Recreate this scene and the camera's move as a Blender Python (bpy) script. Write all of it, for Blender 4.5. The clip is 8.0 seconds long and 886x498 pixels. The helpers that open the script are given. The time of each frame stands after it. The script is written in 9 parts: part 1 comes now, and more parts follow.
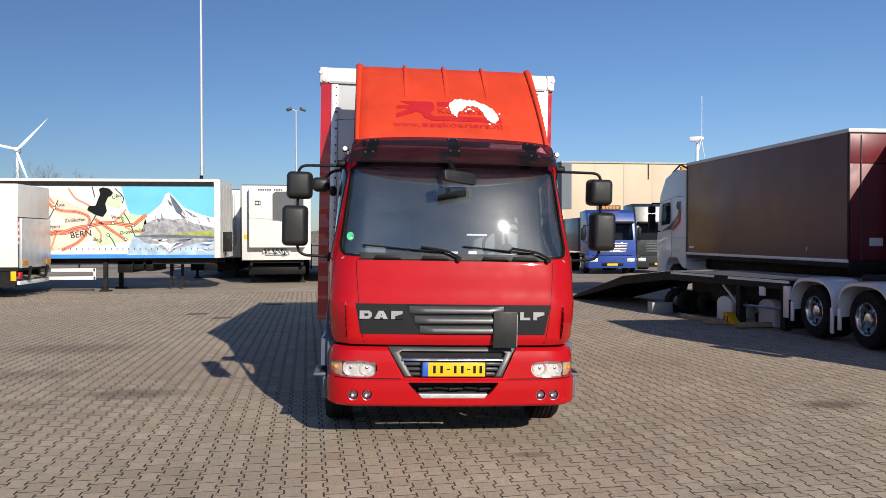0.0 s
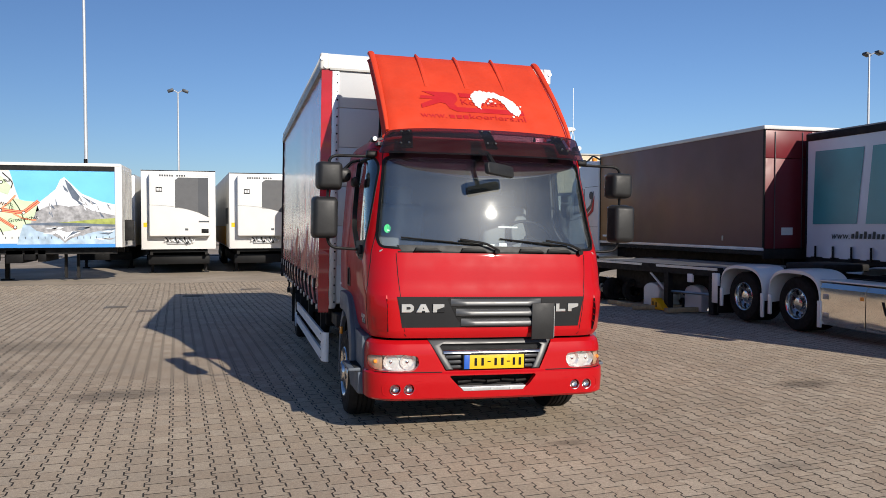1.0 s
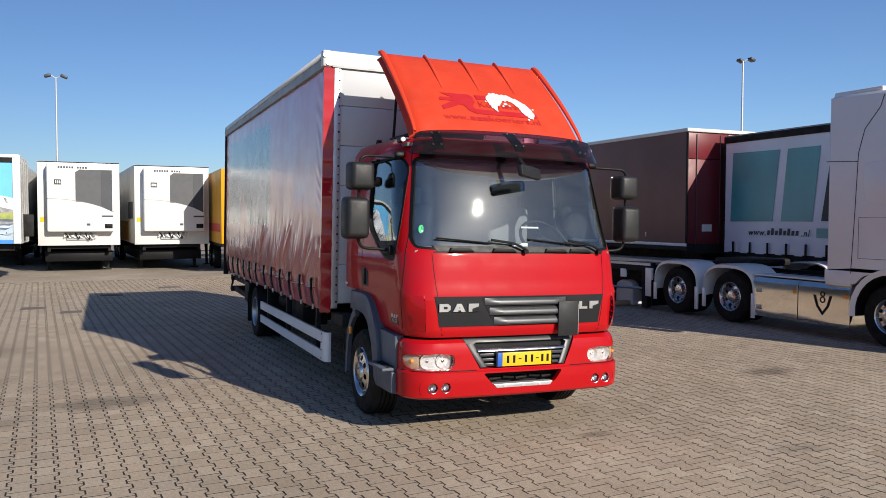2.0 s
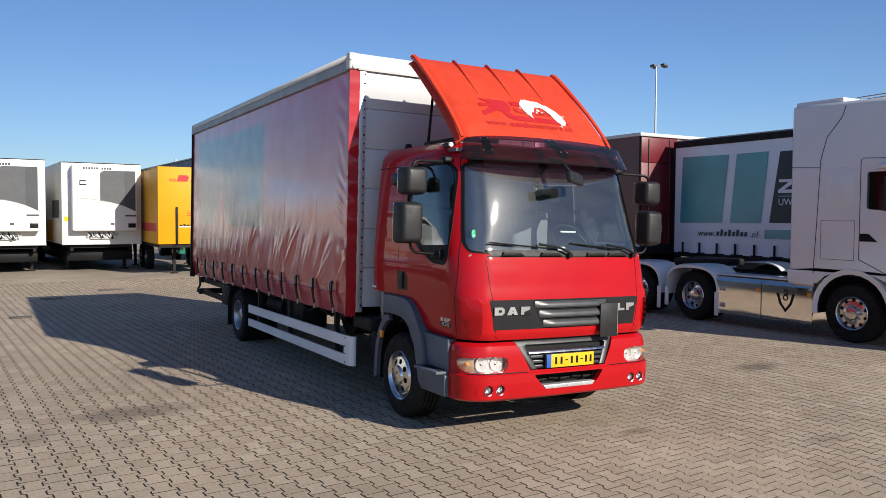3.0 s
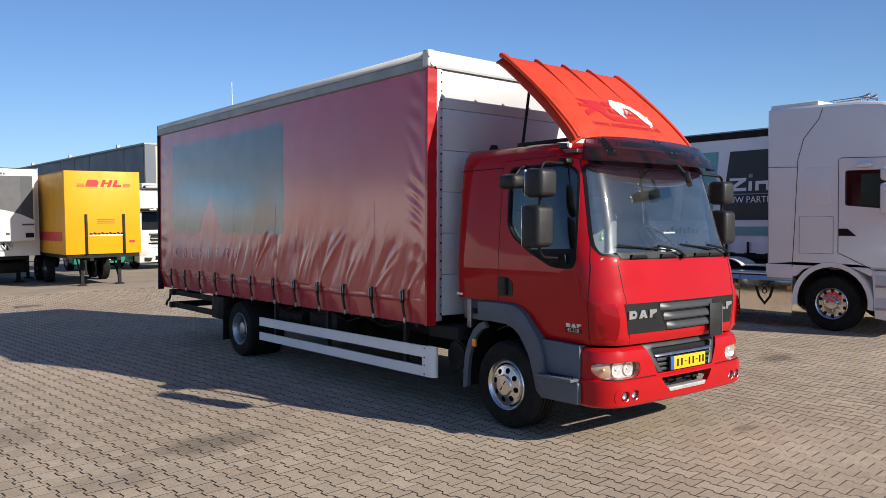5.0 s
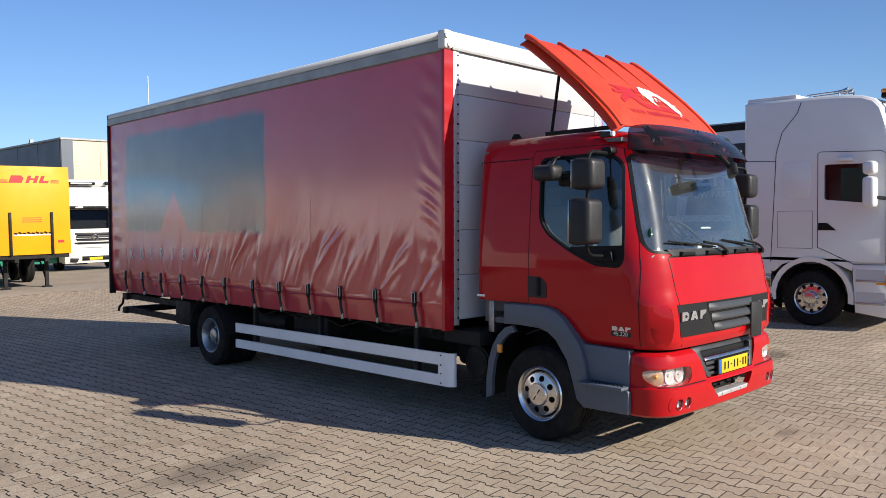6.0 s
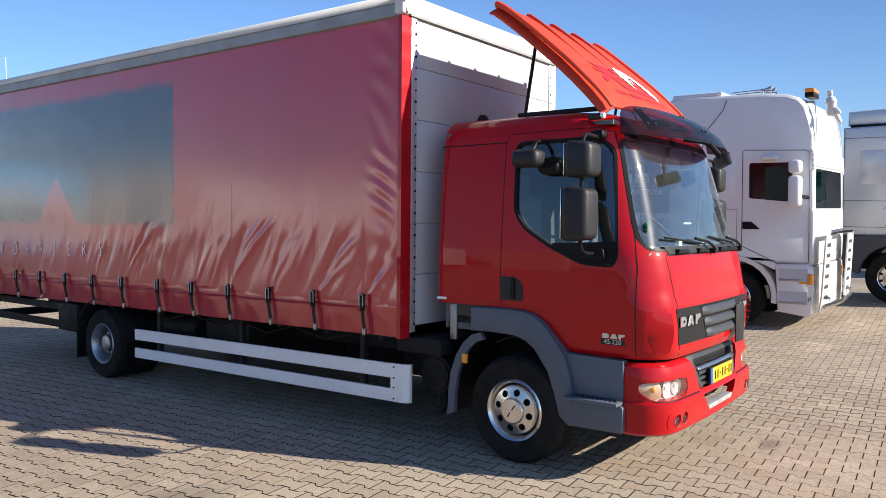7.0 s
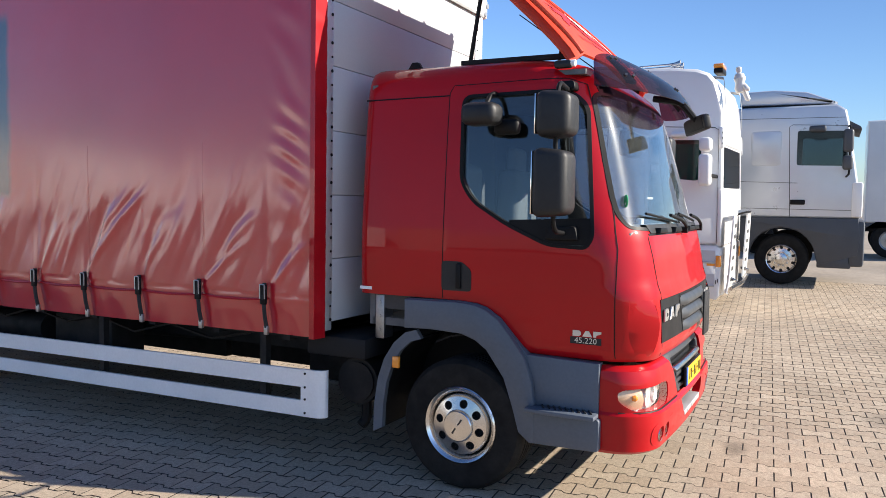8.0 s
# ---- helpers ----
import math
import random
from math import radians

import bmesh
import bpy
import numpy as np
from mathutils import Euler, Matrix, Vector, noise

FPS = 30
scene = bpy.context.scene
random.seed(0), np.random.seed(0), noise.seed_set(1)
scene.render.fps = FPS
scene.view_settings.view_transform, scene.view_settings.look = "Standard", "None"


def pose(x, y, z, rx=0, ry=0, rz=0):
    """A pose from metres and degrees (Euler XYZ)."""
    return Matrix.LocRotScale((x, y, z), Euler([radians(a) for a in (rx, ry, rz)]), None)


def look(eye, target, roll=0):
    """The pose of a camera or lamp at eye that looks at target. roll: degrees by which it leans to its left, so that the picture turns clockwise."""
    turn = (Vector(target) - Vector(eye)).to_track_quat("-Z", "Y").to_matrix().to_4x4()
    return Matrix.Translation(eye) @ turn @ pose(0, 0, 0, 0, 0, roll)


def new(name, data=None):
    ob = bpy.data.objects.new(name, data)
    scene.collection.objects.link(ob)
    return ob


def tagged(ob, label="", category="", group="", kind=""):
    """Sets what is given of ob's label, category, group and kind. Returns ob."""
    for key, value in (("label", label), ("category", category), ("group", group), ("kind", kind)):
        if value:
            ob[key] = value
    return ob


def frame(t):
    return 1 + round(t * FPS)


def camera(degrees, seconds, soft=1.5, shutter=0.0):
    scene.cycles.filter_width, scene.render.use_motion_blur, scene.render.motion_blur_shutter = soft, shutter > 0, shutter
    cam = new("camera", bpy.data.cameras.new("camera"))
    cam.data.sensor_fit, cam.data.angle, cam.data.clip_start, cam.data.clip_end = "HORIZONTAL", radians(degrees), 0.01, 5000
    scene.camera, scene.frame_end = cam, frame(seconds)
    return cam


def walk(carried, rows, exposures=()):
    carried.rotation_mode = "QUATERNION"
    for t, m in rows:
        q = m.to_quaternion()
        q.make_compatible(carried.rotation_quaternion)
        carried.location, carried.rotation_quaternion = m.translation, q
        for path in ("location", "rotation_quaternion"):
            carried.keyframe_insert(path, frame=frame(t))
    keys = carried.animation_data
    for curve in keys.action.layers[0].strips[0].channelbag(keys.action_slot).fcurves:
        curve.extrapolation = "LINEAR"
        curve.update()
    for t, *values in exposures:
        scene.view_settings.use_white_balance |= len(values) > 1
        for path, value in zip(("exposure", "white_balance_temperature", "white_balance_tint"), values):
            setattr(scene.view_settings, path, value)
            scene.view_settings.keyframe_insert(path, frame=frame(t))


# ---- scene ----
cam = camera(59.2, 8.0, soft=0.7)
PATH = [
    (0, (-0.759, -6.489, 1.77), (-0.565, -4.499, 1.737), -0.1),
    (0.5, (-1.462, -6.35, 1.8), (-1.112, -4.381, 1.748), -0.1),
    (1, (-2.101, -6.225, 1.816), (-1.598, -4.291, 1.75), -0.0),
    (1.2, (-2.293, -6.196, 1.807), (-1.74, -4.276, 1.742), -0.3),
    (2.3, (-3.678, -5.799, 1.887), (-2.826, -3.992, 1.8), 0.3),
    (2.5, (-3.872, -5.733, 1.883), (-2.984, -3.943, 1.795), 0.2),
    (3, (-4.444, -5.443, 1.921), (-3.456, -3.706, 1.837), 0.3),
    (3.5, (-4.967, -5.167, 1.953), (-3.9, -3.477, 1.872), 0.2),
    (4, (-5.416, -4.806, 1.968), (-4.28, -3.162, 1.889), 0.1),
    (4.5, (-5.798, -4.43, 1.96), (-4.598, -2.832, 1.88), -0.2),
    (5, (-6.091, -3.968, 1.95), (-4.825, -2.422, 1.869), -0.7),
    (5.2, (-6.171, -3.748, 1.959), (-4.878, -2.224, 1.876), -0.8),
    (6.3, (-6.338, -2.575, 1.942), (-4.877, -1.213, 1.85), -0.8),
    (6.5, (-6.278, -2.349, 1.94), (-4.778, -1.03, 1.848), -0.6),
    (7, (-6.073, -1.819, 1.899), (-4.468, -0.63, 1.798), -0.2),
    (7.5, (-5.742, -1.364, 1.867), (-4.042, -0.318, 1.747), 0.2),
    (8, (-5.335, -0.83, 1.82), (-3.557, 0.074, 1.672), 0.4),
]
walk(cam, [(t, look(eye, target, roll)) for t, eye, target, roll in PATH],
     exposures=[(0, 0.18), (1.2, 0.24), (2.5, 0.32), (4.5, 0.44), (6.5, 0.70), (8, 1.10)])

# ---- light ----
SUN_WAY = Vector((0.70, -1.82, 1.0)).normalized()
world = bpy.data.worlds.new("world")
scene.world = world
world.use_nodes = True
wn = world.node_tree.nodes
sky = wn.new("ShaderNodeTexSky")
sky.sky_type = "NISHITA"
sky.sun_disc = False
sky.sun_elevation = math.asin(SUN_WAY.z)
sky.sun_rotation = -math.atan2(SUN_WAY.x, SUN_WAY.y)
sky.air_density, sky.dust_density, sky.ozone_density = 1.0, 0.25, 1.5
wn["Background"].inputs[1].default_value = 0.064
tint = wn.new("ShaderNodeVectorMath")
tint.operation = "MULTIPLY"
tint.inputs[1].default_value = (0.70, 0.91, 1.27)
world.node_tree.links.new(sky.outputs[0], tint.inputs[0])
world.node_tree.links.new(tint.outputs[0], wn["Background"].inputs[0])
sun_data = bpy.data.lights.new("sun", "SUN")
sun_data.energy, sun_data.angle, sun_data.color = 5.0, radians(0.53), (1.0, 0.92, 0.81)
sun = new("sun", sun_data)
sun.matrix_basis = look(SUN_WAY * 60, (0, 0, 0))

# ---- mesh tools ----
def fresh():
    bm = bmesh.new()
    bm.faces.layers.int.new("flat")
    return bm


def keep_flat(bm, faces):
    """Marks faces that stay flat-shaded."""
    layer = bm.faces.layers.int.get("flat")
    for f in faces:
        if layer and f.is_valid:
            f[layer] = 1


def box(bm, x0, x1, y0, y1, z0, z1, bev=0.0, seg=2):
    vs = [bm.verts.new((x, y, z)) for x in (x0, x1) for y in (y0, y1) for z in (z0, z1)]
    fs = [bm.faces.new([vs[i] for i in f]) for f in ((0, 1, 3, 2), (4, 6, 7, 5), (0, 4, 5, 1), (2, 3, 7, 6), (0, 2, 6, 4), (1, 5, 7, 3))]
    if bev:
        es = list({e for f in fs for e in f.edges})
        bmesh.ops.bevel(bm, geom=es, offset=bev, segments=seg, affect="EDGES", profile=0.5)
    keep_flat(bm, fs)
    return vs


def ring_frame(d):
    d = d.normalized()
    a = Vector((0, 0, 1)) if abs(d.z) < 0.9 else Vector((1, 0, 0))
    u = d.cross(a).normalized()
    return u, d.cross(u).normalized()


def skin(bm, rings, caps=True, loop=True):
    """Quads between rings of equal length; closes the ends."""
    rows = [[bm.verts.new(p) for p in r] for r in rings]
    n = len(rows[0])
    for a, b in zip(rows, rows[1:]):
        for i in range(n if loop else n - 1):
            j = (i + 1) % n
            bm.faces.new((a[i], a[j], b[j], b[i]))
    if caps and loop:
        bm.faces.new(rows[0][::-1])
        bm.faces.new(rows[-1])
    return rows


def cyl(bm, a, b, r, seg=16, r2=None):
    a, b = Vector(a), Vector(b)
    u, v = ring_frame(b - a)
    r2 = r if r2 is None else r2
    ring = lambda c, q: [c + (u * math.cos(t) + v * math.sin(t)) * q for t in (2 * math.pi * i / seg for i in range(seg))]
    skin(bm, [ring(a, r), ring(b, r2)])


def tube(bm, pts, r, seg=8):
    pts = [Vector(p) for p in pts]
    rings = []
    u = None
    for i, p in enumerate(pts):
        d = (pts[min(i + 1, len(pts) - 1)] - pts[max(i - 1, 0)]).normalized()
        if u is None:
            u, _ = ring_frame(d)
        u = (u - d * u.dot(d)).normalized()
        v = d.cross(u)
        rings.append([p + (u * math.cos(t) + v * math.sin(t)) * r for t in (2 * math.pi * k / seg for k in range(seg))])
    skin(bm, rings)


def bent(pts, r=0.05, n=5):
    """A polyline with its corners rounded."""
    pts = [Vector(p) for p in pts]
    out = [pts[0]]
    for a, b, c in zip(pts, pts[1:], pts[2:]):
        p, q = b + (a - b).normalized() * min(r, (a - b).length / 2), b + (c - b).normalized() * min(r, (c - b).length / 2)
        for i in range(n + 1):
            t = i / n
            out.append(p * (1 - t) ** 2 + b * 2 * t * (1 - t) + q * t * t)
    return out + [pts[-1]]


def prism(bm, poly, axis, lo, hi, bev=0.0, seg=2):
    """A polygon in the two other axes, pushed along axis from lo to hi."""
    def place(p, h):
        return {"x": (h, p[0], p[1]), "y": (p[0], h, p[1]), "z": (p[0], p[1], h)}[axis]
    a = [bm.verts.new(place(p, lo)) for p in poly]
    b = [bm.verts.new(place(p, hi)) for p in poly]
    fs = [bm.faces.new(a), bm.faces.new(b[::-1])]
    n = len(poly)
    for i in range(n):
        fs.append(bm.faces.new((a[i], b[i], b[(i + 1) % n], a[(i + 1) % n])))
    bmesh.ops.recalc_face_normals(bm, faces=fs)
    if bev:
        es = list({e for f in fs[:2] for e in f.edges})
        bmesh.ops.bevel(bm, geom=es, offset=bev, segments=seg, affect="EDGES", profile=0.5)
    keep_flat(bm, fs[:2])


def lathe(bm, profile, c, way=(1, 0, 0), seg=40):
    """Turns (radius, height along way) pairs round the axis at c."""
    c, way = Vector(c), Vector(way).normalized()
    u, v = ring_frame(way)
    rings = [[c + way * h + (u * math.cos(t) + v * math.sin(t)) * r for t in (2 * math.pi * k / seg for k in range(seg))] for r, h in profile]
    skin(bm, rings, caps=False)
    bmesh.ops.remove_doubles(bm, verts=bm.verts, dist=1e-6)


def rounded(poly, r=0.05, n=4):
    """A closed polygon with round corners."""
    out = []
    m = len(poly)
    for i in range(m):
        a, b, c = Vector(poly[i - 1]), Vector(poly[i]), Vector(poly[(i + 1) % m])
        k = min(r, (a - b).length * 0.45, (c - b).length * 0.45)
        p, q = b + (a - b).normalized() * k, b + (c - b).normalized() * k
        for j in range(n + 1):
            t = j / n
            out.append(tuple(p * (1 - t) ** 2 + b * 2 * t * (1 - t) + q * t * t))
    return out


def carve(base, cuts, how="DIFFERENCE"):
    """The base bmesh with the cutters taken away (or kept)."""
    def solid(bm):
        bmesh.ops.recalc_face_normals(bm, faces=bm.faces)
        me = bpy.data.meshes.new("work")
        bm.to_mesh(me)
        bm.free()
        return new("work", me)
    ob = solid(base)
    tools = [solid(c) for c in cuts]
    for tool in tools:
        mod = ob.modifiers.new("cut", "BOOLEAN")
        mod.operation, mod.solver, mod.object = how, "EXACT", tool
    bpy.context.view_layer.update()
    dg = bpy.context.evaluated_depsgraph_get()
    me = bpy.data.meshes.new_from_object(ob.evaluated_get(dg))
    out = fresh()
    out.from_mesh(me)
    for o in [ob] + tools:
        bpy.data.objects.remove(o)
    return out


def mesh_of(bm, material, smooth=0.6):
    bmesh.ops.recalc_face_normals(bm, faces=bm.faces)
    if smooth:
        layer = bm.faces.layers.int.get("flat")
        for f in bm.faces:
            f.smooth = not (layer and f[layer])
        for e in bm.edges:
            if len(e.link_faces) == 2 and e.calc_face_angle(0) > smooth:
                e.smooth = False
    me = bpy.data.meshes.new("mesh")
    bm.to_mesh(me)
    bm.free()
    me.materials.append(material)
    return me


def part(name, bm, material, parent=None, label="", smooth=0.6):
    """One mesh object under a thing or under a part."""
    me = bm if isinstance(bm, bpy.types.Mesh) else mesh_of(bm, material, smooth)
    me.name = name
    ob = new(name, me)
    ob.parent = parent
    return tagged(ob, label)


def thing(name, label, category, m=None, group="", kind=""):
    ob = new(name)
    ob.empty_display_size = 0.2
    ob.matrix_basis = m if m is not None else Matrix()
    return tagged(ob, label, category, group, kind)


def words(text, size, m, depth=0.003, spacing=1.0, shear=0.0, stretch=1.0, thin=0.0):
    """Built-in letters as a mesh, lying at the pose m, centred."""
    cu = bpy.data.curves.new("text", "FONT")
    cu.body, cu.size, cu.extrude, cu.align_x, cu.align_y = text, size, depth / 2, "CENTER", "CENTER"
    cu.offset = -thin
    cu.space_character, cu.shear, cu.resolution_u = spacing, shear, 3
    ob = new("text", cu)
    bpy.context.view_layer.update()
    me = bpy.data.meshes.new_from_object(ob.evaluated_get(bpy.context.evaluated_depsgraph_get()))
    bpy.data.objects.remove(ob)
    bm = fresh()
    bm.from_mesh(me)
    bmesh.ops.transform(bm, matrix=m @ Matrix.Diagonal((stretch, 1, 1, 1)), verts=bm.verts)
    return bm


def ground_z(y, x=-5.0):
    """The yard falls a little towards its drain, and dips along a shallow gutter beside the lorry."""
    ease = lambda v: min(max(v, 0.0), 1.0) ** 2 * (3 - 2 * min(max(v, 0.0), 1.0))
    return -0.16 * ease((y - 2.0) / 15.0) - 0.035 * ease((x + 0.9) / 2.4) * (1 - ease((y - 7.5) / 3.0))

# ---- materials ----
def material(name, colour, rough=0.5, metal=0.0, grain=0.0, grain_size=60.0, stain=0.0, stain_size=2.0, bump=0.0, bump_size=200.0, coat=0.0, coat_rough=0.03, dirt=None, per_object=0.0, spec=0.5, stretch=(1, 1, 1)):
    """A plain surface with fine grain, broad stains, relief and gloss that varies."""
    m = bpy.data.materials.new(name)
    m.use_nodes = True
    nt = m.node_tree
    n, l = nt.nodes, nt.links
    p = n["Principled BSDF"]
    p.inputs["Roughness"].default_value, p.inputs["Metallic"].default_value = rough, metal
    p.inputs["Coat Weight"].default_value, p.inputs["Coat Roughness"].default_value = coat, coat_rough
    p.inputs["Specular IOR Level"].default_value = spec
    tc = n.new("ShaderNodeTexCoord")
    mp = n.new("ShaderNodeMapping")
    mp.inputs["Scale"].default_value = stretch
    l.new(tc.outputs["Object"], mp.inputs["Vector"])
    col = n.new("ShaderNodeRGB")
    col.outputs[0].default_value = (*colour, 1)
    out = col.outputs[0]

    def noise_tex(size, detail=4.0):
        t = n.new("ShaderNodeTexNoise")
        t.inputs["Scale"].default_value, t.inputs["Detail"].default_value = size, detail
        l.new(mp.outputs[0], t.inputs["Vector"])
        return t.outputs["Fac"]

    def spread(fac, lo, hi):
        r = n.new("ShaderNodeMapRange")
        r.inputs["From Min"].default_value, r.inputs["From Max"].default_value = 0.3, 0.7
        r.inputs["To Min"].default_value, r.inputs["To Max"].default_value = lo, hi
        l.new(fac, r.inputs["Value"])
        return r.outputs[0]

    def times(colour_out, fac_out):
        v = n.new("ShaderNodeVectorMath")
        v.operation = "SCALE"
        l.new(colour_out, v.inputs[0])
        l.new(fac_out, v.inputs["Scale"])
        return v.outputs[0]

    if dirt:
        mix = n.new("ShaderNodeMix")
        mix.data_type = "RGBA"
        l.new(spread(noise_tex(stain_size * 1.7, 8), 0.0, dirt[3]), mix.inputs["Factor"])
        l.new(out, mix.inputs["A"])
        mix.inputs["B"].default_value = (*dirt[:3], 1)
        out = mix.outputs["Result"]
    if stain:
        out = times(out, spread(noise_tex(stain_size, 6), 1 - stain, 1 + stain))
    if grain:
        out = times(out, spread(noise_tex(grain_size, 3), 1 - grain, 1 + grain))
    if per_object:
        oi = n.new("ShaderNodeObjectInfo")
        r = n.new("ShaderNodeMapRange")
        r.inputs["To Min"].default_value, r.inputs["To Max"].default_value = 1 - per_object, 1 + per_object
        l.new(oi.outputs["Random"], r.inputs["Value"])
        out = times(out, r.outputs[0])
    l.new(out, p.inputs["Base Color"])
    l.new(spread(noise_tex(stain_size * 3, 5), rough * 0.85, min(1, rough * 1.2)), p.inputs["Roughness"])
    if bump:
        b = n.new("ShaderNodeBump")
        b.inputs["Strength"].default_value, b.inputs["Distance"].default_value = bump, 0.01
        l.new(noise_tex(bump_size, 3), b.inputs["Height"])
        l.new(b.outputs[0], p.inputs["Normal"])
    return m


def glass(name, tint, gloss=1.0, rough=0.0, dust=0.0, low=0.075, haze=0.0):
    """A thin pane: clear through, with gloss that grows at flat angles."""
    m = bpy.data.materials.new(name)
    m.use_nodes = True
    n, l = m.node_tree.nodes, m.node_tree.links
    n.clear()
    out, mix, tr, gl, lw = (n.new("ShaderNode" + k) for k in ("OutputMaterial", "MixShader", "BsdfTransparent", "BsdfGlossy", "LayerWeight"))
    tr.inputs[0].default_value = (*tint, 1)
    gl.inputs["Color"].default_value, gl.inputs["Roughness"].default_value = (gloss, gloss, gloss, 1), rough
    lw.inputs["Blend"].default_value = 0.5
    power, grow = n.new("ShaderNodeMath"), n.new("ShaderNodeMath")
    power.operation, grow.operation = "POWER", "MULTIPLY_ADD"
    power.inputs[1].default_value, grow.inputs[1].default_value, grow.inputs[2].default_value = 4.0, 0.90, low
    l.new(lw.outputs["Facing"], power.inputs[0])
    l.new(power.outputs[0], grow.inputs[0])
    l.new(grow.outputs[0], mix.inputs[0])
    l.new(tr.outputs[0], mix.inputs[1])
    l.new(gl.outputs[0], mix.inputs[2])
    clear = mix.outputs[0]
    if haze:
        smear, veil = n.new("ShaderNodeMixShader"), n.new("ShaderNodeBsdfGlossy")
        smear.inputs[0].default_value = haze
        veil.inputs["Roughness"].default_value = 0.30
        l.new(clear, smear.inputs[1])
        l.new(veil.outputs[0], smear.inputs[2])
        clear = smear.outputs[0]
    if dust:
        film, grime, specks = n.new("ShaderNodeMixShader"), n.new("ShaderNodeBsdfDiffuse"), n.new("ShaderNodeTexNoise")
        specks.inputs["Scale"].default_value, specks.inputs["Detail"].default_value = 5.0, 8.0
        amount = n.new("ShaderNodeMath")
        amount.operation = "MULTIPLY"
        amount.inputs[1].default_value = dust * 2
        l.new(specks.outputs["Fac"], amount.inputs[0])
        grime.inputs[0].default_value = (0.62, 0.63, 0.60, 1)
        l.new(amount.outputs[0], film.inputs[0])
        l.new(clear, film.inputs[1])
        l.new(grime.outputs[0], film.inputs[2])
        l.new(film.outputs[0], out.inputs[0])
    else:
        l.new(clear, out.inputs[0])
    return m


RED = material("red_paint", (0.40, 0.0042, 0.0074), 0.4, stain=0.05, stain_size=1.5, coat=0.5, bump=0.012, bump_size=5, spec=0.08)
RED_FADED = material("faded_orange_red", (0.56, 0.044, 0.012), 0.5, stain=0.09, stain_size=2.2, grain=0.03, grain_size=30, bump=0.1, bump_size=25)
RED_MARK = material("red_lettering", (0.45, 0.012, 0.016), 0.5, grain=0.05)
RED_CLOTH = material("red_cloth_edge", (0.40, 0.005, 0.011), 0.45, grain=0.05, stain=0.12, stain_size=4, coat=0.8, spec=0.2)
BLACK = material("black_plastic", (0.007, 0.007, 0.0075), 0.5, grain=0.12, stain=0.15, bump=0.08, bump_size=180, spec=0.18)
BLACK_SOFT = material("worn_black_plastic", (0.014, 0.0142, 0.015), 0.5, grain=0.1, stain=0.25, stain_size=6, bump=0.1, bump_size=250, spec=0.4)
GREY_PLASTIC = material("slate_grey_plastic", (0.085, 0.102, 0.128), 0.5, grain=0.06, stain=0.12, bump=0.1, bump_size=300)
GRILLE = material("anthracite_plastic", (0.016, 0.0163, 0.0175), 0.5, grain=0.06, stain=0.1, spec=0.15)
SLAT = material("grey_slat", (0.055, 0.057, 0.061), 0.36, 0.25, stain=0.06)
MESH_GREY = material("grey_mesh", (0.085, 0.088, 0.094), 0.6, grain=0.1, grain_size=90)
SURROUND = material("grey_grille_surround", (0.034, 0.035, 0.038), 0.42, stain=0.12, grain=0.05, spec=0.5)
RUBBER = material("tyre_rubber", (0.009, 0.0088, 0.0085), 0.8, grain=0.2, stain=0.3, stain_size=5, bump=0.2, bump_size=120, dirt=(0.026, 0.023, 0.02, 0.3), spec=0.2)
CHROME = material("polished_steel", (0.62, 0.61, 0.60), 0.2, 1.0, stain=0.08, stain_size=8)
MIRROR_STEEL = material("polished_stainless", (0.86, 0.82, 0.76), 0.06, 1.0, stain=0.08, stain_size=3)
STEEL = material("dull_steel", (0.42, 0.43, 0.44), 0.42, 1.0, grain=0.1, stain=0.2)
ALU = material("bare_aluminium", (0.60, 0.61, 0.62), 0.45, 0.6, grain=0.05, stain=0.1, stain_size=3)
WHITE = material("white_paint", (0.66, 0.66, 0.645), 0.35, stain=0.05, stain_size=1.2, coat=0.4, grain=0.02)
WHITE_DIRTY = material("weathered_white_panel", (0.65, 0.645, 0.62), 0.45, stain=0.07, stain_size=1.3, dirt=(0.45, 0.43, 0.38, 0.3), grain=0.03)
PANEL = material("pale_grey_panel", (0.52, 0.53, 0.54), 0.42, stain=0.06, stain_size=1.0, grain=0.02, dirt=(0.4, 0.4, 0.4, 0.2))
RAIL = material("grey_side_rail", (0.34, 0.345, 0.34), 0.5, 0.3, stain=0.12, stain_size=3, dirt=(0.2, 0.19, 0.16, 0.4))
GUARD = material("white_side_guard", (0.76, 0.77, 0.78), 0.38, 0.12, stain=0.06, grain=0.03)
CHASSIS = material("dark_chassis_paint", (0.008, 0.0082, 0.009), 0.65, grain=0.2, stain=0.4, stain_size=4, dirt=(0.022, 0.019, 0.016, 0.5), spec=0.25)
YELLOW_PLATE = material("yellow_plate", (0.76, 0.46, 0.015), 0.3, grain=0.02, stain=0.04)
BLUE_PLATE = material("blue_strip", (0.02, 0.10, 0.45), 0.35, grain=0.02)
AMBER = material("amber_lens", (0.80, 0.28, 0.03), 0.15, coat=0.6, grain=0.05)
LAMP_WHITE = material("lamp_reflector", (0.82, 0.81, 0.78), 0.26, 0.55, grain=0.12, grain_size=25, bump=0.25, bump_size=45)
LAMP_AMBER = material("amber_lamp_reflector", (0.70, 0.47, 0.30), 0.28, 0.4, grain=0.1, grain_size=40, bump=0.2, bump_size=60)
LAMP_GLASS = glass("lamp_glass", (0.93, 0.93, 0.93))
SCREEN = glass("windscreen_glass", (0.84, 0.90, 0.90), rough=0.020, dust=0.016, low=0.105, haze=0.0038)
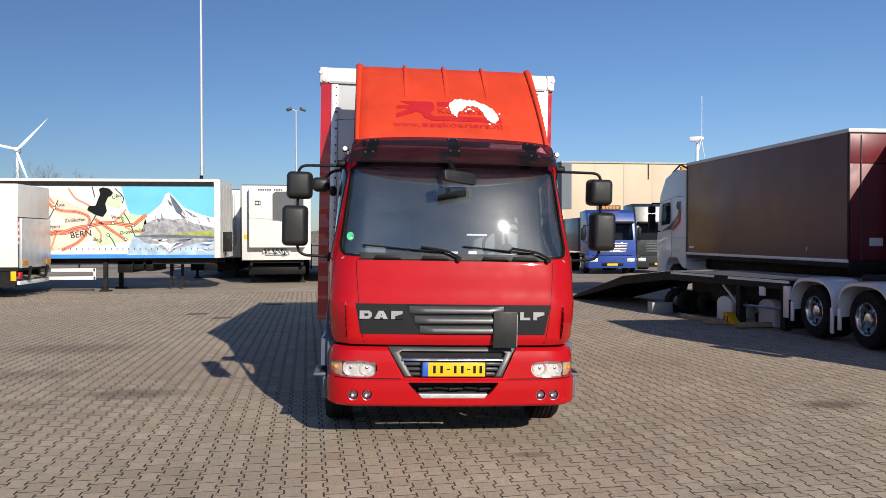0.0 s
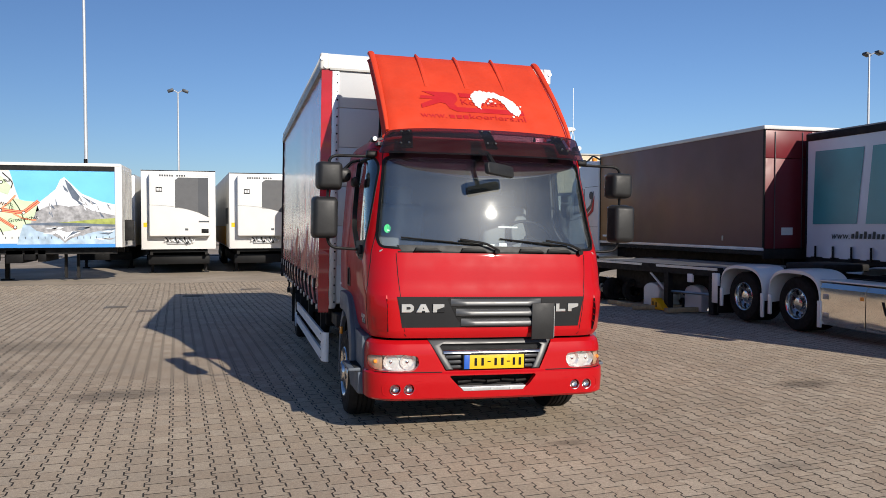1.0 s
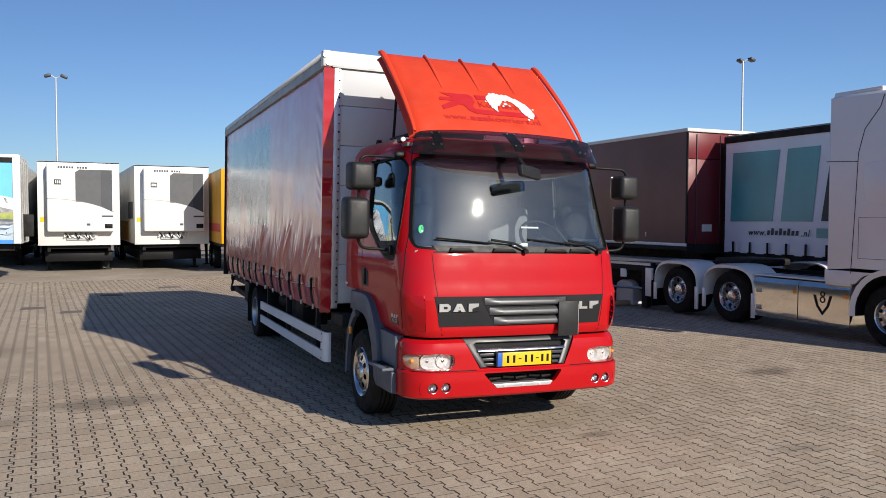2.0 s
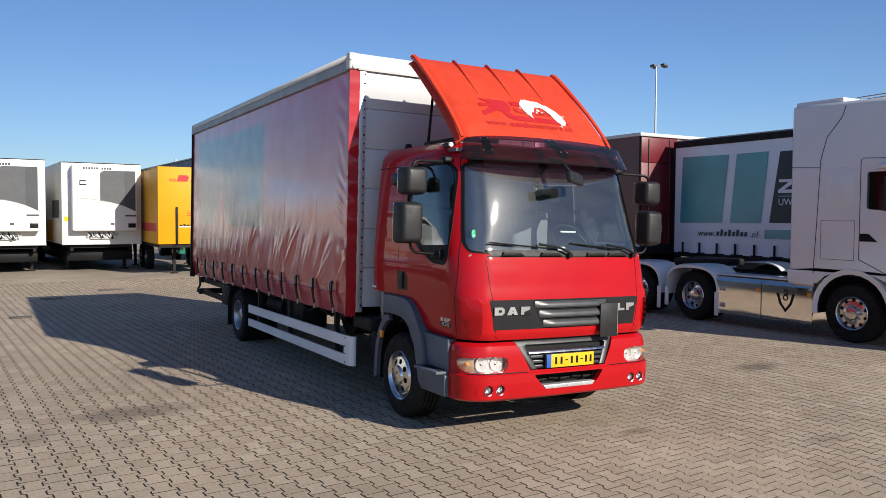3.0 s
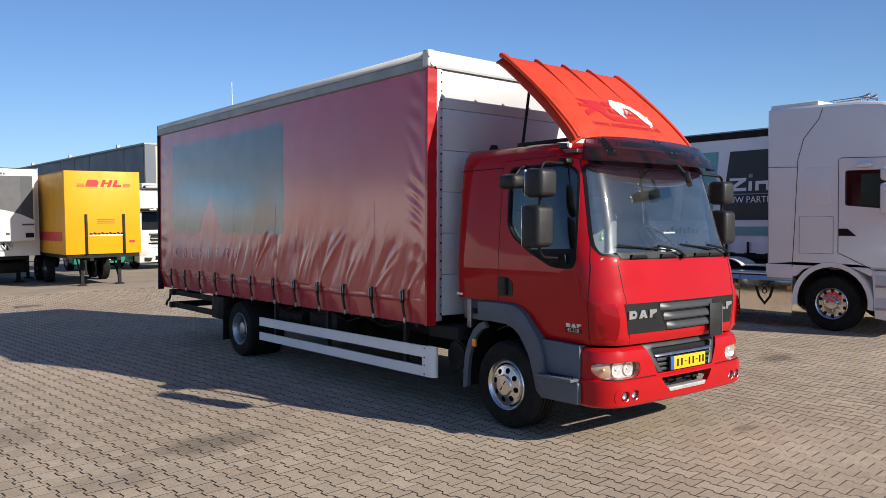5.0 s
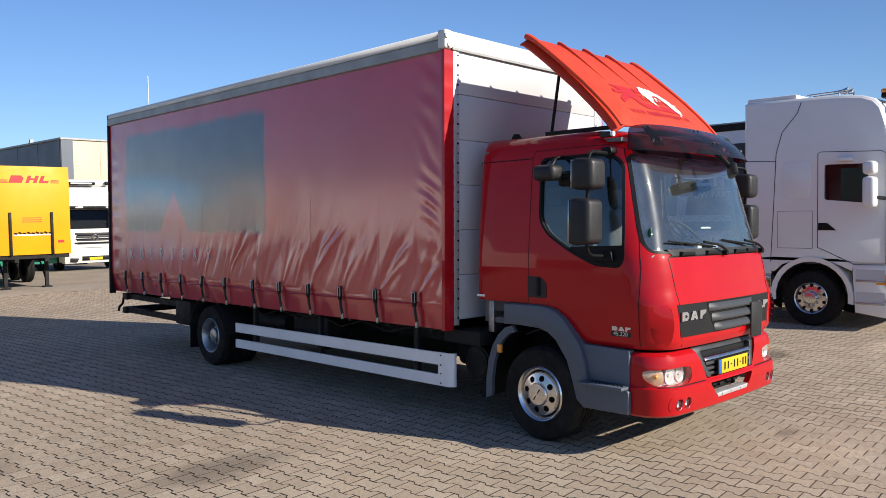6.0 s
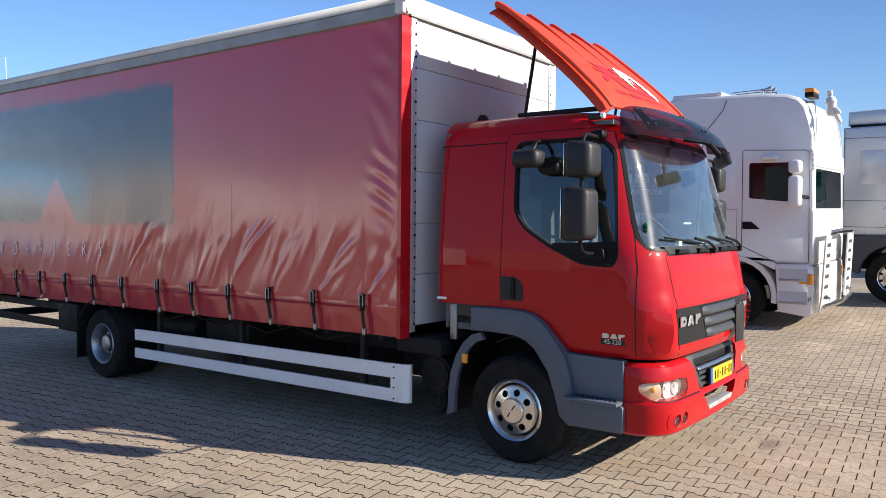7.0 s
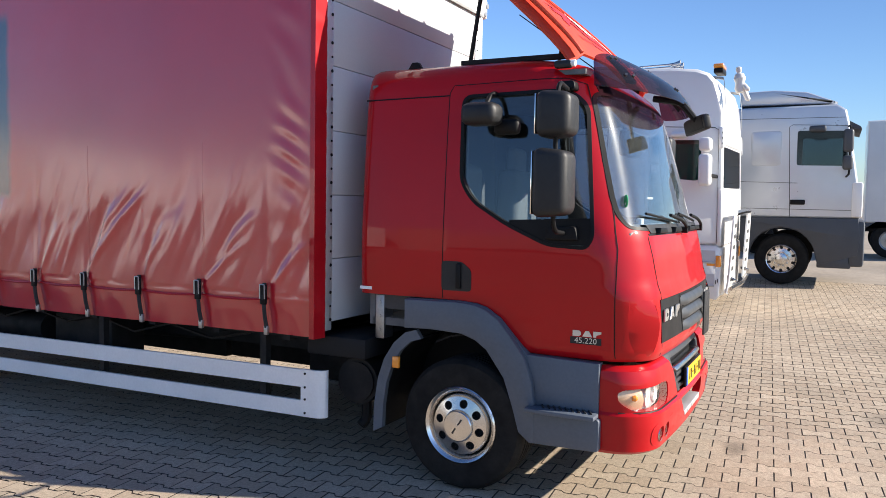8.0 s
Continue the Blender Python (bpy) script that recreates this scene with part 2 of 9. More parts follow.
BADGE = material("bright_badge", (0.60, 0.60, 0.59), 0.32, 0.85, stain=0.04)
BOLT = material("dark_bolt", (0.16, 0.16, 0.16), 0.35, 0.8, stain=0.1)
PANE = glass("tinted_side_glass", (0.66, 0.72, 0.74))
DARK_PANE = glass("dark_cab_glass", (0.50, 0.54, 0.56), gloss=0.25)
SMOKE = glass("smoked_acrylic", (0.47, 0.27, 0.33), gloss=0.5, rough=0.05, dust=0.012, low=0.045)
GREEN = material("green_sticker", (0.06, 0.50, 0.20), 0.45, grain=0.03)
PAPER = material("white_paper", (0.8, 0.8, 0.8), 0.7, grain=0.02)
CLOTH = material("grey_seat_cloth", (0.17, 0.18, 0.19), 0.9, grain=0.2, grain_size=150)
DARK_INNER = material("dark_inner_cab", (0.05, 0.052, 0.055), 0.7, grain=0.1)
DASH = material("grey_dashboard", (0.30, 0.30, 0.295), 0.6, grain=0.08, stain=0.08)
TRIM_DARK = material("dark_cab_trim", (0.12, 0.123, 0.126), 0.65, grain=0.1, stain=0.1)

# ---- ground ----
def ground_material():
    """Bare paving colour far off; dark joint sand under the laid blocks."""
    m = material("paved_ground", (0.296, 0.246, 0.190), 0.85, grain=0.12, grain_size=9, stain=0.2, stain_size=0.45, bump=0.25, bump_size=40, dirt=(0.16, 0.14, 0.12, 0.3))
    n, l = m.node_tree.nodes, m.node_tree.links
    p = n["Principled BSDF"]
    old = p.inputs["Base Color"].links[0].from_socket
    sep = n.new("ShaderNodeSeparateXYZ")
    place = n.new("ShaderNodeNewGeometry").outputs["Position"]
    l.new(place, sep.inputs[0])
    inside = None
    for axis, lo, hi in (("X", -14.98, 12.98), ("Y", -9.98, 20.98)):
        for op, edge in (("GREATER_THAN", lo), ("LESS_THAN", hi)):
            q = n.new("ShaderNodeMath")
            q.operation = op
            q.inputs[1].default_value = edge
            l.new(sep.outputs[axis], q.inputs[0])
            if inside is None:
                inside = q.outputs[0]
            else:
                k = n.new("ShaderNodeMath")
                k.operation = "MULTIPLY"
                l.new(inside, k.inputs[0])
                l.new(q.outputs[0], k.inputs[1])
                inside = k.outputs[0]
    mix = n.new("ShaderNodeMix")
    mix.data_type = "RGBA"
    l.new(inside, mix.inputs["Factor"])
    l.new(old, mix.inputs["A"])
    sand = n.new("ShaderNodeMix")
    sand.data_type = "RGBA"
    sand.inputs["A"].default_value, sand.inputs["B"].default_value = (0.036, 0.029, 0.022, 1), (0.011, 0.0095, 0.0075, 1)
    # joints washed out and dark over a broad patch by the kerb side, sand-filled elsewhere
    worn, cut, apart = n.new("ShaderNodeTexNoise"), n.new("ShaderNodeMapRange"), n.new("ShaderNodeVectorMath")
    worn.inputs["Scale"].default_value, worn.inputs["Detail"].default_value = 0.9, 5.0
    shift = n.new("ShaderNodeMapping")
    shift.inputs["Location"].default_value, shift.inputs["Scale"].default_value = (5.9 / 3.8, -2.4 / 4.2, 0), (1 / 3.8, 1 / 4.2, 0)
    l.new(place, shift.inputs["Vector"])
    apart.operation = "LENGTH"
    l.new(shift.outputs[0], apart.inputs[0])
    near_it = n.new("ShaderNodeMath")
    near_it.operation = "MULTIPLY_ADD"
    near_it.inputs[1].default_value = -0.45
    l.new(apart.outputs["Value"], near_it.inputs[0])
    l.new(worn.outputs["Fac"], near_it.inputs[2])
    cut.inputs["From Min"].default_value, cut.inputs["From Max"].default_value = -0.08, 0.16
    l.new(place, worn.inputs["Vector"])
    l.new(near_it.outputs[0], cut.inputs["Value"])
    l.new(cut.outputs[0], sand.inputs["Factor"])
    l.new(sand.outputs["Result"], mix.inputs["B"])
    l.new(mix.outputs["Result"], p.inputs["Base Color"])
    return m


GROUND = ground_material()
bm = fresh()
xs = [-3000, -600, -150, -60, -30, -15, -8, -4] + [-1.0 + 0.2 * i for i in range(14)] + [4, 8, 13, 30, 60, 150, 600, 3000]
ys = [-3000, -600, -150, -40, -16, -10.02, -10.0, -6, -3, 0] + [2 + 0.25 * i for i in range(61)] + [21.0, 21.02, 26, 40, 60, 100, 200, 600, 3000]
vs = [[bm.verts.new((x, y, ground_z(y, x) - (0.0036 if -10.01 < y < 21.01 else 0.0))) for x in xs] for y in ys]
for a, b in zip(vs, vs[1:]):
    for i in range(len(xs) - 1):
        bm.faces.new((a[i], a[i + 1], b[i + 1], b[i]))
ground = tagged(part("ground", bm, GROUND, None), "sunlit brown-grey concrete block paving of a lorry yard", "ground", kind="structure")

IRON = material("cast_iron", (0.12, 0.10, 0.085), 0.6, 0.4, grain=0.2, stain=0.3, stain_size=6)
for x, y, w, d in ((-3.34, 15.9, 0.55, 0.45), (-4.11, 11.95, 0.4, 0.4), (-1.8, 17.7, 0.6, 0.5), (-4.9, 13.1, 0.5, 0.4)):
    cover = thing("drain_cover", "rusty cast iron drain cover set in the paving", "drain cover", Matrix.Translation((x, y, ground_z(y))), "drain covers")
    bm = fresh()
    box(bm, -w / 2, w / 2, -d / 2, d / 2, -0.02, 0.012, 0.004)
    part("frame", bm, IRON, cover)
    for k in range(5):
        bm = fresh()
        box(bm, -w / 2 + 0.05, w / 2 - 0.05, -d / 2 + 0.05 + k * (d - 0.1) / 5, -d / 2 + 0.09 + k * (d - 0.1) / 5, 0.012, 0.018)
        part("grate_bar", bm, IRON, cover)

# unseen pale panel, added only for its reflection in the red cab's flank
REFLECTED_PANEL = material("pale_reflected_panel", (0.62, 0.57, 0.49), 0.7, stain=0.06, stain_size=0.3, grain=0.04, grain_size=12)
bm = fresh()
box(bm, -43.3, -43.0, 22.5, 28.5, -0.30, 5.6)
tagged(part("wall_west", bm, REFLECTED_PANEL), "unseen pale panel added to be reflected in the cab flank", "wall", kind="structure")

# ---- the red curtain-sided lorry: nose towards -y at y = 0, middle at x = 0 ----
CAB = [  # height, half width, front, corner radius across, corner radius along
    (0.87, 1.030, 0.050, 0.27, 0.27), (0.92, 1.054, 0.028, 0.27, 0.27), (1.10, 1.072, 0.025, 0.27, 0.27), (1.24, 1.081, 0.032, 0.27, 0.27),
    (1.30, 1.083, 0.052, 0.30, 0.30), (1.46, 1.085, 0.078, 0.32, 0.31), (1.58, 1.082, 0.105, 0.33, 0.32), (1.64, 1.078, 0.130, 0.33, 0.33),
    (1.80, 1.068, 0.182, 0.33, 0.39), (2.00, 1.055, 0.245, 0.32, 0.41), (2.20, 1.040, 0.305, 0.31, 0.41), (2.38, 1.022, 0.362, 0.30, 0.39),
    (2.46, 1.010, 0.400, 0.30, 0.35), (2.53, 0.985, 0.455, 0.29, 0.35), (2.58, 0.945, 0.530, 0.28, 0.34), (2.61, 0.880, 0.620, 0.26, 0.32), (2.622, 0.780, 0.740, 0.24, 0.3)]
CAB_REAR, BOW = 1.96, 0.05


def cab_row(z):
    rows = [r[0] for r in CAB]
    return [float(np.interp(z, rows, [r[k] for r in CAB])) for k in range(1, 5)]


def front_y(x, z, out=0.0):
    """The cab's front face at x, z; out: metres proud of it."""
    w, f, rx, ry = cab_row(z)
    a = min(abs(x), w - 0.002)
    y = f + BOW * (min(a, w - rx) / w) ** 2
    if a > w - rx:
        y += ry * (1 - math.sqrt(max(0, 1 - ((a - w + rx) / rx) ** 2)))
    return y - out


def side_x(y, z, out=0.0):
    """The cab's flank (positive) at y, z."""
    w, f, rx, ry = cab_row(z)
    y0 = f + BOW * ((w - rx) / w) ** 2
    if y < y0 + ry:
        t = max(0.0, min(1.0, (y0 + ry - y) / ry))
        return w - rx * (1 - math.sqrt(1 - t * t)) + out
    return w + out


def cab_ring(z, inset=0.0):
    w, f, rx, ry = cab_row(z)
    rear, rr = CAB_REAR - inset, 0.09
    pts = []
    for i in range(17):
        x = (w - rx) * (-1 + i / 8)
        pts.append((x, f + BOW * (x / w) ** 2 + inset))
    y0 = f + BOW * ((w - rx) / w) ** 2
    wi = w - inset
    for i in range(1, 11):
        t = math.pi / 2 * i / 10
        pts.append((w - rx + (rx - inset) * math.sin(t), y0 + inset + (ry - inset) * (1 - math.cos(t))))
    for i in range(1, 6):
        pts.append((wi, y0 + ry + (rear - rr - y0 - ry) * i / 5))
    for i in range(1, 5):
        t = math.pi / 2 * i / 4
        pts.append((wi - rr * (1 - math.cos(t)), rear - rr + rr * math.sin(t)))
    half = pts[17:]
    for i in range(1, 8):
        pts.append(((wi - rr) * (1 - 2 * i / 8), rear))
    pts += [(-x, y) for x, y in half[::-1]]
    return [(x, y, z) for x, y in pts]


def cab_loft(zs, inset):
    bm = fresh()
    skin(bm, [cab_ring(z, inset) for z in zs])
    return bm


CAB_ZS = sorted({r[0] for r in CAB} | {0.88 + 0.06 * i for i in range(28)})
SCREEN_POLY = rounded([(-0.900, 2.395), (0.900, 2.395), (0.985, 1.70), (0.965, 1.625), (0.60, 1.60), (0.0, 1.592), (-0.60, 1.60), (-0.965, 1.625), (-0.985, 1.70)], 0.05)
SIDE_POLY = rounded([(1.235, 2.395), (0.575, 2.405), (0.48, 2.32), (0.395, 1.57), (0.43, 1.505), (0.66, 1.515), (0.92, 1.63), (1.14, 1.76), (1.225, 1.88)], 0.06)


def screen_cutter(grow=0.0):
    bm = fresh()
    prism(bm, [(x * (1 + grow), z + (z - 2.0) * grow) for x, z in SCREEN_POLY], "y", -0.6, 0.70)
    return bm


def side_cutter(sign):
    bm = fresh()
    prism(bm, SIDE_POLY, "x", 0.84 * sign, 1.4 * sign)
    return bm


def under_cutter():
    bm = fresh()
    prism(bm, [(0.30, 0.2), (0.30, 0.862), (0.765, 0.874), (0.851, 0.970), (0.942, 1.074), (1.03, 1.130), (1.10, 1.150), (1.22, 1.158), (2.4, 1.16), (2.4, 0.2)], "x", -1.5, 1.5)
    return bm


# it leans 1.2 degrees towards the gutter
LEAN = Matrix.Translation((-1.08, 0, 1.75)) @ Matrix.Rotation(radians(1.2), 4, "Y") @ Matrix.Translation((1.08, 0, -1.75))
lorry = thing("curtain_side_lorry", "red day-cab lorry with a curtain-sided box body, parked on block paving", "lorry", LEAN)
inner = cab_loft([0.70] + [z for z in CAB_ZS if 0.9 < z < 2.56], 0.055)
for v in inner.verts:
    if v.co.z < 0.8:
        v.co.z = 0.6
body_bm = carve(cab_loft(CAB_ZS, 0.0), [inner, screen_cutter(), side_cutter(-1), side_cutter(1), under_cutter()])
cab = part("cab", body_bm, RED, lorry, "glossy red cab shell", smooth=0.5)
# black rubber in the window reveals
cab.data.materials.append(BLACK)
for poly in cab.data.polygons:
    c, n = poly.center, poly.normal
    side_reveal = abs(c.x) > 0.84 and 0.385 < c.y < 1.245 and 1.495 < c.z < 2.415 and abs(n.x) < 0.35
    inner_face = n.x * c.x < -0.2 and 1.0 < c.z < 2.5
    if side_reveal or inner_face:
        poly.material_index = 1


def pane_shell(zs, a, b):
    bm = cab_loft(zs, a)
    return carve(bm, [cab_loft([zs[0] - 0.02] + zs[1:-1] + [zs[-1] + 0.02], b)])


glass_zs = [z for z in CAB_ZS if 1.4 < z < 2.5]
bowed = carve(pane_shell(glass_zs, 0.014, 0.020), [screen_cutter()], "INTERSECT")
for v in bowed.verts:
    v.co.y -= 0.016 * (1 - ((v.co.z - 2.0) / 0.4) ** 2) * max(0.0, 1 - (v.co.x / 0.98) ** 4) + 0.026 * max(0.0, 1 - (v.co.x / 0.80) ** 2) + (v.co.z - 2.0) * 0.05 * max(0.0, 1 - (v.co.x / 0.98) ** 4)
screen = part("windscreen", bowed, SCREEN, lorry, "curved windscreen with sun glare", smooth=0.5)
screen.visible_shadow = False
for sign in (-1, 1):
    g = part("side_window", carve(pane_shell(glass_zs, 0.020, 0.026), [side_cutter(sign)], "INTERSECT"), PANE, lorry, smooth=0.5)
    g.visible_shadow = False


def strip_on(path, width, out, thick, where):
    """A thin band that follows the cab: path of (a, z), a is x on the front and y on the flank."""
    bm = fresh()
    pts = [Vector(p) for p in path]
    fine = []
    for a, b in zip(pts, pts[1:]):
        k = max(2, int((b - a).length / 0.03))
        fine += [a + (b - a) * i / k for i in range(k)]
    fine.append(pts[-1])
    rings = []
    for i, p in enumerate(fine):
        d = (fine[min(i + 1, len(fine) - 1)] - fine[max(0, i - 1)]).normalized()
        nrm = Vector((-d.y, d.x)) * width / 2
        ring = []
        for q, o in ((p + nrm, -thick), (p + nrm, out), (p - nrm, out), (p - nrm, -thick)):
            if where == "front":
                ring.append((q.x, front_y(q.x, q.y, o), q.y))
            else:
                ring.append((where * side_x(q.x, q.y, o), q.x, q.y))
        rings.append(ring)
    skin(bm, rings)
    return bm


def plate_on(poly, out, thick, where, n=8):
    """A panel that follows the cab, from a polygon of (a, z), cut into columns."""
    bm = fresh()
    lo, hi = min(p[0] for p in poly), max(p[0] for p in poly)
    def span(a):
        cross = []
        for p, q in zip(poly, poly[1:] + poly[:1]):
            if min(p[0], q[0]) - 1e-9 <= a <= max(p[0], q[0]) + 1e-9:
                if abs(p[0] - q[0]) < 1e-9:
                    cross += [p[1], q[1]]
                else:
                    cross.append(p[1] + (q[1] - p[1]) * (a - p[0]) / (q[0] - p[0]))
        return min(cross), max(cross)
    cols = sorted({lo + (hi - lo) * i / n for i in range(n + 1)} | {p[0] for p in poly})
    rings = []
    for a in cols:
        z0, z1 = span(a)
        ring = []
        for z, o in [(z0 + (z1 - z0) * k / 6, out) for k in range(7)] + [(z1 - (z1 - z0) * k / 6, -thick) for k in range(7)]:
            ring.append((a, front_y(a, z, o), z) if where == "front" else (where * side_x(a, z, o), a, z))
        rings.append(ring)
    skin(bm, rings)
    return bm


# rubber and dark band round the screen
part("screen_header", strip_on([(-0.86, 2.425), (0.86, 2.425)], 0.050, 0.002, 0.02, "front"), BLACK, lorry, "dark band above the windscreen")
part("screen_seal", strip_on(list(SCREEN_POLY) + [SCREEN_POLY[0]], 0.020, 0.003, 0.03, "front"), BLACK, lorry, "black rubber seal")
for s in (-1, 1):
    part("window_seal", strip_on(list(SIDE_POLY) + [SIDE_POLY[0]], 0.020, 0.002, 0.03, s), BLACK, lorry, "black rubber seal")
    part("window_corner_panel", plate_on([(0.39, 1.52), (0.66, 1.52), (0.90, 1.625), (0.90, 1.655), (0.39, 1.675)], -0.004, 0.022, s), BLACK, lorry, "black corner panel")
    part("door_seam", strip_on([(1.330, 1.165), (1.330, 2.42), (1.305, 2.465), (0.60, 2.478), (0.50, 2.445), (0.42, 2.2), (0.30, 1.70), (0.262, 1.5), (0.262, 0.89)], 0.005, 0.0012, 0.01, s), BLACK, lorry)
    part("roof_seam", strip_on([(1.33, 2.405), (1.93, 2.40)], 0.008, 0.0015, 0.01, s), BLACK, lorry)
    part("door_handle_recess", plate_on(rounded([(1.335, 1.215), (1.335, 1.395), (1.20, 1.395), (1.135, 1.345), (1.135, 1.215)], 0.025), 0.004, 0.02, s), BLACK_SOFT, lorry, "black recessed door handle")
    bm = fresh()
    box(bm, s * 1.089 - 0.012, s * 1.089 + 0.012, 1.20, 1.235, 1.23, 1.385, 0.008)
    part("door_handle", bm, BLACK, lorry)
    bm = fresh()
    box(bm, s * 1.0775 - 0.002, s * 1.0775 + 0.002, 1.84, 1.93, 1.185, 1.205)
    part("maker_sticker", bm, PAPER, lorry, "small white sticker")

# front flap, side gills and grille
part("flap_seam", strip_on([(-0.845, 1.575), (-0.835, 1.40), (-0.805, 1.10), (-0.775, 0.90), (-0.76, 0.885)], 0.0055, 0.0015, 0.01, "front"), BLACK, lorry)
part("flap_seam", strip_on([(0.845, 1.575), (0.835, 1.40), (0.805, 1.10), (0.775, 0.90), (0.76, 0.885)], 0.0055, 0.0015, 0.01, "front"), BLACK, lorry)
part("flap_seam", strip_on([(-0.83, 1.585), (0.83, 1.585)], 0.012, 0.0015, 0.01, "front"), BLACK, lorry)
grille = part("grille_panel", plate_on([(-0.845, 1.216), (0.815, 1.216), (0.765, 0.962), (-0.80, 0.962)], 0.004, 0.02, "front", 24), GRILLE, lorry, "anthracite radiator panel")
part("grille_recess", plate_on(rounded([(-0.43, 1.211), (0.42, 1.211), (0.40, 0.972), (-0.26, 0.972), (-0.33, 1.02)], 0.03), 0.006, 0.02, "front", 16), BLACK, grille)
for k in range(3):
    z = 1.172 - 0.083 * k
    bm = fresh()
    rings = []
    x0, x1 = -0.395 + 0.045 * k, 0.405
    for i in range(13):
        x = x0 + (x1 - x0) * i / 12
        y = front_y(x, z, 0.0)
        end = min(1.0, i / 1.0 * 0.75 + 0.25, (12 - i) * 0.75 + 0.25)
        rings.append([(x, y - 0.010, z - 0.036), (x, y - 0.026 * end, z - 0.033), (x, y - 0.034 * end, z - 0.022), (x, y - 0.033 * end, z - 0.004), (x, y - 0.024 * end, z + 0.014), (x, y - 0.010, z + 0.029), (x, y + 0.005, z + 0.030), (x, y + 0.005, z - 0.030)])
    skin(bm, rings)
    part("grille_slat", bm, SLAT, grille, "grey louvre slat")
bm = fresh()
box(bm, 0.312, 0.518, front_y(0.38, 1.0) - 0.048, front_y(0.38, 1.0) - 0.036, 0.857, 1.164, 0.006)
part("tail_lift_plate", bm, BLACK_SOFT, lorry, "worn black marker plate with chipped edge")
bm = fresh()
box(bm, 0.512, 0.517, front_y(0.38, 1.0) - 0.0505, front_y(0.38, 1.0) - 0.048, 0.87, 1.14)
part("chipped_edge", bm, STEEL, lorry, "chipped bare edge")


def badge(shapes, out, where, z0, a0, name="maker_badge", mat=BADGE):
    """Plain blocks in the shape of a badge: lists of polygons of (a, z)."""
    bm = fresh()
    for poly in shapes:
        m = [(a0 + a, z0 + z) for a, z in poly]
        c = (sum(p[0] for p in m) / len(m), sum(p[1] for p in m) / len(m))
        if where == "front":
            y = front_y(c[0], c[1], 0)
            prism(bm, m, "y", y - out, y - 0.004, 0.002, 1)
        else:
            x = side_x(c[0], c[1], 0)
            prism(bm, m, "x", where * (x + 0.001), where * (x + out), 0.0005, 1)
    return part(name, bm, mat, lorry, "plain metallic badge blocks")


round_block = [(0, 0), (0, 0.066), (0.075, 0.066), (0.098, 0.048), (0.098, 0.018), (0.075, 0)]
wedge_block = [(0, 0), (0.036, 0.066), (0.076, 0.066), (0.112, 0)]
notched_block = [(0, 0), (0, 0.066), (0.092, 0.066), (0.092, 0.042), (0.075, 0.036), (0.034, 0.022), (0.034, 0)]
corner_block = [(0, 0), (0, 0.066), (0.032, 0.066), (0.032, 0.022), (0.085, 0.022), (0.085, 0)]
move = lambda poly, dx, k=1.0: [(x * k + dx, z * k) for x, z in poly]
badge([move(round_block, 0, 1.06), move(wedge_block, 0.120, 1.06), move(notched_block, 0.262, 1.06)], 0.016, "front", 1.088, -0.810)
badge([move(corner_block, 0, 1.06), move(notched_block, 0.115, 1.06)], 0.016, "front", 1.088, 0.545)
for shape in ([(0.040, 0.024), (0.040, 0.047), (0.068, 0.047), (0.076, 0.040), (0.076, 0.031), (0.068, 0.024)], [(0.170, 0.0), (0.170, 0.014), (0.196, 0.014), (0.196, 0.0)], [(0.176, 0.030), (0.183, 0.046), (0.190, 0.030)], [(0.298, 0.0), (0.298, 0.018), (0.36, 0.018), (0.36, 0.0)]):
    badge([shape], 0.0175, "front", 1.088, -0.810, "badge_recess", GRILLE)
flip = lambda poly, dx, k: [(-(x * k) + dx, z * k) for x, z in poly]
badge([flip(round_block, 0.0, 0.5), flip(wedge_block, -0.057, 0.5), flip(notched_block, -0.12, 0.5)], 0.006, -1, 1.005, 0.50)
bm = fresh()
prism(bm, [(0.335, 0.960), (0.515, 0.960), (0.515, 1.000), (0.335, 1.000)], "x", -side_x(0.41, 0.98) - 0.0022, -side_x(0.41, 0.98) + 0.004)
part("model_plate", bm, BLACK_SOFT, lorry, "small dark model plate")
bm = words("45.220", 0.046, Matrix.Translation((-side_x(0.41, 0.98) - 0.003, 0.425, 0.980)) @ pose(0, 0, 0, 90, 0, -90), 0.004, 1.05)
part("model_number", bm, BADGE, lorry, "metallic model number")

# raised corner fairings whose gills look inwards
for s in (-1, 1):
    bm, slot = fresh(), fresh()
    red, black = [], []
    for k in range(13):
        z = 0.900 + 0.325 * k / 12
        t = math.sin(math.pi * k / 12) ** 0.8
        xa, xb, xc = s * (0.905 + 0.018 * k / 12), s * (0.920 + 0.014 * k / 12), s * 1.04
        a, b, c = (xa, front_y(xa, z, 0.001), z), (xb, front_y(xb, z, 0.044 * t), z), (xc, front_y(xc, z, -0.001), z)
        m1 = (s * 0.99, front_y(s * 0.99, z, 0.020 * t), z)
        red.append([a, b, m1, c, (xc, c[1] + 0.02, z), (xa, a[1] + 0.02, z)])
        if 1 <= k <= 11:
            black.append([(a[0] + (b[0] - a[0]) * q, a[1] + (b[1] - a[1]) * q - 0.003, z) for q in (0.12, 0.90)])
    skin(bm, red)
    part("corner_fairing", bm, RED, lorry, smooth=0.5)
    skin(slot, black, loop=False)
    part("corner_gill", slot, BLACK, lorry, "black air gill", smooth=0)
    for k in (3, 5, 7, 9):
        fin = fresh()
        p, q = Vector(black[k][0]), Vector(black[k][1])
        tube(fin, [p + (q - p) * 0.15, p + (q - p) * 0.72 + Vector((0, 0, -0.010))], 0.005, 6)
        part("gill_fin", fin, RED, lorry)

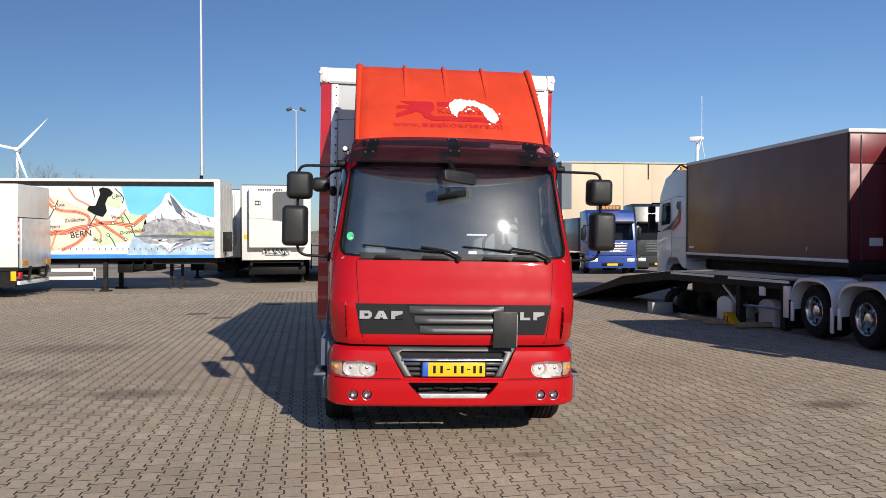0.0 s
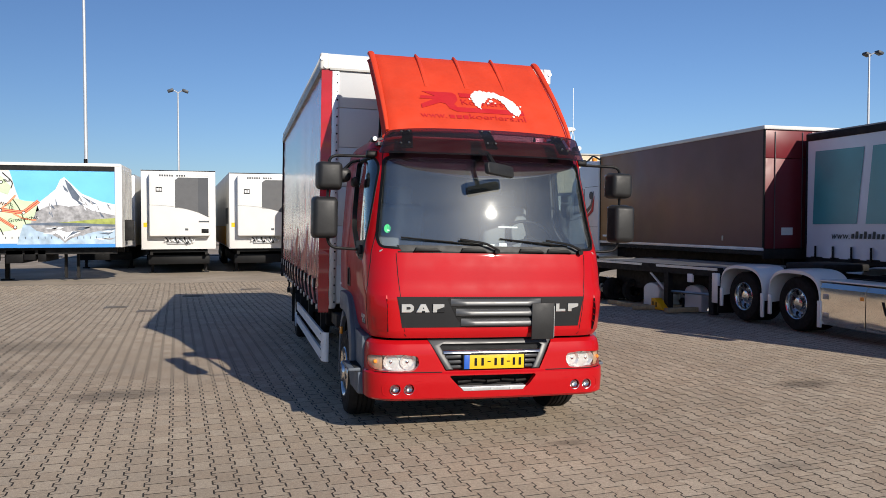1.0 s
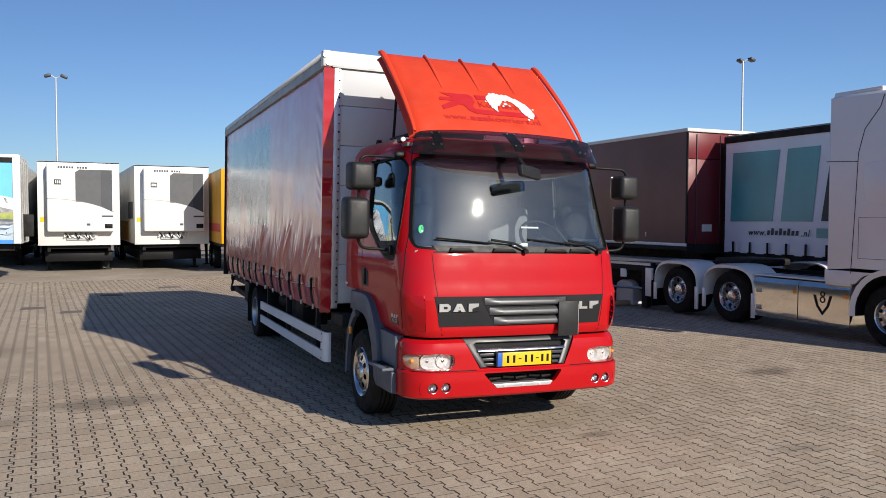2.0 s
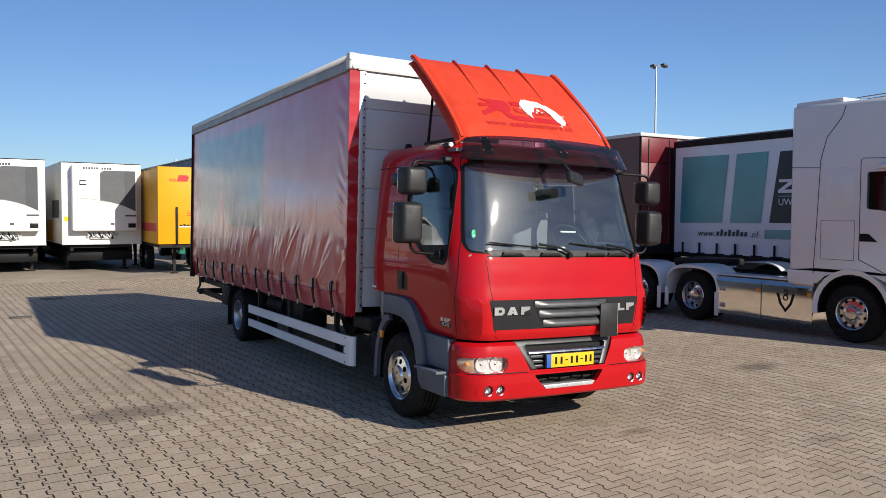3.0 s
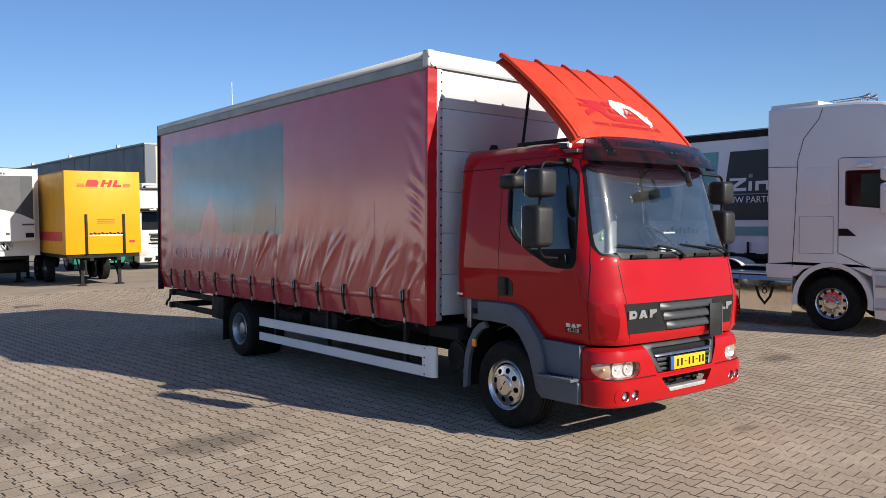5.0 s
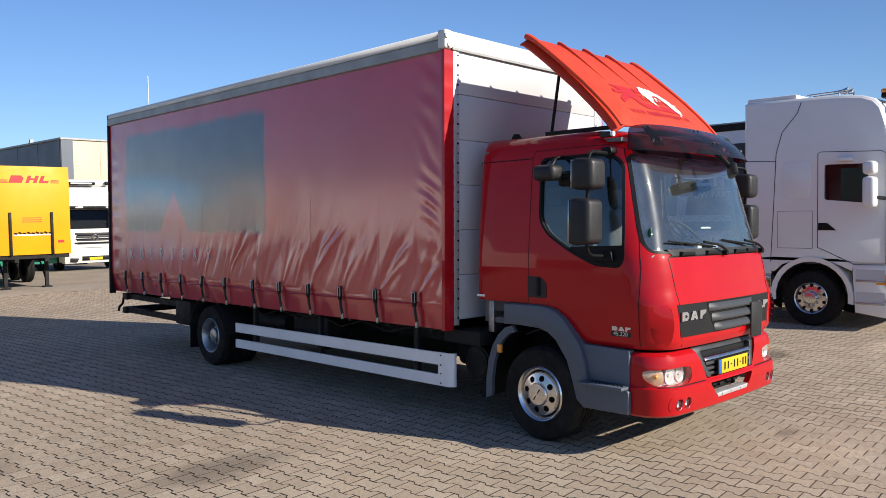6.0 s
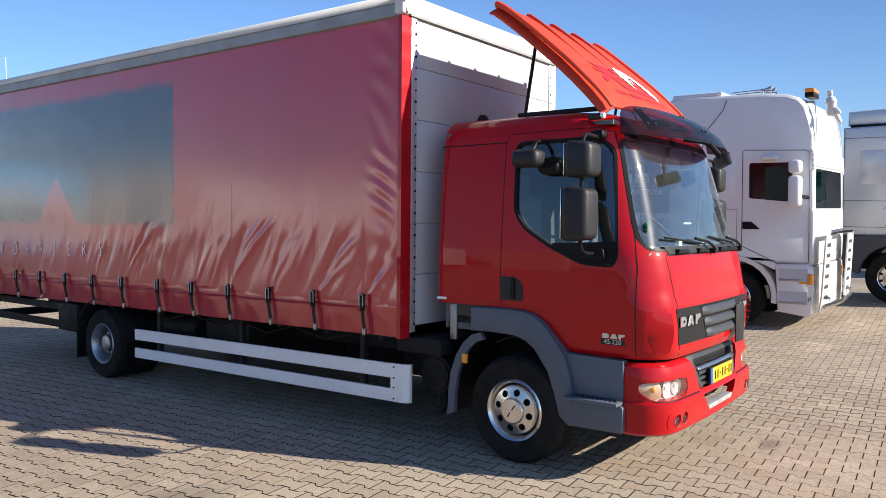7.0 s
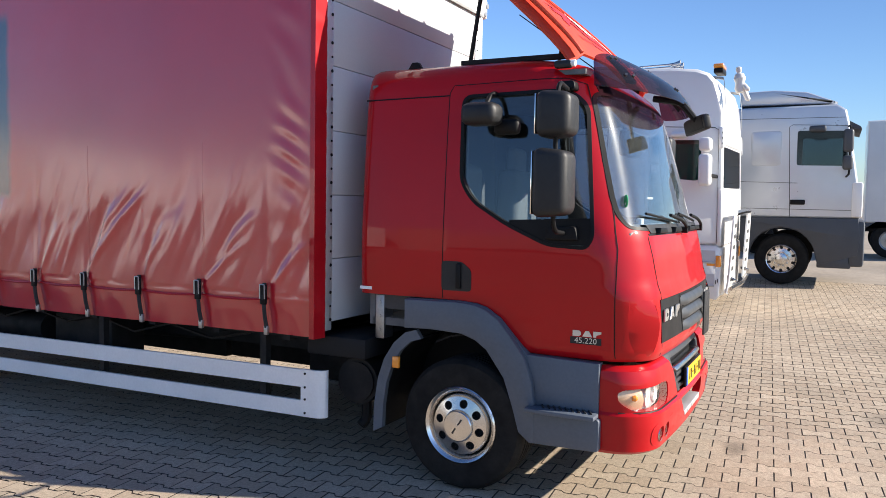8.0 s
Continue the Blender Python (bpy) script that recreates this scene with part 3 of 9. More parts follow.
# black cowl with wipers below the screen
part("wiper_cowl", plate_on([(-0.80, 1.592), (0.80, 1.592), (0.83, 1.640), (-0.83, 1.640)], 0.006, 0.03, "front", 20), BLACK_SOFT, lorry, "black wiper cowl")
for x0 in (-0.70, -0.30, 0.22, 0.48):
    bm = fresh()
    y = front_y(x0 + 0.1, 1.6)
    prism(bm, [(x0, 1.59), (x0 + 0.24, 1.59), (x0 + 0.20, 1.618), (x0 + 0.02, 1.622)], "y", y - 0.03, y + 0.01, 0.006)
    part("cowl_bump", bm, BLACK, lorry)
for xp, xt in ((0.02, -0.80), (0.80, 0.06)):
    wiper = fresh()
    at = lambda x, z, o: (x, front_y(x, z, o), z)
    tube(wiper, bent([at(xp, 1.598, 0.02), at(xp, 1.615, 0.05), at(xp - 0.10, 1.665, 0.05), at(xp - 0.32, 1.695, 0.03)], 0.05), 0.011, 8)
    w = part("wiper_arm", wiper, BLACK, lorry)
    bm = fresh()
    tube(bm, [at(xt + (xp - 0.12 - xt) * i / 10, 1.705 - 0.055 * i / 10, 0.014) for i in range(11)], 0.008, 6)
    part("wiper_blade", bm, BLACK, w)
    bm = fresh()
    cyl(bm, at(xp, 1.598, 0.0), at(xp, 1.598, 0.045), 0.022, 14)
    part("wiper_pivot", bm, BLACK, w)
bm = fresh()
cyl(bm, (-0.90, front_y(-0.90, 1.775, -0.010), 1.775), (-0.90 - 0.002, front_y(-0.90, 1.775, -0.0135), 1.775), 0.036, 24)
sticker = part("emission_sticker", bm, GREEN, lorry, "round green emission sticker")
bm = words("4", 0.034, Matrix.Translation((-0.9005, front_y(-0.90, 1.775, -0.0145) - 0.003, 1.786)) @ pose(0, 0, 0, 90, 0, 0), 0.001)
part("digit", bm, BLACK, sticker, smooth=0)
bm = fresh()
box(bm, -0.921, -0.881, front_y(-0.90, 1.775, -0.0145) - 0.004, front_y(-0.90, 1.775, -0.0145) - 0.002, 1.754, 1.766)
part("white_field", bm, PAPER, sticker)

# bumper
BUMPER = [(0.355, 1.055, 0.030, 0.25, 0.24), (0.375, 1.075, 0.006, 0.26, 0.24), (0.50, 1.080, -0.008, 0.27, 0.25), (0.575, 1.078, -0.004, 0.27, 0.25), (0.592, 1.066, 0.012, 0.27, 0.25),
          (0.62, 1.066, 0.014, 0.27, 0.25), (0.76, 1.064, 0.022, 0.27, 0.25), (0.82, 1.055, 0.040, 0.27, 0.25), (0.848, 1.03, 0.075, 0.26, 0.22)]


def bumper_row(z):
    rows = [r[0] for r in BUMPER]
    return [float(np.interp(z, rows, [r[k] for r in BUMPER])) for k in range(1, 5)]


def bumper_y(x, z, out=0.0):
    w, f, rx, ry = bumper_row(z)
    a = min(abs(x), w - 0.002)
    y = f + BOW * (min(a, w - rx) / w) ** 2
    if a > w - rx:
        y += ry * (1 - math.sqrt(max(0, 1 - ((a - w + rx) / rx) ** 2)))
    return y - out


def bumper_loft(inset, zs):
    bm = fresh()
    rings = []
    for z in zs:
        w, f, rx, ry = bumper_row(z)
        xs = [(w - rx) * (-1 + i / 10) for i in range(21)]
        pts = [(x, f + BOW * (x / w) ** 2 + inset) for x in xs]
        y0 = f + BOW * ((w - rx) / w) ** 2
        arc = [(w - rx + (rx - inset) * math.sin(t), y0 + inset + (ry - inset) * (1 - math.cos(t))) for t in (math.pi / 2 * i / 10 for i in range(1, 11))]
        arc.append((w - inset, 0.335 if inset == 0 else 0.6))
        rings.append([(x, y, z) for x, y in [(-x, y) for x, y in arc[::-1]] + pts + arc])
    skin(bm, rings)
    return bm


zs = sorted({r[0] for r in BUMPER} | {0.36 + 0.04 * i for i in range(12)})
cutters = [bumper_loft(0.05, [0.30] + [z for z in zs if 0.37 < z < 0.83] + [0.9])]
lamp_poly = {}
for s in (-1, 1):
    bm = fresh()
    lamp_poly[s] = rounded([(s * 1.056, 0.722), (s * 0.80, 0.738), (s * 0.662, 0.722), (s * 0.650, 0.650), (s * 0.70, 0.598), (s * 1.018, 0.598), (s * 1.056, 0.642)], 0.03)
    prism(bm, lamp_poly[s], "y", -0.3, 0.5)
    cutters.append(bm)
    for xf in (0.737, 0.850):
        bm = fresh()
        cyl(bm, (s * xf, -0.3, 0.455), (s * xf, 0.3, 0.455), 0.043, 20)
        cutters.append(bm)
bm = fresh()
prism(bm, [(-0.585, 0.87), (0.545, 0.87), (0.50, 0.80), (0.405, 0.600), (-0.430, 0.600), (-0.545, 0.80)], "y", -0.3, 0.2)
cutters.append(bm)
bm = fresh()
prism(bm, rounded([(-0.405, 0.562), (0.375, 0.562), (0.285, 0.450), (-0.300, 0.450)], 0.03), "y", -0.3, 0.2)
cutters.append(bm)
bumper = part("bumper", carve(bumper_loft(0.0, zs), cutters), RED, lorry, "glossy red front bumper", smooth=0.5)
for x0 in (-1.06, 0.46):
    bm = fresh()
    tube(bm, [(x0 + 0.06 * i, bumper_y(x0 + 0.06 * i, 0.590, 0.001), 0.590) for i in range(11)], 0.005, 6)
    part("bumper_split", bm, BLACK, bumper)


def settle(bm):
    """Lean a grille piece back with the bumper's upper edge and its bow."""
    bmesh.ops.subdivide_edges(bm, edges=[e for e in bm.edges if abs(e.verts[0].co.x - e.verts[1].co.x) > 0.3], cuts=6)
    for v in bm.verts:
        v.co.y += max(0.0, v.co.z - 0.74) * 0.60 + BOW * (v.co.x / 1.06) ** 2


bm = fresh()
prism(bm, [(-0.575, 0.862), (0.535, 0.862), (0.495, 0.80), (0.40, 0.605), (-0.425, 0.605), (-0.54, 0.80)], "y", 0.10, 0.13)
insert = part("lower_grille", bm, GRILLE, lorry, "dark lower grille insert")
bm = fresh()
prism(bm, [(-0.575, 0.853), (-0.54, 0.80), (-0.425, 0.605), (-0.36, 0.605), (-0.47, 0.80), (-0.45, 0.815), (0.41, 0.815), (0.43, 0.80), (0.335, 0.605), (0.40, 0.605), (0.495, 0.80), (0.535, 0.853)], "y", 0.010, 0.075, 0.01)
settle(bm)
part("grille_surround", bm, SURROUND, insert)
for k in range(4):
    bm = fresh()
    z = 0.755 - 0.042 * k
    w = 0.43 - 0.022 * k
    box(bm, -w - 0.02, w - 0.02, 0.022 if k else 0.012, 0.075, z - 0.013, z + 0.013, 0.006)
    settle(bm)
    part("grille_bar", bm, SLAT if k else CHROME, insert, "" if k else "bright trim bar")
bm = fresh()
box(bm, -0.290, 0.262, -0.004, 0.012, 0.610, 0.738, 0.004)
plate = part("number_plate_holder", bm, BLACK, lorry, "black plate holder")
bm = fresh()
box(bm, -0.231, 0.250, -0.0085, -0.004, 0.615, 0.732, 0.002)
part("number_plate", bm, YELLOW_PLATE, plate, "yellow number plate with plain dark bars")
bm = fresh()
box(bm, -0.278, -0.231, -0.0085, -0.004, 0.615, 0.732, 0.002)
part("plate_strip", bm, BLUE_PLATE, plate, "blue plate strip")
for k, xc in enumerate((-0.178, -0.118, -0.003, 0.057, 0.160, 0.213)):
    bm = fresh()
    box(bm, xc - 0.011, xc + 0.011, -0.0105, -0.0085, 0.642, 0.706)
    part("plate_bar", bm, BLACK, plate)
for xc in (-0.061, 0.110):
    bm = fresh()
    box(bm, xc - 0.014, xc + 0.014, -0.0105, -0.0085, 0.670, 0.679)
    part("plate_bar", bm, BLACK, plate)
# lower opening with cross member and bright step plate
bm = fresh()
box(bm, -0.42, 0.38, 0.16, 0.18, 0.43, 0.56)
part("radiator_shroud", bm, CHASSIS, lorry)
for i in range(5):
    bm = fresh()
    cyl(bm, (-0.30 + 0.13 * i, 0.11, 0.485 + 0.02 * (i % 2)), (-0.18 + 0.13 * i, 0.13, 0.49), 0.014, 8)
    part("hose", bm, CHASSIS, lorry)
bm = fresh()
prism(bm, [(-0.275, 0.430), (0.250, 0.430), (0.275, 0.464), (-0.305, 0.464)], "y", -0.004, 0.07, 0.004)
for x in (-0.20, -0.03, 0.14):
    cyl(bm, (x, -0.008, 0.447), (x, -0.002, 0.447), 0.012, 10)
part("step_plate", bm, ALU, lorry, "scuffed bare metal towing step")
for s in (-1, 1):
    # headlight: reflectors, bowl and lens
    bm = fresh()
    rings = []
    for i in range(15):
        x = s * (0.668 + (1.062 - 0.668) * i / 14)
        top, low = (0.740 - 0.025 * abs(i - 5) / 9), 0.592 + 0.02 * max(0, i - 10) / 4
        rings.append([(x, bumper_y(x, z, -0.065), z) for z in (low, low + 0.04, top - 0.04, top)] + [(x, bumper_y(x, z, -0.075), z) for z in (top, low)])
    skin(bm, rings)
    lamp = part("headlight", bm, LAMP_WHITE, lorry, "clear headlight with amber indicator")
    for xl, r in ((0.742, 0.060), (0.876, 0.066)):
        bm = fresh()
        y = bumper_y(s * xl, 0.668, -0.05)
        lathe(bm, [(0.004, 0.040), (r * 0.3, 0.037), (r * 0.33, 0.030), (r * 0.62, 0.024), (r * 0.65, 0.018), (r, 0.002), (r * 1.03, 0.002), (r * 1.03, 0.03), (0.004, 0.05)], (s * xl, y, 0.668), (0, 1, 0), 24)
        part("reflector_bowl", bm, LAMP_WHITE, lamp)
        bm = fresh()
        lathe(bm, [(0.001, -0.012), (0.014, -0.006), (0.018, 0.02), (0.001, 0.025)], (s * xl, y + 0.02, 0.668), (0, 1, 0), 14)
        part("bulb", bm, CHROME, lamp)
    bm = fresh()
    rings = []
    for i in range(7):
        x = s * (0.950 + 0.100 * i / 6)
        top, low = 0.720 - 0.010 * i / 6, 0.604 + 0.034 * max(0, i - 3) / 3
        rings.append([(x, bumper_y(x, z, -0.040 + 0.016 * math.sin(math.pi * (z - low) / (top - low))), z) for z in [low + (top - low) * k / 5 for k in range(6)]])
    skin(bm, rings, loop=False)
    part("indicator_bowl", bm, LAMP_AMBER, lamp, "amber indicator reflector")
    bm = fresh()
    lathe(bm, [(0.001, -0.012), (0.012, -0.010), (0.018, 0.0), (0.014, 0.016), (0.001, 0.020)], (s * 1.000, bumper_y(s * 1.000, 0.672, -0.018), 0.672), (s * 0.6, 0.8, 0), 14)
    part("indicator", bm, AMBER, lamp, "amber indicator")
    bm = fresh()
    rings = []
    xs = [s * (0.662 + (1.054 - 0.662) * i / 20) for i in range(21)]
    lens_top = lambda x: float(np.interp(abs(x), [0.662, 0.70, 0.80, 1.03, 1.054], [0.712, 0.728, 0.738, 0.724, 0.708]))
    lens_low = lambda x: float(np.interp(abs(x), [0.662, 0.72, 1.015, 1.054], [0.645, 0.597, 0.598, 0.642]))
    for x in xs:
        z0, z1 = lens_low(x), lens_top(x)
        rings.append([(x, bumper_y(x, z0 + (z1 - z0) * k / 5, -0.004), z0 + (z1 - z0) * k / 5) for k in range(6)])
    skin(bm, rings, loop=False)
    lens = part("lens", bm, LAMP_GLASS, lamp, "clear lens")
    lens.visible_shadow = False
    for xf in (0.737, 0.850):
        bm = fresh()
        y = bumper_y(s * xf, 0.455, -0.022)
        lathe(bm, [(0.042, -0.018), (0.046, -0.02), (0.046, 0.02), (0.034, 0.005), (0.020, 0.018), (0.002, 0.022)], (s * xf, y, 0.455), (0, 1, 0), 24)
        fog = part("fog_light", bm, CHROME, lorry, "round clear fog light")
        bm = fresh()
        lathe(bm, [(0.001, -0.022), (0.025, -0.018), (0.040, -0.008)], (s * xf, y, 0.455), (0, 1, 0), 20)
        part("lens", bm, LAMP_GLASS, fog).visible_shadow = False
    bm = fresh()
    tube(bm, bent([(s * x, bumper_y(s * x, z, 0.0), z) for x, z in ((0.64, 0.52), (0.92, 0.52), (0.955, 0.49), (0.955, 0.42), (0.92, 0.395), (0.64, 0.395))] , 0.03), 0.004, 5)
    part("fog_light_rim", bm, RED, bumper)

# slate grey wheel arch and step on both flanks
for s in (-1, 1):
    arch_out = [(1.57, 1.150), (1.20, 1.156), (1.10, 1.147), (1.03, 1.127), (0.942, 1.071), (0.851, 0.967), (0.765, 0.871), (0.337, 0.860), (0.337, 0.36), (0.73, 0.362), (0.80, 0.417), (0.841, 0.562), (0.898, 0.723), (1.011, 0.880), (1.09, 0.935), (1.18, 0.964), (1.39, 0.974), (1.57, 0.968)]
    bm = fresh()
    prism(bm, arch_out, "x", s * 1.005, s * 1.085, 0.006)
    arch = part("wheel_arch", bm, GREY_PLASTIC, lorry, "slate grey plastic arch and step")
    flare = [(1.575, 1.146), (1.20, 1.152), (1.10, 1.143), (1.03, 1.123), (0.942, 1.067), (0.851, 0.963), (0.770, 0.855), (0.722, 0.72), (0.700, 0.555), (0.70, 0.362), (0.73, 0.360), (0.80, 0.415), (0.843, 0.562), (0.900, 0.723), (1.013, 0.878), (1.09, 0.931), (1.18, 0.960), (1.39, 0.970), (1.575, 0.964)]
    bm = fresh()
    prism(bm, flare, "x", s * 1.07, s * 1.125, 0.012)
    part("arch_flare", bm, GREY_PLASTIC, arch)
    bm = fresh()
    prism(bm, rounded([(0.320, 0.366), (0.735, 0.360), (0.800, 0.42), (0.838, 0.548), (0.320, 0.555)], 0.025), "x", s * 1.03, s * 1.120, 0.012)
    part("step_box", bm, GREY_PLASTIC, arch)
    bm = fresh()
    box(bm, s * 1.125 - 0.075, s * 1.125 + 0.03, 0.33, 0.74, 0.560, 0.585, 0.006)
    tread = part("step_tread", bm, GREY_PLASTIC, arch)
    for k in range(9):
        bm = fresh()
        tube(bm, [(s * 1.06, 0.40 + 0.035 * k, 0.588), (s * 1.148, 0.355 + 0.035 * k, 0.588)], 0.006, 5)
        part("tread_rib", bm, BLACK_SOFT, tread)
    bm = fresh()
    pts = [(1.50, 0.955), (1.58, 0.93), (1.66, 0.86), (1.73, 0.75), (1.775, 0.62), (1.80, 0.45), (1.805, 0.27)]
    inner_edge = [(y + (1.147 - y) * 0.10, z + (0.408 - z) * 0.10 + 0.02 * (z < 0.4)) for y, z in pts]
    skin(bm, [[(s * 1.10, a, b), (s * 1.10, c, d), (s * 1.06, c, d), (s * 1.06, a, b)] for (a, b), (c, d) in zip(pts, inner_edge)])
    guard_lip = part("mudguard", bm, GREY_PLASTIC, lorry, "grey rear mudguard")
    bm = fresh()
    skin(bm, [[(s * 1.06, a, b), (s * 0.60, a, b), (s * 0.60, a + 0.012, b + 0.012), (s * 1.06, a + 0.012, b + 0.012)] for a, b in inner_edge])
    part("mudguard_lining", bm, BLACK, guard_lip)
    bm = fresh()
    arc = [(1.147 + 0.50 * math.cos(t), 0.44 + 0.50 * math.sin(t)) for t in (math.radians(60 + 12.5 * k) for k in range(9))]
    skin(bm, [[(s * 1.03, a, b), (s * 0.55, a, b), (s * 0.55, a, b + 0.012), (s * 1.03, a, b + 0.012)] for a, b in arc])
    box(bm, s * 0.56 - 0.01, s * 0.56 + 0.01, 0.62, 1.78, 0.40, 1.10)
    part("arch_liner", bm, BLACK, lorry, "black wheel arch liner")
    bm = fresh()
    box(bm, s * 1.10 - 0.014, s * 1.10 + 0.014, 1.615, 1.665, 0.70, 0.775, 0.008)
    part("side_marker", bm, AMBER, lorry, "amber side marker lamp")


def lorry_wheel(parent, x, y, z, s, r, kind, twin=False):
    """s: the side that the disc faces."""
    wide = 0.235
    x1 = x + s * 0.02
    bm = fresh()
    prof = [(r * 0.555, -0.005), (r * 0.60, 0.010), (r * 0.78, 0.020), (r * 0.93, 0.008), (r * 0.985, -0.02)]
    tread = []
    for k in range(5):
        h = -0.035 - 0.042 * k
        tread += [(r, h), (r, h - 0.028), (r - 0.012, h - 0.029), (r - 0.012, h - 0.041)]
    prof += tread[:-2] + [(r * 0.985, -wide + 0.005), (r * 0.90, -wide), (r * 0.555, -wide)]
    lathe(bm, prof, (x1, y, z), (s, 0, 0), 56)
    ri = r * 0.558
    disc = fresh()
    if kind == "trim":
        lathe(disc, [(ri + 0.012, 0.012), (ri + 0.004, 0.022), (ri - 0.01, 0.012), (ri - 0.028, -0.015), (ri - 0.032, -0.05), (ri * 0.86, -0.048), (ri * 0.82, -0.004), (ri * 0.78, 0.008), (ri * 0.44, 0.026), (ri * 0.42, 0.040), (ri * 0.39, 0.048), (ri * 0.2, 0.052), (0.002, 0.056), (0.002, -0.06), (ri - 0.0, -0.06), (ri + 0.012, 0.0), (ri + 0.012, 0.012)], (x1, y, z), (s, 0, 0), 48)
        holes = []
        for k in range(8):
            t = 2 * math.pi * k / 8 + 0.2
            c = (x1, y + math.cos(t) * ri * 0.605, z + math.sin(t) * ri * 0.605)
            h = fresh()
            cyl(h, (c[0] + s * 0.1, c[1], c[2]), (c[0] - s * 0.035, c[1], c[2]), ri * 0.118, 16)
            holes.append(h)
        disc = carve(disc, holes)
        rim = part("wheel", disc, CHROME, parent, "polished wheel trim with round holes", smooth=0.5)
        bm2 = fresh()
        box(bm2, x1 + s * 0.053 - 0.002, x1 + s * 0.053 + 0.002, y - 0.005, y + 0.005, z - 0.055, z + 0.055)
        bmesh.ops.rotate(bm2, cent=(x1, y, z), matrix=Matrix.Rotation(0.6, 3, "X"), verts=bm2.verts)
        part("cap_mark", bm2, BLACK_SOFT, rim)
        bm2 = fresh()
        cyl(bm2, (x1 - s * 0.062, y, z), (x1 - s * 0.034, y, z), ri * 0.8, 32)
        part("hub", bm2, BLACK, rim)
    else:
        deep = 0.12 if twin else 0.04
        lathe(disc, [(ri + 0.01, 0.01), (ri + 0.002, 0.018), (ri - 0.012, 0.008), (ri - 0.03, -0.03), (ri - 0.035, -deep), (ri * 0.72, -deep - 0.004), (ri * 0.55, -deep + 0.012), (ri * 0.42, -deep + 0.012), (ri * 0.40, -deep + 0.09), (ri * 0.30, -deep + 0.10), (0.002, -deep + 0.10), (0.002, -deep - 0.03), (ri, -deep - 0.03), (ri + 0.01, 0.0)], (x1, y, z), (s, 0, 0), 44)
        rim = part("wheel", disc, STEEL if kind == "steel" else CHROME, parent, "silver steel wheel" if kind == "steel" else "polished alloy wheel", smooth=0.5)
        for k in range(10):
            t = 2 * math.pi * k / 10
            bm2 = fresh()
            c = (x1 - s * (deep - 0.012), y + math.cos(t) * ri * 0.50, z + math.sin(t) * ri * 0.50)
            cyl(bm2, c, (c[0] + s * 0.03, c[1], c[2]), 0.016, 6)
            part("wheel_nut", bm2, STEEL, rim)
        if kind != "steel":
            for k in range(10):
                t = 2 * math.pi * (k + 0.5) / 10
                bm2 = fresh()
                c = (x1 - s * (deep - 0.001), y + math.cos(t) * ri * 0.80, z + math.sin(t) * ri * 0.80)
                cyl(bm2, (c[0] - s * 0.01, c[1], c[2]), (c[0] + s * 0.004, c[1], c[2]), 0.028, 12)
                part("wheel_hole", bm2, BLACK, rim)
    if kind == "steel" and twin:
        dish = fresh()
        lathe(dish, [(ri * 0.86, -deep + 0.006), (ri * 0.60, -deep + 0.018), (ri * 0.60, -deep + 0.010), (ri * 0.86, -deep + 0.001)], (x1, y, z), (s, 0, 0), 32)
        part("wheel_dish", dish, BOLT, rim)
    part("tyre", bm, RUBBER, rim, "black road tyre", smooth=0.5)
    if twin:
        bm = fresh()
        lathe(bm, prof, (x1 - s * 0.27, y, z), (s, 0, 0), 40)
        part("inner_tyre", bm, RUBBER, rim, "inner twin tyre", smooth=0.5)
    return rim


for s in (-1, 1):
    lorry_wheel(lorry, s * 1.088, 1.178, 0.403, s, 0.402, "trim")
    lorry_wheel(lorry, s * 1.165, 6.68, 0.362, s, 0.402, "steel", True)

# mirrors
for s in (-1, 1):
    for z0, z1, dx in ((1.675, 2.045, 0.0), (2.095, 2.345, -0.035)):
        bm = fresh()
        xa, xb = s * (1.278 + dx), s * (1.520 + dx)
        box(bm, min(xa, xb), max(xa, xb), 0.425, 0.61, z0, z1, 0.045, 4)
        for v in bm.verts:
            k = (0.61 - v.co.y) / 0.185
            v.co.x += (s * (1.395 + dx) - v.co.x) * 0.18 * k
            v.co.z += ((z0 + z1) / 2 - v.co.z) * 0.10 * k
        mirror = part("mirror", bm, BLACK_SOFT, lorry, "matt black mirror housing", smooth=0.7)
        bm = fresh()
        box(bm, min(xa, xb) + 0.018, max(xa, xb) - 0.018, 0.607, 0.614, z0 + 0.02, z1 - 0.02, 0.003)
        part("mirror_glass", bm, MIRROR_STEEL, mirror)
    bm = fresh()
    tube(bm, bent([(s * 0.98, 0.585, 2.405), (s * 1.34, 0.52, 2.395), (s * 1.375, 0.52, 2.34), (s * 1.375, 0.53, 1.66), (s * 1.33, 0.53, 1.60), (s * 1.05, 0.565, 1.585)], 0.06), 0.013, 10)
    part("mirror_arm", bm, BLACK, lorry, "black tubular mirror arm")
    bm = fresh()
    prism(bm, rounded([(0.47, 1.545), (0.67, 1.545), (0.65, 1.62), (0.49, 1.63)], 0.02), "x", s * 1.06, s * 1.11, 0.012)
    part("arm_bracket", bm, BLACK, lorry)
    bm = fresh()
    prism(bm, rounded([(0.53, 2.40), (0.64, 2.40), (0.63, 2.45), (0.54, 2.455)], 0.02), "x", s * 0.95, s * 1.04, 0.01)
    part("arm_bracket", bm, BLACK, lorry)
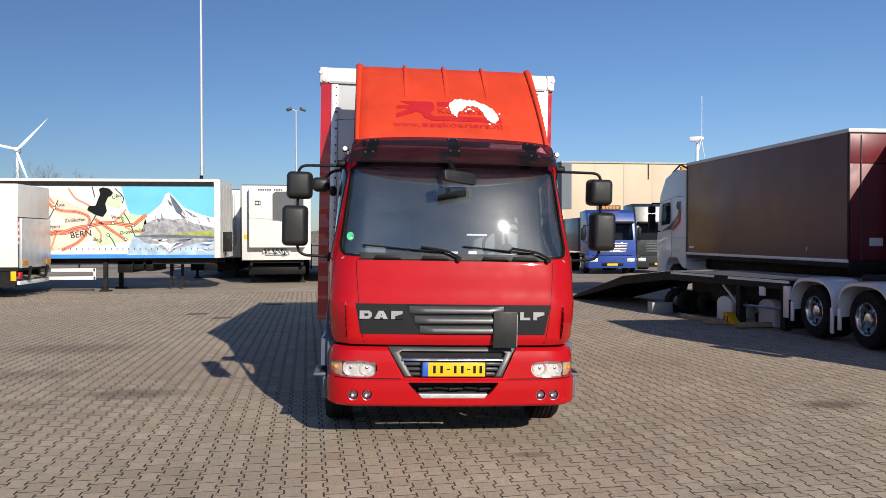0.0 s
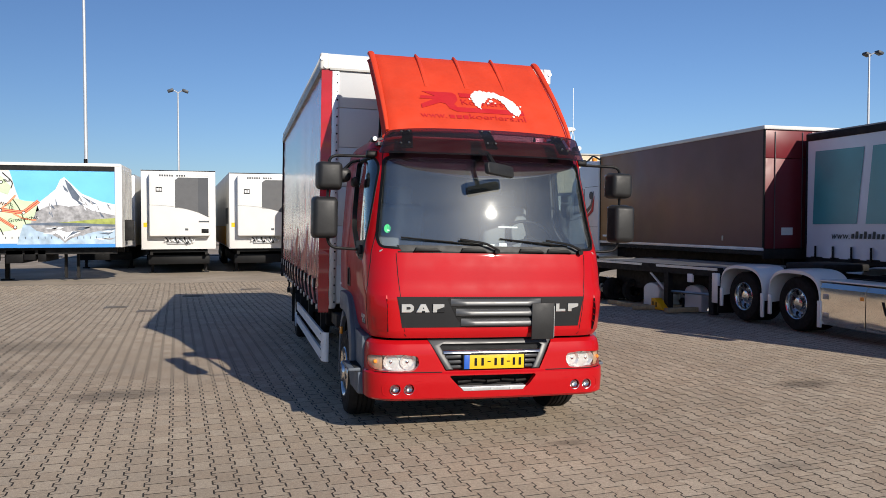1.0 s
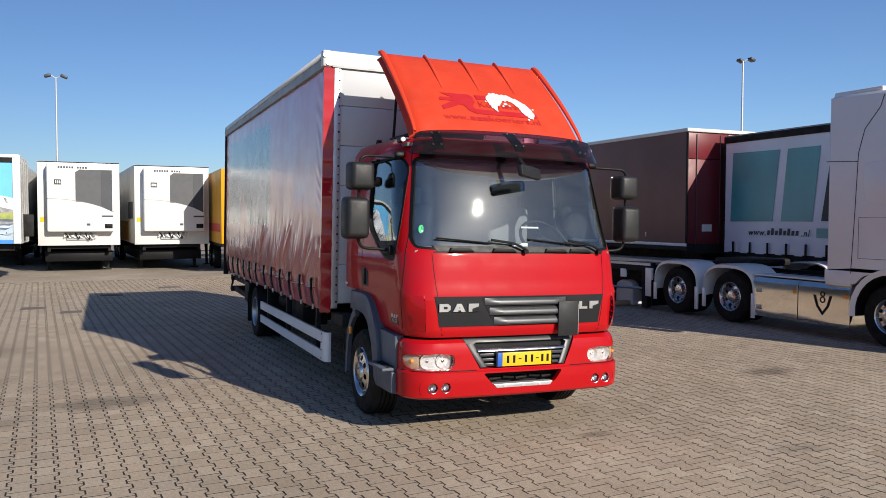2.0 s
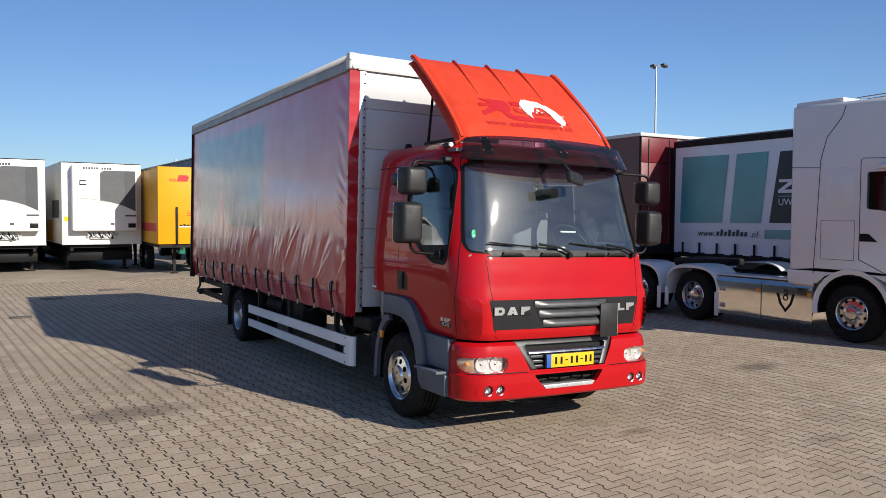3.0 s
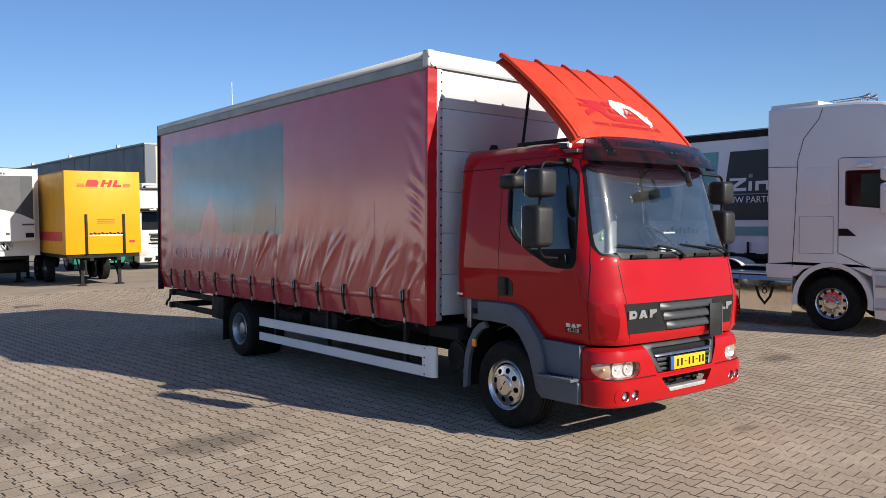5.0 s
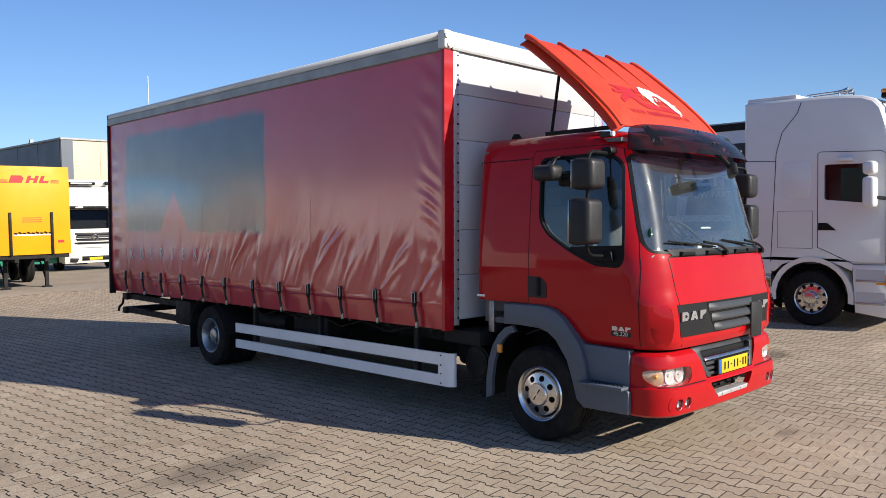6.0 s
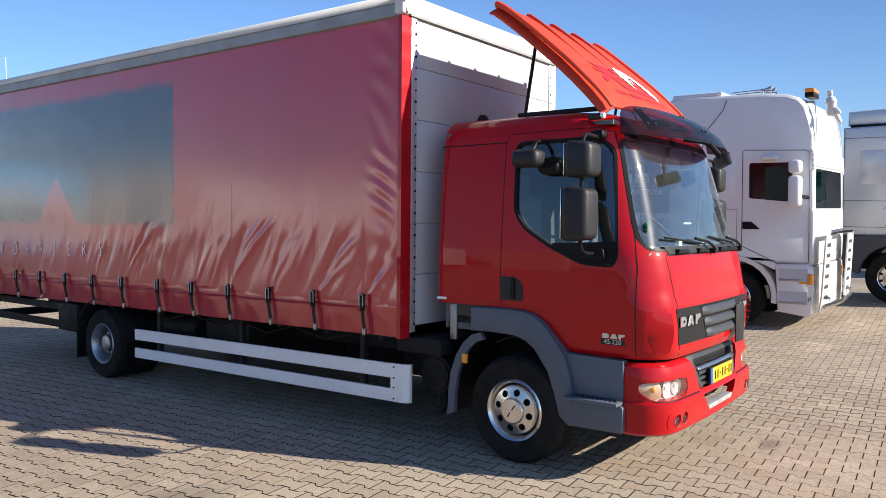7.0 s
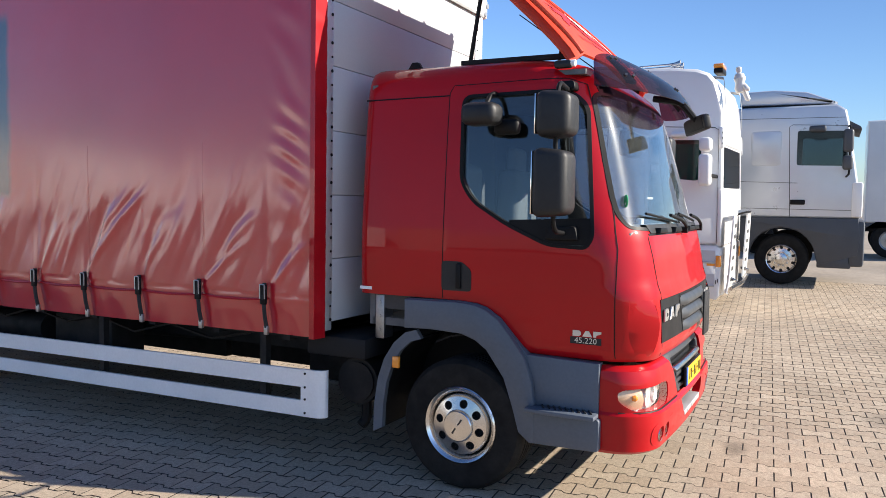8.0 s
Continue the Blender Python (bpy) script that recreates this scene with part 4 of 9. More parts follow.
# kerb mirror over the kerb-side door
bm = fresh()
box(bm, -1.29, -1.12, 0.92, 1.14, 2.195, 2.325, 0.045, 3)
kerb = part("kerb_mirror", bm, BLACK_SOFT, lorry, "black kerb mirror", smooth=0.7)
bm = fresh()
tube(bm, bent([(-1.18, 1.02, 2.31), (-1.10, 1.02, 2.39), (-1.03, 1.02, 2.40)], 0.04), 0.014, 8)
part("mirror_arm", bm, BLACK, kerb)
bm = fresh()
box(bm, -1.12, -1.05, 0.84, 1.00, 2.15, 2.24, 0.03, 3)
part("inner_kerb_mirror", bm, BLACK, kerb)

# smoked visor that wraps round the screen pillars, with brackets
def visor_at(a, t, out=0.0):
    """a: -90 to 90 degrees round the plan; t: 0 at the roof, 1 at the lower edge."""
    c, sn = max(0.0, math.cos(math.radians(a))), math.sin(math.radians(a))
    swell = 4 * t * (1 - t) * c * c
    x = sn * (0.90 + 0.05 * t)
    y = (0.47 - 0.07 * c) * (1 - t) + (0.447 - 0.357 * c) * t - 0.046 * swell
    z = (2.575 + 0.09 * c ** 0.5) * (1 - t) + (2.432 - 0.022 * c ** 0.5) * t + 0.012 * swell
    return Vector((x + out * sn, y - out * 0.8 * c, z + out * 0.5))


bm = fresh()
rings = []
for i in range(37):
    a = -90 + 5 * i
    ring = [visor_at(a, k / 9) for k in range(10)]
    rings.append(ring + [visor_at(a, k / 9, -0.005) for k in range(9, -1, -1)])
skin(bm, rings)
visor = part("sun_visor", bm, SMOKE, lorry, "smoked acrylic sun visor", smooth=0.9)
for a in (-54, -1.5, 49):
    bm = fresh()
    wide = 4.2 if abs(a) > 9 else 3.0
    skin(bm, [[visor_at(a - wide, t, -0.012), visor_at(a + wide, t, -0.012), visor_at(a + wide, t, -0.032), visor_at(a - wide, t, -0.032)] for t in (0.02, 0.2, 0.4, 0.6, 0.74)])
    br = part("visor_bracket", bm, BLACK, visor, "black visor bracket")
    for t in (0.12, 0.62):
        for da in ((-3.4, 3.4) if abs(a) > 9 else (-2.2, 2.2)):
            bm = fresh()
            cyl(bm, visor_at(a + da, t, -0.004), visor_at(a + da, t, 0.010), 0.009, 10)
            part("bolt", bm, BOLT, br)
# front mirror hanging under the middle of the visor
bm = fresh()
prism(bm, rounded([(-0.165, -0.050), (0.165, -0.050), (0.170, 0.040), (0.13, 0.052), (-0.13, 0.052), (-0.170, 0.040)], 0.02), "y", -0.024, 0.022, 0.010, 2)
bmesh.ops.transform(bm, matrix=Matrix.Translation((0.005, 0.030, 2.285)) @ pose(0, 0, 0, 0, 0, 31) @ pose(0, 0, 0, -12, 4, 0), verts=bm.verts)
front_mirror = part("front_mirror", bm, BLACK_SOFT, lorry, "black front mirror on a stalk", smooth=0.7)
bm = fresh()
box(bm, -0.145, 0.145, 0.020, 0.026, -0.038, 0.038, 0.002)
bmesh.ops.transform(bm, matrix=Matrix.Translation((0.005, 0.030, 2.285)) @ pose(0, 0, 0, 0, 0, 31) @ pose(0, 0, 0, -12, 4, 0), verts=bm.verts)
part("mirror_glass", bm, GRILLE, front_mirror)
bm = fresh()
tube(bm, bent([(-0.07, 0.30, 2.46), (-0.075, 0.12, 2.43), (-0.03, 0.03, 2.31)], 0.05), 0.022, 8)
part("mirror_arm", bm, BLACK, front_mirror)
# roof wind deflector
DEFL = [(0.555, 2.636), (0.60, 2.700), (0.68, 2.790), (0.80, 2.912), (0.94, 3.045), (1.10, 3.183), (1.26, 3.318), (1.40, 3.430), (1.49, 3.495), (1.53, 3.508)]
bm = fresh()
rings = []
for j, (y, z) in enumerate(DEFL):
    t = j / (len(DEFL) - 1)
    w = 0.895
    top, under = [], []
    for i in range(25):
        u = -1 + i / 12
        bulge = 0.05 * (1 - u * u) * (1 - t)
        flange = max(0, abs(u) - 0.955) / 0.045 * 0.06
        top.append((u * w, y - bulge * 0.6 + flange * 0.8, z + bulge * 0.35 - flange))
    rings.append(top + [(x * 0.992, yy + 0.012, zz - 0.010) for x, yy, zz in top[::-1]])
skin(bm, rings)
deflector = part("wind_deflector", bm, RED_FADED, lorry, "sun-faded orange-red roof wind deflector", smooth=0.9)


def defl_at(u, t, out=0.0):
    q = t * (len(DEFL) - 1)
    j = min(int(q), len(DEFL) - 2)
    k = q - j
    y, z = (DEFL[j][i] + (DEFL[j + 1][i] - DEFL[j][i]) * k for i in (0, 1))
    bulge = 0.05 * (1 - u * u) * (1 - t)
    w = 0.895
    dy, dz = DEFL[j + 1][0] - DEFL[j][0], DEFL[j + 1][1] - DEFL[j][1]
    n = math.hypot(dy, dz)
    return Vector((u * w, y - bulge * 0.6 - out * dz / n, z + bulge * 0.35 + out * dy / n))


for u in (-0.46, -0.02, 0.42):
    bm = fresh()
    rings = []
    for i in range(11):
        t, h = 0.50 + 0.49 * i / 10, 0.003 + 0.030 * (i / 10) ** 0.8
        rings.append([defl_at(u - 0.020, t, -0.004), defl_at(u - 0.012, t, h * 0.8), defl_at(u, t, h), defl_at(u + 0.022, t, h * 0.45), defl_at(u + 0.045, t, -0.004)])
    skin(bm, rings)
    part("deflector_rib", bm, RED_FADED, deflector)
for u in (-0.965, 0.965):
    bm = fresh()
    rings = []
    for i in range(15):
        r = 0.012 + 0.016 * i / 14
        c, side = defl_at(u, i / 14, 0.002), Vector((1, 0, 0))
        n = (defl_at(u, i / 14, 0.01) - defl_at(u, i / 14, 0.0)).normalized()
        rings.append([c + side * r * 1.3 * math.cos(q) + n * r * math.sin(q) for q in (2 * math.pi * k / 10 for k in range(10))])
    skin(bm, rings)
    part("deflector_edge", bm, RED_FADED, deflector)


def on_deflector(poly, name, mat, label, out=0.004):
    """A flat mark on the deflector from a polygon in (u, t)."""
    bm = fresh()
    f = bm.faces.new([bm.verts.new((u, t, 0)) for u, t in poly])
    bmesh.ops.triangulate(bm, faces=[f])
    bmesh.ops.subdivide_edges(bm, edges=bm.edges, cuts=3, use_grid_fill=True)
    for v in bm.verts:
        v.co = defl_at(v.co.x, v.co.y, out)
    part(name, bm, mat, deflector, label, smooth=0)


on_deflector([(-0.53, 0.455), (-0.20, 0.455), (-0.165, 0.435), (-0.165, 0.385), (-0.215, 0.345), (-0.19, 0.318), (0.53, 0.318), (0.53, 0.272), (-0.20, 0.272), (-0.275, 0.30), (-0.305, 0.345), (-0.36, 0.355), (-0.57, 0.295), (-0.57, 0.335), (-0.42, 0.385), (-0.57, 0.385), (-0.55, 0.415), (-0.40, 0.415)], "faded_sign", RED_MARK, "faded red mark")


def word_on_deflector(text, u0, u1, t0, t1, name, label):
    """Letters fitted between u0 and u1, with the tallest letter from t0 to t1."""
    bm = words(text, 1.0, Matrix(), 0.0)
    lo = [min(v.co[k] for v in bm.verts) for k in (0, 1)]
    hi = [max(v.co[k] for v in bm.verts) for k in (0, 1)]
    bmesh.ops.remove_doubles(bm, verts=bm.verts, dist=1e-5)
    for v in bm.verts:
        v.co = defl_at(u0 + (u1 - u0) * (v.co.x - lo[0]) / (hi[0] - lo[0]), t0 + (t1 - t0) * (v.co.y - lo[1]) / (hi[1] - lo[1]), 0.004)
    part(name, bm, RED_MARK, deflector, label, smooth=0)


word_on_deflector("Koeriers", -0.13, 0.33, 0.345, 0.395, "faded_word", "faded red word")
on_deflector([(-0.13, 0.455), (0.0, 0.455), (0.0, 0.415), (-0.13, 0.415)], "faded_sign", RED_MARK, "faded red mark")
word_on_deflector("www.", -0.60, -0.33, 0.20, 0.24, "faded_word", "faded red lettering")
for u in (-0.30, -0.225, -0.155):
    on_deflector([(u, 0.20), (u + 0.055, 0.20), (u + 0.055, 0.24), (u, 0.24)], "lettering_bar", RED_MARK, "faded lettering bar")
word_on_deflector("koeriers.nl", -0.085, 0.525, 0.205, 0.26, "faded_word", "faded red lettering")
# peeled patch: a ragged arch between two lobes, with loose flakes
rng = random.Random(4)
ARCH = [(-0.01, 0.43), (0.03, 0.467), (0.11, 0.486), (0.20, 0.482), (0.29, 0.473), (0.38, 0.445), (0.455, 0.405), (0.50, 0.345), (0.50, 0.29), (0.455, 0.262), (0.41, 0.28),
        (0.365, 0.325), (0.335, 0.38), (0.305, 0.413), (0.245, 0.423), (0.175, 0.414), (0.142, 0.385), (0.09, 0.366), (0.055, 0.312), (0.025, 0.333), (0.0, 0.375)]
ragged = []
for (ua, ta), (ub, tb) in zip(ARCH, ARCH[1:] + ARCH[:1]):
    for q in (0.0, 0.2, 0.4, 0.6, 0.8):
        ragged.append((ua + (ub - ua) * q + rng.uniform(-0.008, 0.008), ta + (tb - ta) * q + rng.uniform(-0.009, 0.009)))
on_deflector(ragged, "peeled_patch", PAPER, "ragged patch where the paint has peeled to white", 0.007)
for u, t, r in ((0.205, 0.392, 0.020), (0.165, 0.368, 0.014), (0.40, 0.252, 0.012), (0.245, 0.375, 0.012), (-0.03, 0.40, 0.010), (0.52, 0.36, 0.010)):
    on_deflector([(u + r * rng.uniform(0.6, 1.3) * math.cos(k * 0.785), t + r * rng.uniform(0.4, 0.9) * math.sin(k * 0.785)) for k in range(8)], "peeled_flake", PAPER, "white flake of bare plastic", 0.007)
for s in (-1, 1):
    bm = fresh()
    tube(bm, [(s * 0.80, 1.20, 3.26), (s * 0.80, 1.30, 2.64)], 0.014, 8)
    part("deflector_strut", bm, BLACK, lorry, "black support strut")
    bm = fresh()
    box(bm, s * 0.80 - 0.016, s * 0.80 + 0.016, 0.60, 1.36, 2.620, 2.654, 0.006)
    part("roof_rail", bm, CHASSIS, lorry, "dark roof rail")
    bm = fresh()
    prism(bm, [(1.62, 2.60), (1.74, 2.60), (1.70, 2.66), (1.66, 2.66)], "x", s * 0.82 - 0.02, s * 0.82 + 0.02)
    part("roof_bracket", bm, BLACK, lorry)
    bm = fresh()
    box(bm, s * 0.965 - 0.026, s * 0.965 + 0.026, 0.575, 0.68, 2.535, 2.580, 0.014)
    part("marker_lamp", bm, BLACK_SOFT, lorry)
    bm = fresh()
    cyl(bm, (s * 0.968, 0.60, 2.562), (s * 0.968, 0.555, 2.560), 0.020, 12)
    part("marker_lens", bm, PAPER, lorry)
bm = fresh()
tube(bm, [(-0.10, 0.68, 2.63), (-0.10, 0.70, 2.68), (-0.10, 1.25, 3.09)], 0.004, 5)
part("aerial", bm, BLACK, lorry)

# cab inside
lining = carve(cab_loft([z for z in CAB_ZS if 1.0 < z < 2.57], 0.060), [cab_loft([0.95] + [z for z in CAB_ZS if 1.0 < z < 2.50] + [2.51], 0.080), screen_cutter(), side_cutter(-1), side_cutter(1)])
part("cab_lining", lining, DARK_INNER, lorry, "dark inner lining", smooth=0.5)
bm = fresh()
box(bm, -1.0, 1.0, 1.86, 1.90, 0.95, 2.5)
part("cab_back_wall", bm, TRIM_DARK, lorry)
bm = fresh()
box(bm, -1.0, 1.0, 0.25, 1.88, 0.95, 1.0)
part("cab_floor", bm, TRIM_DARK, lorry)
bm = fresh()
prism(bm, [(0.22, 1.30), (0.20, 1.60), (0.42, 1.625), (0.62, 1.58), (0.66, 1.40), (0.55, 1.15), (0.30, 1.10)], "x", -0.98, 0.98, 0.03)
part("dashboard", bm, DASH, lorry, "grey dashboard")
for xs_, nm in ((-0.55, "seat"), (0.55, "seat")):
    bm = fresh()
    box(bm, xs_ - 0.25, xs_ + 0.25, 0.95, 1.45, 1.25, 1.40, 0.05, 3)
    box(bm, xs_ - 0.24, xs_ + 0.24, 1.40, 1.58, 1.35, 2.02, 0.06, 3)
    box(bm, xs_ - 0.13, xs_ + 0.13, 1.46, 1.56, 2.00, 2.20, 0.04, 3)
    part(nm, bm, CLOTH, lorry, "grey cloth seat")
bm = fresh()
c = Vector((0.55, 0.72, 1.70))
ax = Vector((0, -0.75, 0.66))
u_, v_ = ring_frame(ax)
tube(bm, [c + (u_ * math.cos(t) + v_ * math.sin(t)) * 0.225 for t in (2 * math.pi * i / 32 for i in range(33))], 0.016, 8)
cyl(bm, c, c - ax * 0.25, 0.05, 12)
for t in (0.3, 2.84, 4.71):
    tube(bm, [c, c + (u_ * math.cos(t) + v_ * math.sin(t)) * 0.22], 0.016, 6)
part("steering_wheel", bm, BLACK, lorry)
bm = fresh()
prism(bm, rounded([(-0.160, 2.085), (0.160, 2.085), (0.172, 2.20), (0.15, 2.258), (-0.15, 2.258), (-0.172, 2.20)], 0.035), "y", 0.42, 0.50, 0.012, 2)
cyl(bm, (0, 0.48, 2.25), (-0.02, 0.50, 2.46), 0.036, 10)
part("inside_mirror", bm, BLACK, lorry, "black inside mirror")
# dark sheet behind the top of the screen, hanging lowest in the middle
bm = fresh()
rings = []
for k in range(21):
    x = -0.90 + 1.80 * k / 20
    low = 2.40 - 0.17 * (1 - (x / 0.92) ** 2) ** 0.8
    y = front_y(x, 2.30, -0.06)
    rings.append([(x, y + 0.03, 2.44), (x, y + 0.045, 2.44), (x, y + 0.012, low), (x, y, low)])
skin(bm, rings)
part("inside_blind", bm, DARK_INNER, lorry, "dark curved sheet inside the top of the screen")
bm = fresh()
prism(bm, [(0.10, 2.30), (0.52, 2.34), (0.52, 2.37), (0.10, 2.42)], "y", 0.52, 0.60, 0.008)
part("sun_blind", bm, TRIM_DARK, lorry)
bm = fresh()
box(bm, -0.95, 0.95, 0.50, 1.8, 2.50, 2.53)
part("headlining", bm, TRIM_DARK, lorry)
bm = fresh()
box(bm, 0.12, 0.30, 0.36, 0.365, 1.80, 1.815)
box(bm, 0.14, 0.22, 0.40, 0.44, 1.62, 1.665, 0.01)
part("dash_papers", bm, PAPER, lorry, "white papers on the dashboard")
bm = fresh()
prism(bm, rounded([(-0.06, 1.625), (0.02, 1.625), (0.02, 1.66), (-0.06, 1.66)], 0.005), "y", front_y(0, 1.645, -0.028), front_y(0, 1.645, -0.031))
part("screen_sticker", bm, PAPER, lorry, "white sticker")

# ---- box body of the red lorry ----
def curtain_material():
    """Dark red coated cloth; an overpainted teal-grey field with a red wedge left in it."""
    m = material("red_curtain_cloth", (0.46, 0.007, 0.019), 0.4, coat=1.0, stain=0.08, stain_size=1.1, grain=0.04, grain_size=400, bump=0.04, bump_size=9, spec=0.3)
    n, l = m.node_tree.nodes, m.node_tree.links
    p = n["Principled BSDF"]
    old = p.inputs["Base Color"].links[0].from_socket
    tc = n.new("ShaderNodeTexCoord")
    sp = n.new("ShaderNodeSeparateXYZ")
    l.new(tc.outputs["Object"], sp.inputs[0])
    wob = n.new("ShaderNodeTexNoise")
    wob.inputs["Scale"].default_value = 3.0
    l.new(tc.outputs["Object"], wob.inputs["Vector"])

    def ramp(value, a, b, lo=0.0, hi=1.0):
        r = n.new("ShaderNodeMapRange")
        r.interpolation_type = "SMOOTHSTEP"
        for k, v in zip(("From Min", "From Max", "To Min", "To Max"), (a, b, lo, hi)):
            r.inputs[k].default_value = v
        l.new(value, r.inputs["Value"])
        return r.outputs[0]

    def maths(op, a, b):
        q = n.new("ShaderNodeMath")
        q.operation = op
        for i, v in enumerate((a, b)):
            if isinstance(v, (int, float)):
                q.inputs[i].default_value = v
            else:
                l.new(v, q.inputs[i])
        return q.outputs[0]

    y = maths("ADD", sp.outputs["Y"], maths("MULTIPLY", maths("SUBTRACT", wob.outputs["Fac"], 0.5), 0.10))
    z = maths("ADD", sp.outputs["Z"], maths("MULTIPLY", maths("SUBTRACT", wob.outputs["Fac"], 0.5), 0.10))
    top = maths("SUBTRACT", z, maths("MULTIPLY", maths("SUBTRACT", 9.1, y), 0.0))
    field = maths("MULTIPLY", maths("MULTIPLY", ramp(y, 5.16, 5.24), ramp(y, 9.22, 9.06)), maths("MULTIPLY", ramp(z, 1.70, 1.80), ramp(top, 3.26, 3.14)))
    wedge = maths("SUBTRACT", maths("SUBTRACT", 2.32, maths("MULTIPLY", maths("ABSOLUTE", maths("SUBTRACT", y, 7.55), 0), 1.25)), z)
    field = maths("MULTIPLY", field, ramp(wedge, 0.05, -0.05))
    mix = n.new("ShaderNodeMix")
    mix.data_type = "RGBA"
    l.new(maths("MULTIPLY", field, 0.93), mix.inputs["Factor"])
    l.new(old, mix.inputs["A"])
    mix.inputs["B"].default_value = (0.014, 0.046, 0.066, 1)
    l.new(mix.outputs["Result"], p.inputs["Base Color"])
    p.inputs["Coat Roughness"].default_value = 0.17
    p.inputs["Coat IOR"].default_value = 1.84
    return m


CURTAIN = curtain_material()
STRAP = material("black_webbing", (0.02, 0.02, 0.021), 0.8, grain=0.15, grain_size=300)
LETTER = material("pale_lettering", (0.84, 0.80, 0.79), 0.5, grain=0.05)
BX, BY0, BY1 = 1.28, 2.150, 9.76
STRAPS = [2.548 + 0.580 * i for i in range(6)] + [6.125 + 0.606 * i for i in range(6)]


def curtain_bottom(y):
    return 0.862 - 0.075 * (y - BY0) / (BY1 - BY0)


FOLDS = []
pick = random.Random(31)
for k, sy in enumerate(STRAPS[:8]):
    for q in range(pick.choice((1, 2, 2, 3))):
        # start, lean towards the nose, height of its middle, half length, width, depth
        FOLDS.append((sy - pick.uniform(-0.02, 0.06), pick.uniform(0.25, 0.95), pick.uniform(0.16, 0.46), pick.uniform(0.13, 0.30), pick.uniform(0.022, 0.042), pick.uniform(0.005, 0.014)))


def curtain_dent(y, z, side):
    """How far the cloth stands out at a place, in metres."""
    rel = (z - 0.86) / 2.6
    low = max(0.0, 1 - rel) ** 1.6
    d = 0.006 * math.sin(y * 2.1 + side) * low
    d += 0.012 * noise.noise((y * 1.3, z * 0.35, side * 7.1)) * (0.4 + low)
    d += 0.0075 * noise.noise((y * 3.4 + 0.25 * z, z * 0.22, side * 4.3)) * low * (0.5 + 0.5 * min(1.0, max(0.0, z - 1.0)))
    h = z - 1.13
    if h > 0:
        creased = math.exp(-((h - 0.30) / 0.38) ** 2) * (1.0 if y < 6.4 else max(0.35, 1.0 - 0.9 * (y - 6.4)))
        sheer = y + 0.45 * h
        d += 0.014 * noise.noise((sheer * 4.6, z * 1.0, side * 3.0)) * creased
        d += 0.0098 * noise.noise((sheer * 11.0, z * 2.3, 5 + side)) * creased * (0.4 + 0.9 * max(0.0, noise.noise((y * 1.7, z, 9))))
        d += 0.0062 * noise.noise((sheer * 24.0, z * 5.0, 2 + side)) * creased * max(0.0, 0.35 + noise.noise((y * 2.3, z * 1.5, 14)))
    for k, sy in enumerate(STRAPS):
        if abs(y - sy) < 0.12:
            d -= 0.010 * math.exp(-((y - sy) / 0.03) ** 2) * max(0, 1 - rel * 2.2)
    if 0 < h < 1.1:
        for y0, lean, mid, half, wide, deep in FOLDS:
            c = y - y0 + lean * h * (1 + 0.3 * h)
            if abs(c) > 0.22:
                continue
            along = math.exp(-((h - mid) / half) ** 4)
            w = wide * (0.45 + 1.3 * min(1.0, h / 0.5))
            c += 0.018 * noise.noise((z * 6, y0, 1))
            d += deep * along * (math.exp(-(c / w) ** 2) - 0.75 * math.exp(-((c - 1.7 * w) / (1.1 * w)) ** 2))
    front = math.exp(-(((y - 2.36) / 0.12) ** 2)) * (0.15 + 0.85 * max(0.0, 0.45 + noise.noise((z * 1.1, 0, 8.0))))
    d += front * 0.0045 * math.sin((z - 0.75 * (y - 2.33)) * 29 + 6.0 * noise.noise((z * 1.9, y * 2, 2.0)))
    back = math.exp(-(((y - 9.55) / 0.14) ** 2))
    d += back * 0.0035 * math.sin(z * 24 + 4 * noise.noise((z * 1.7, y, 4.0)))
    if z < 1.13:
        d -= 0.047 * ((1.13 - z) / 0.27) ** 1.1
        gap = min(abs(y - sy) for sy in STRAPS)
        d += (0.014 * math.sin(min(1, gap / 0.30) * math.pi / 2) - 0.008) * min(1.0, (1.13 - z) / 0.12)
        d += 0.002 * math.exp(-((z - 1.085 + 0.012 * math.cos((y - STRAPS[0]) / 0.59 * 2 * math.pi)) / 0.018) ** 2)
        d -= 0.004 * math.exp(-((z - 1.125) / 0.012) ** 2)
        d += 0.006 * noise.noise((y * 6, z * 4, side * 2)) * min(1.0, max(0.0, (1.12 - z) / 0.10))
    return d


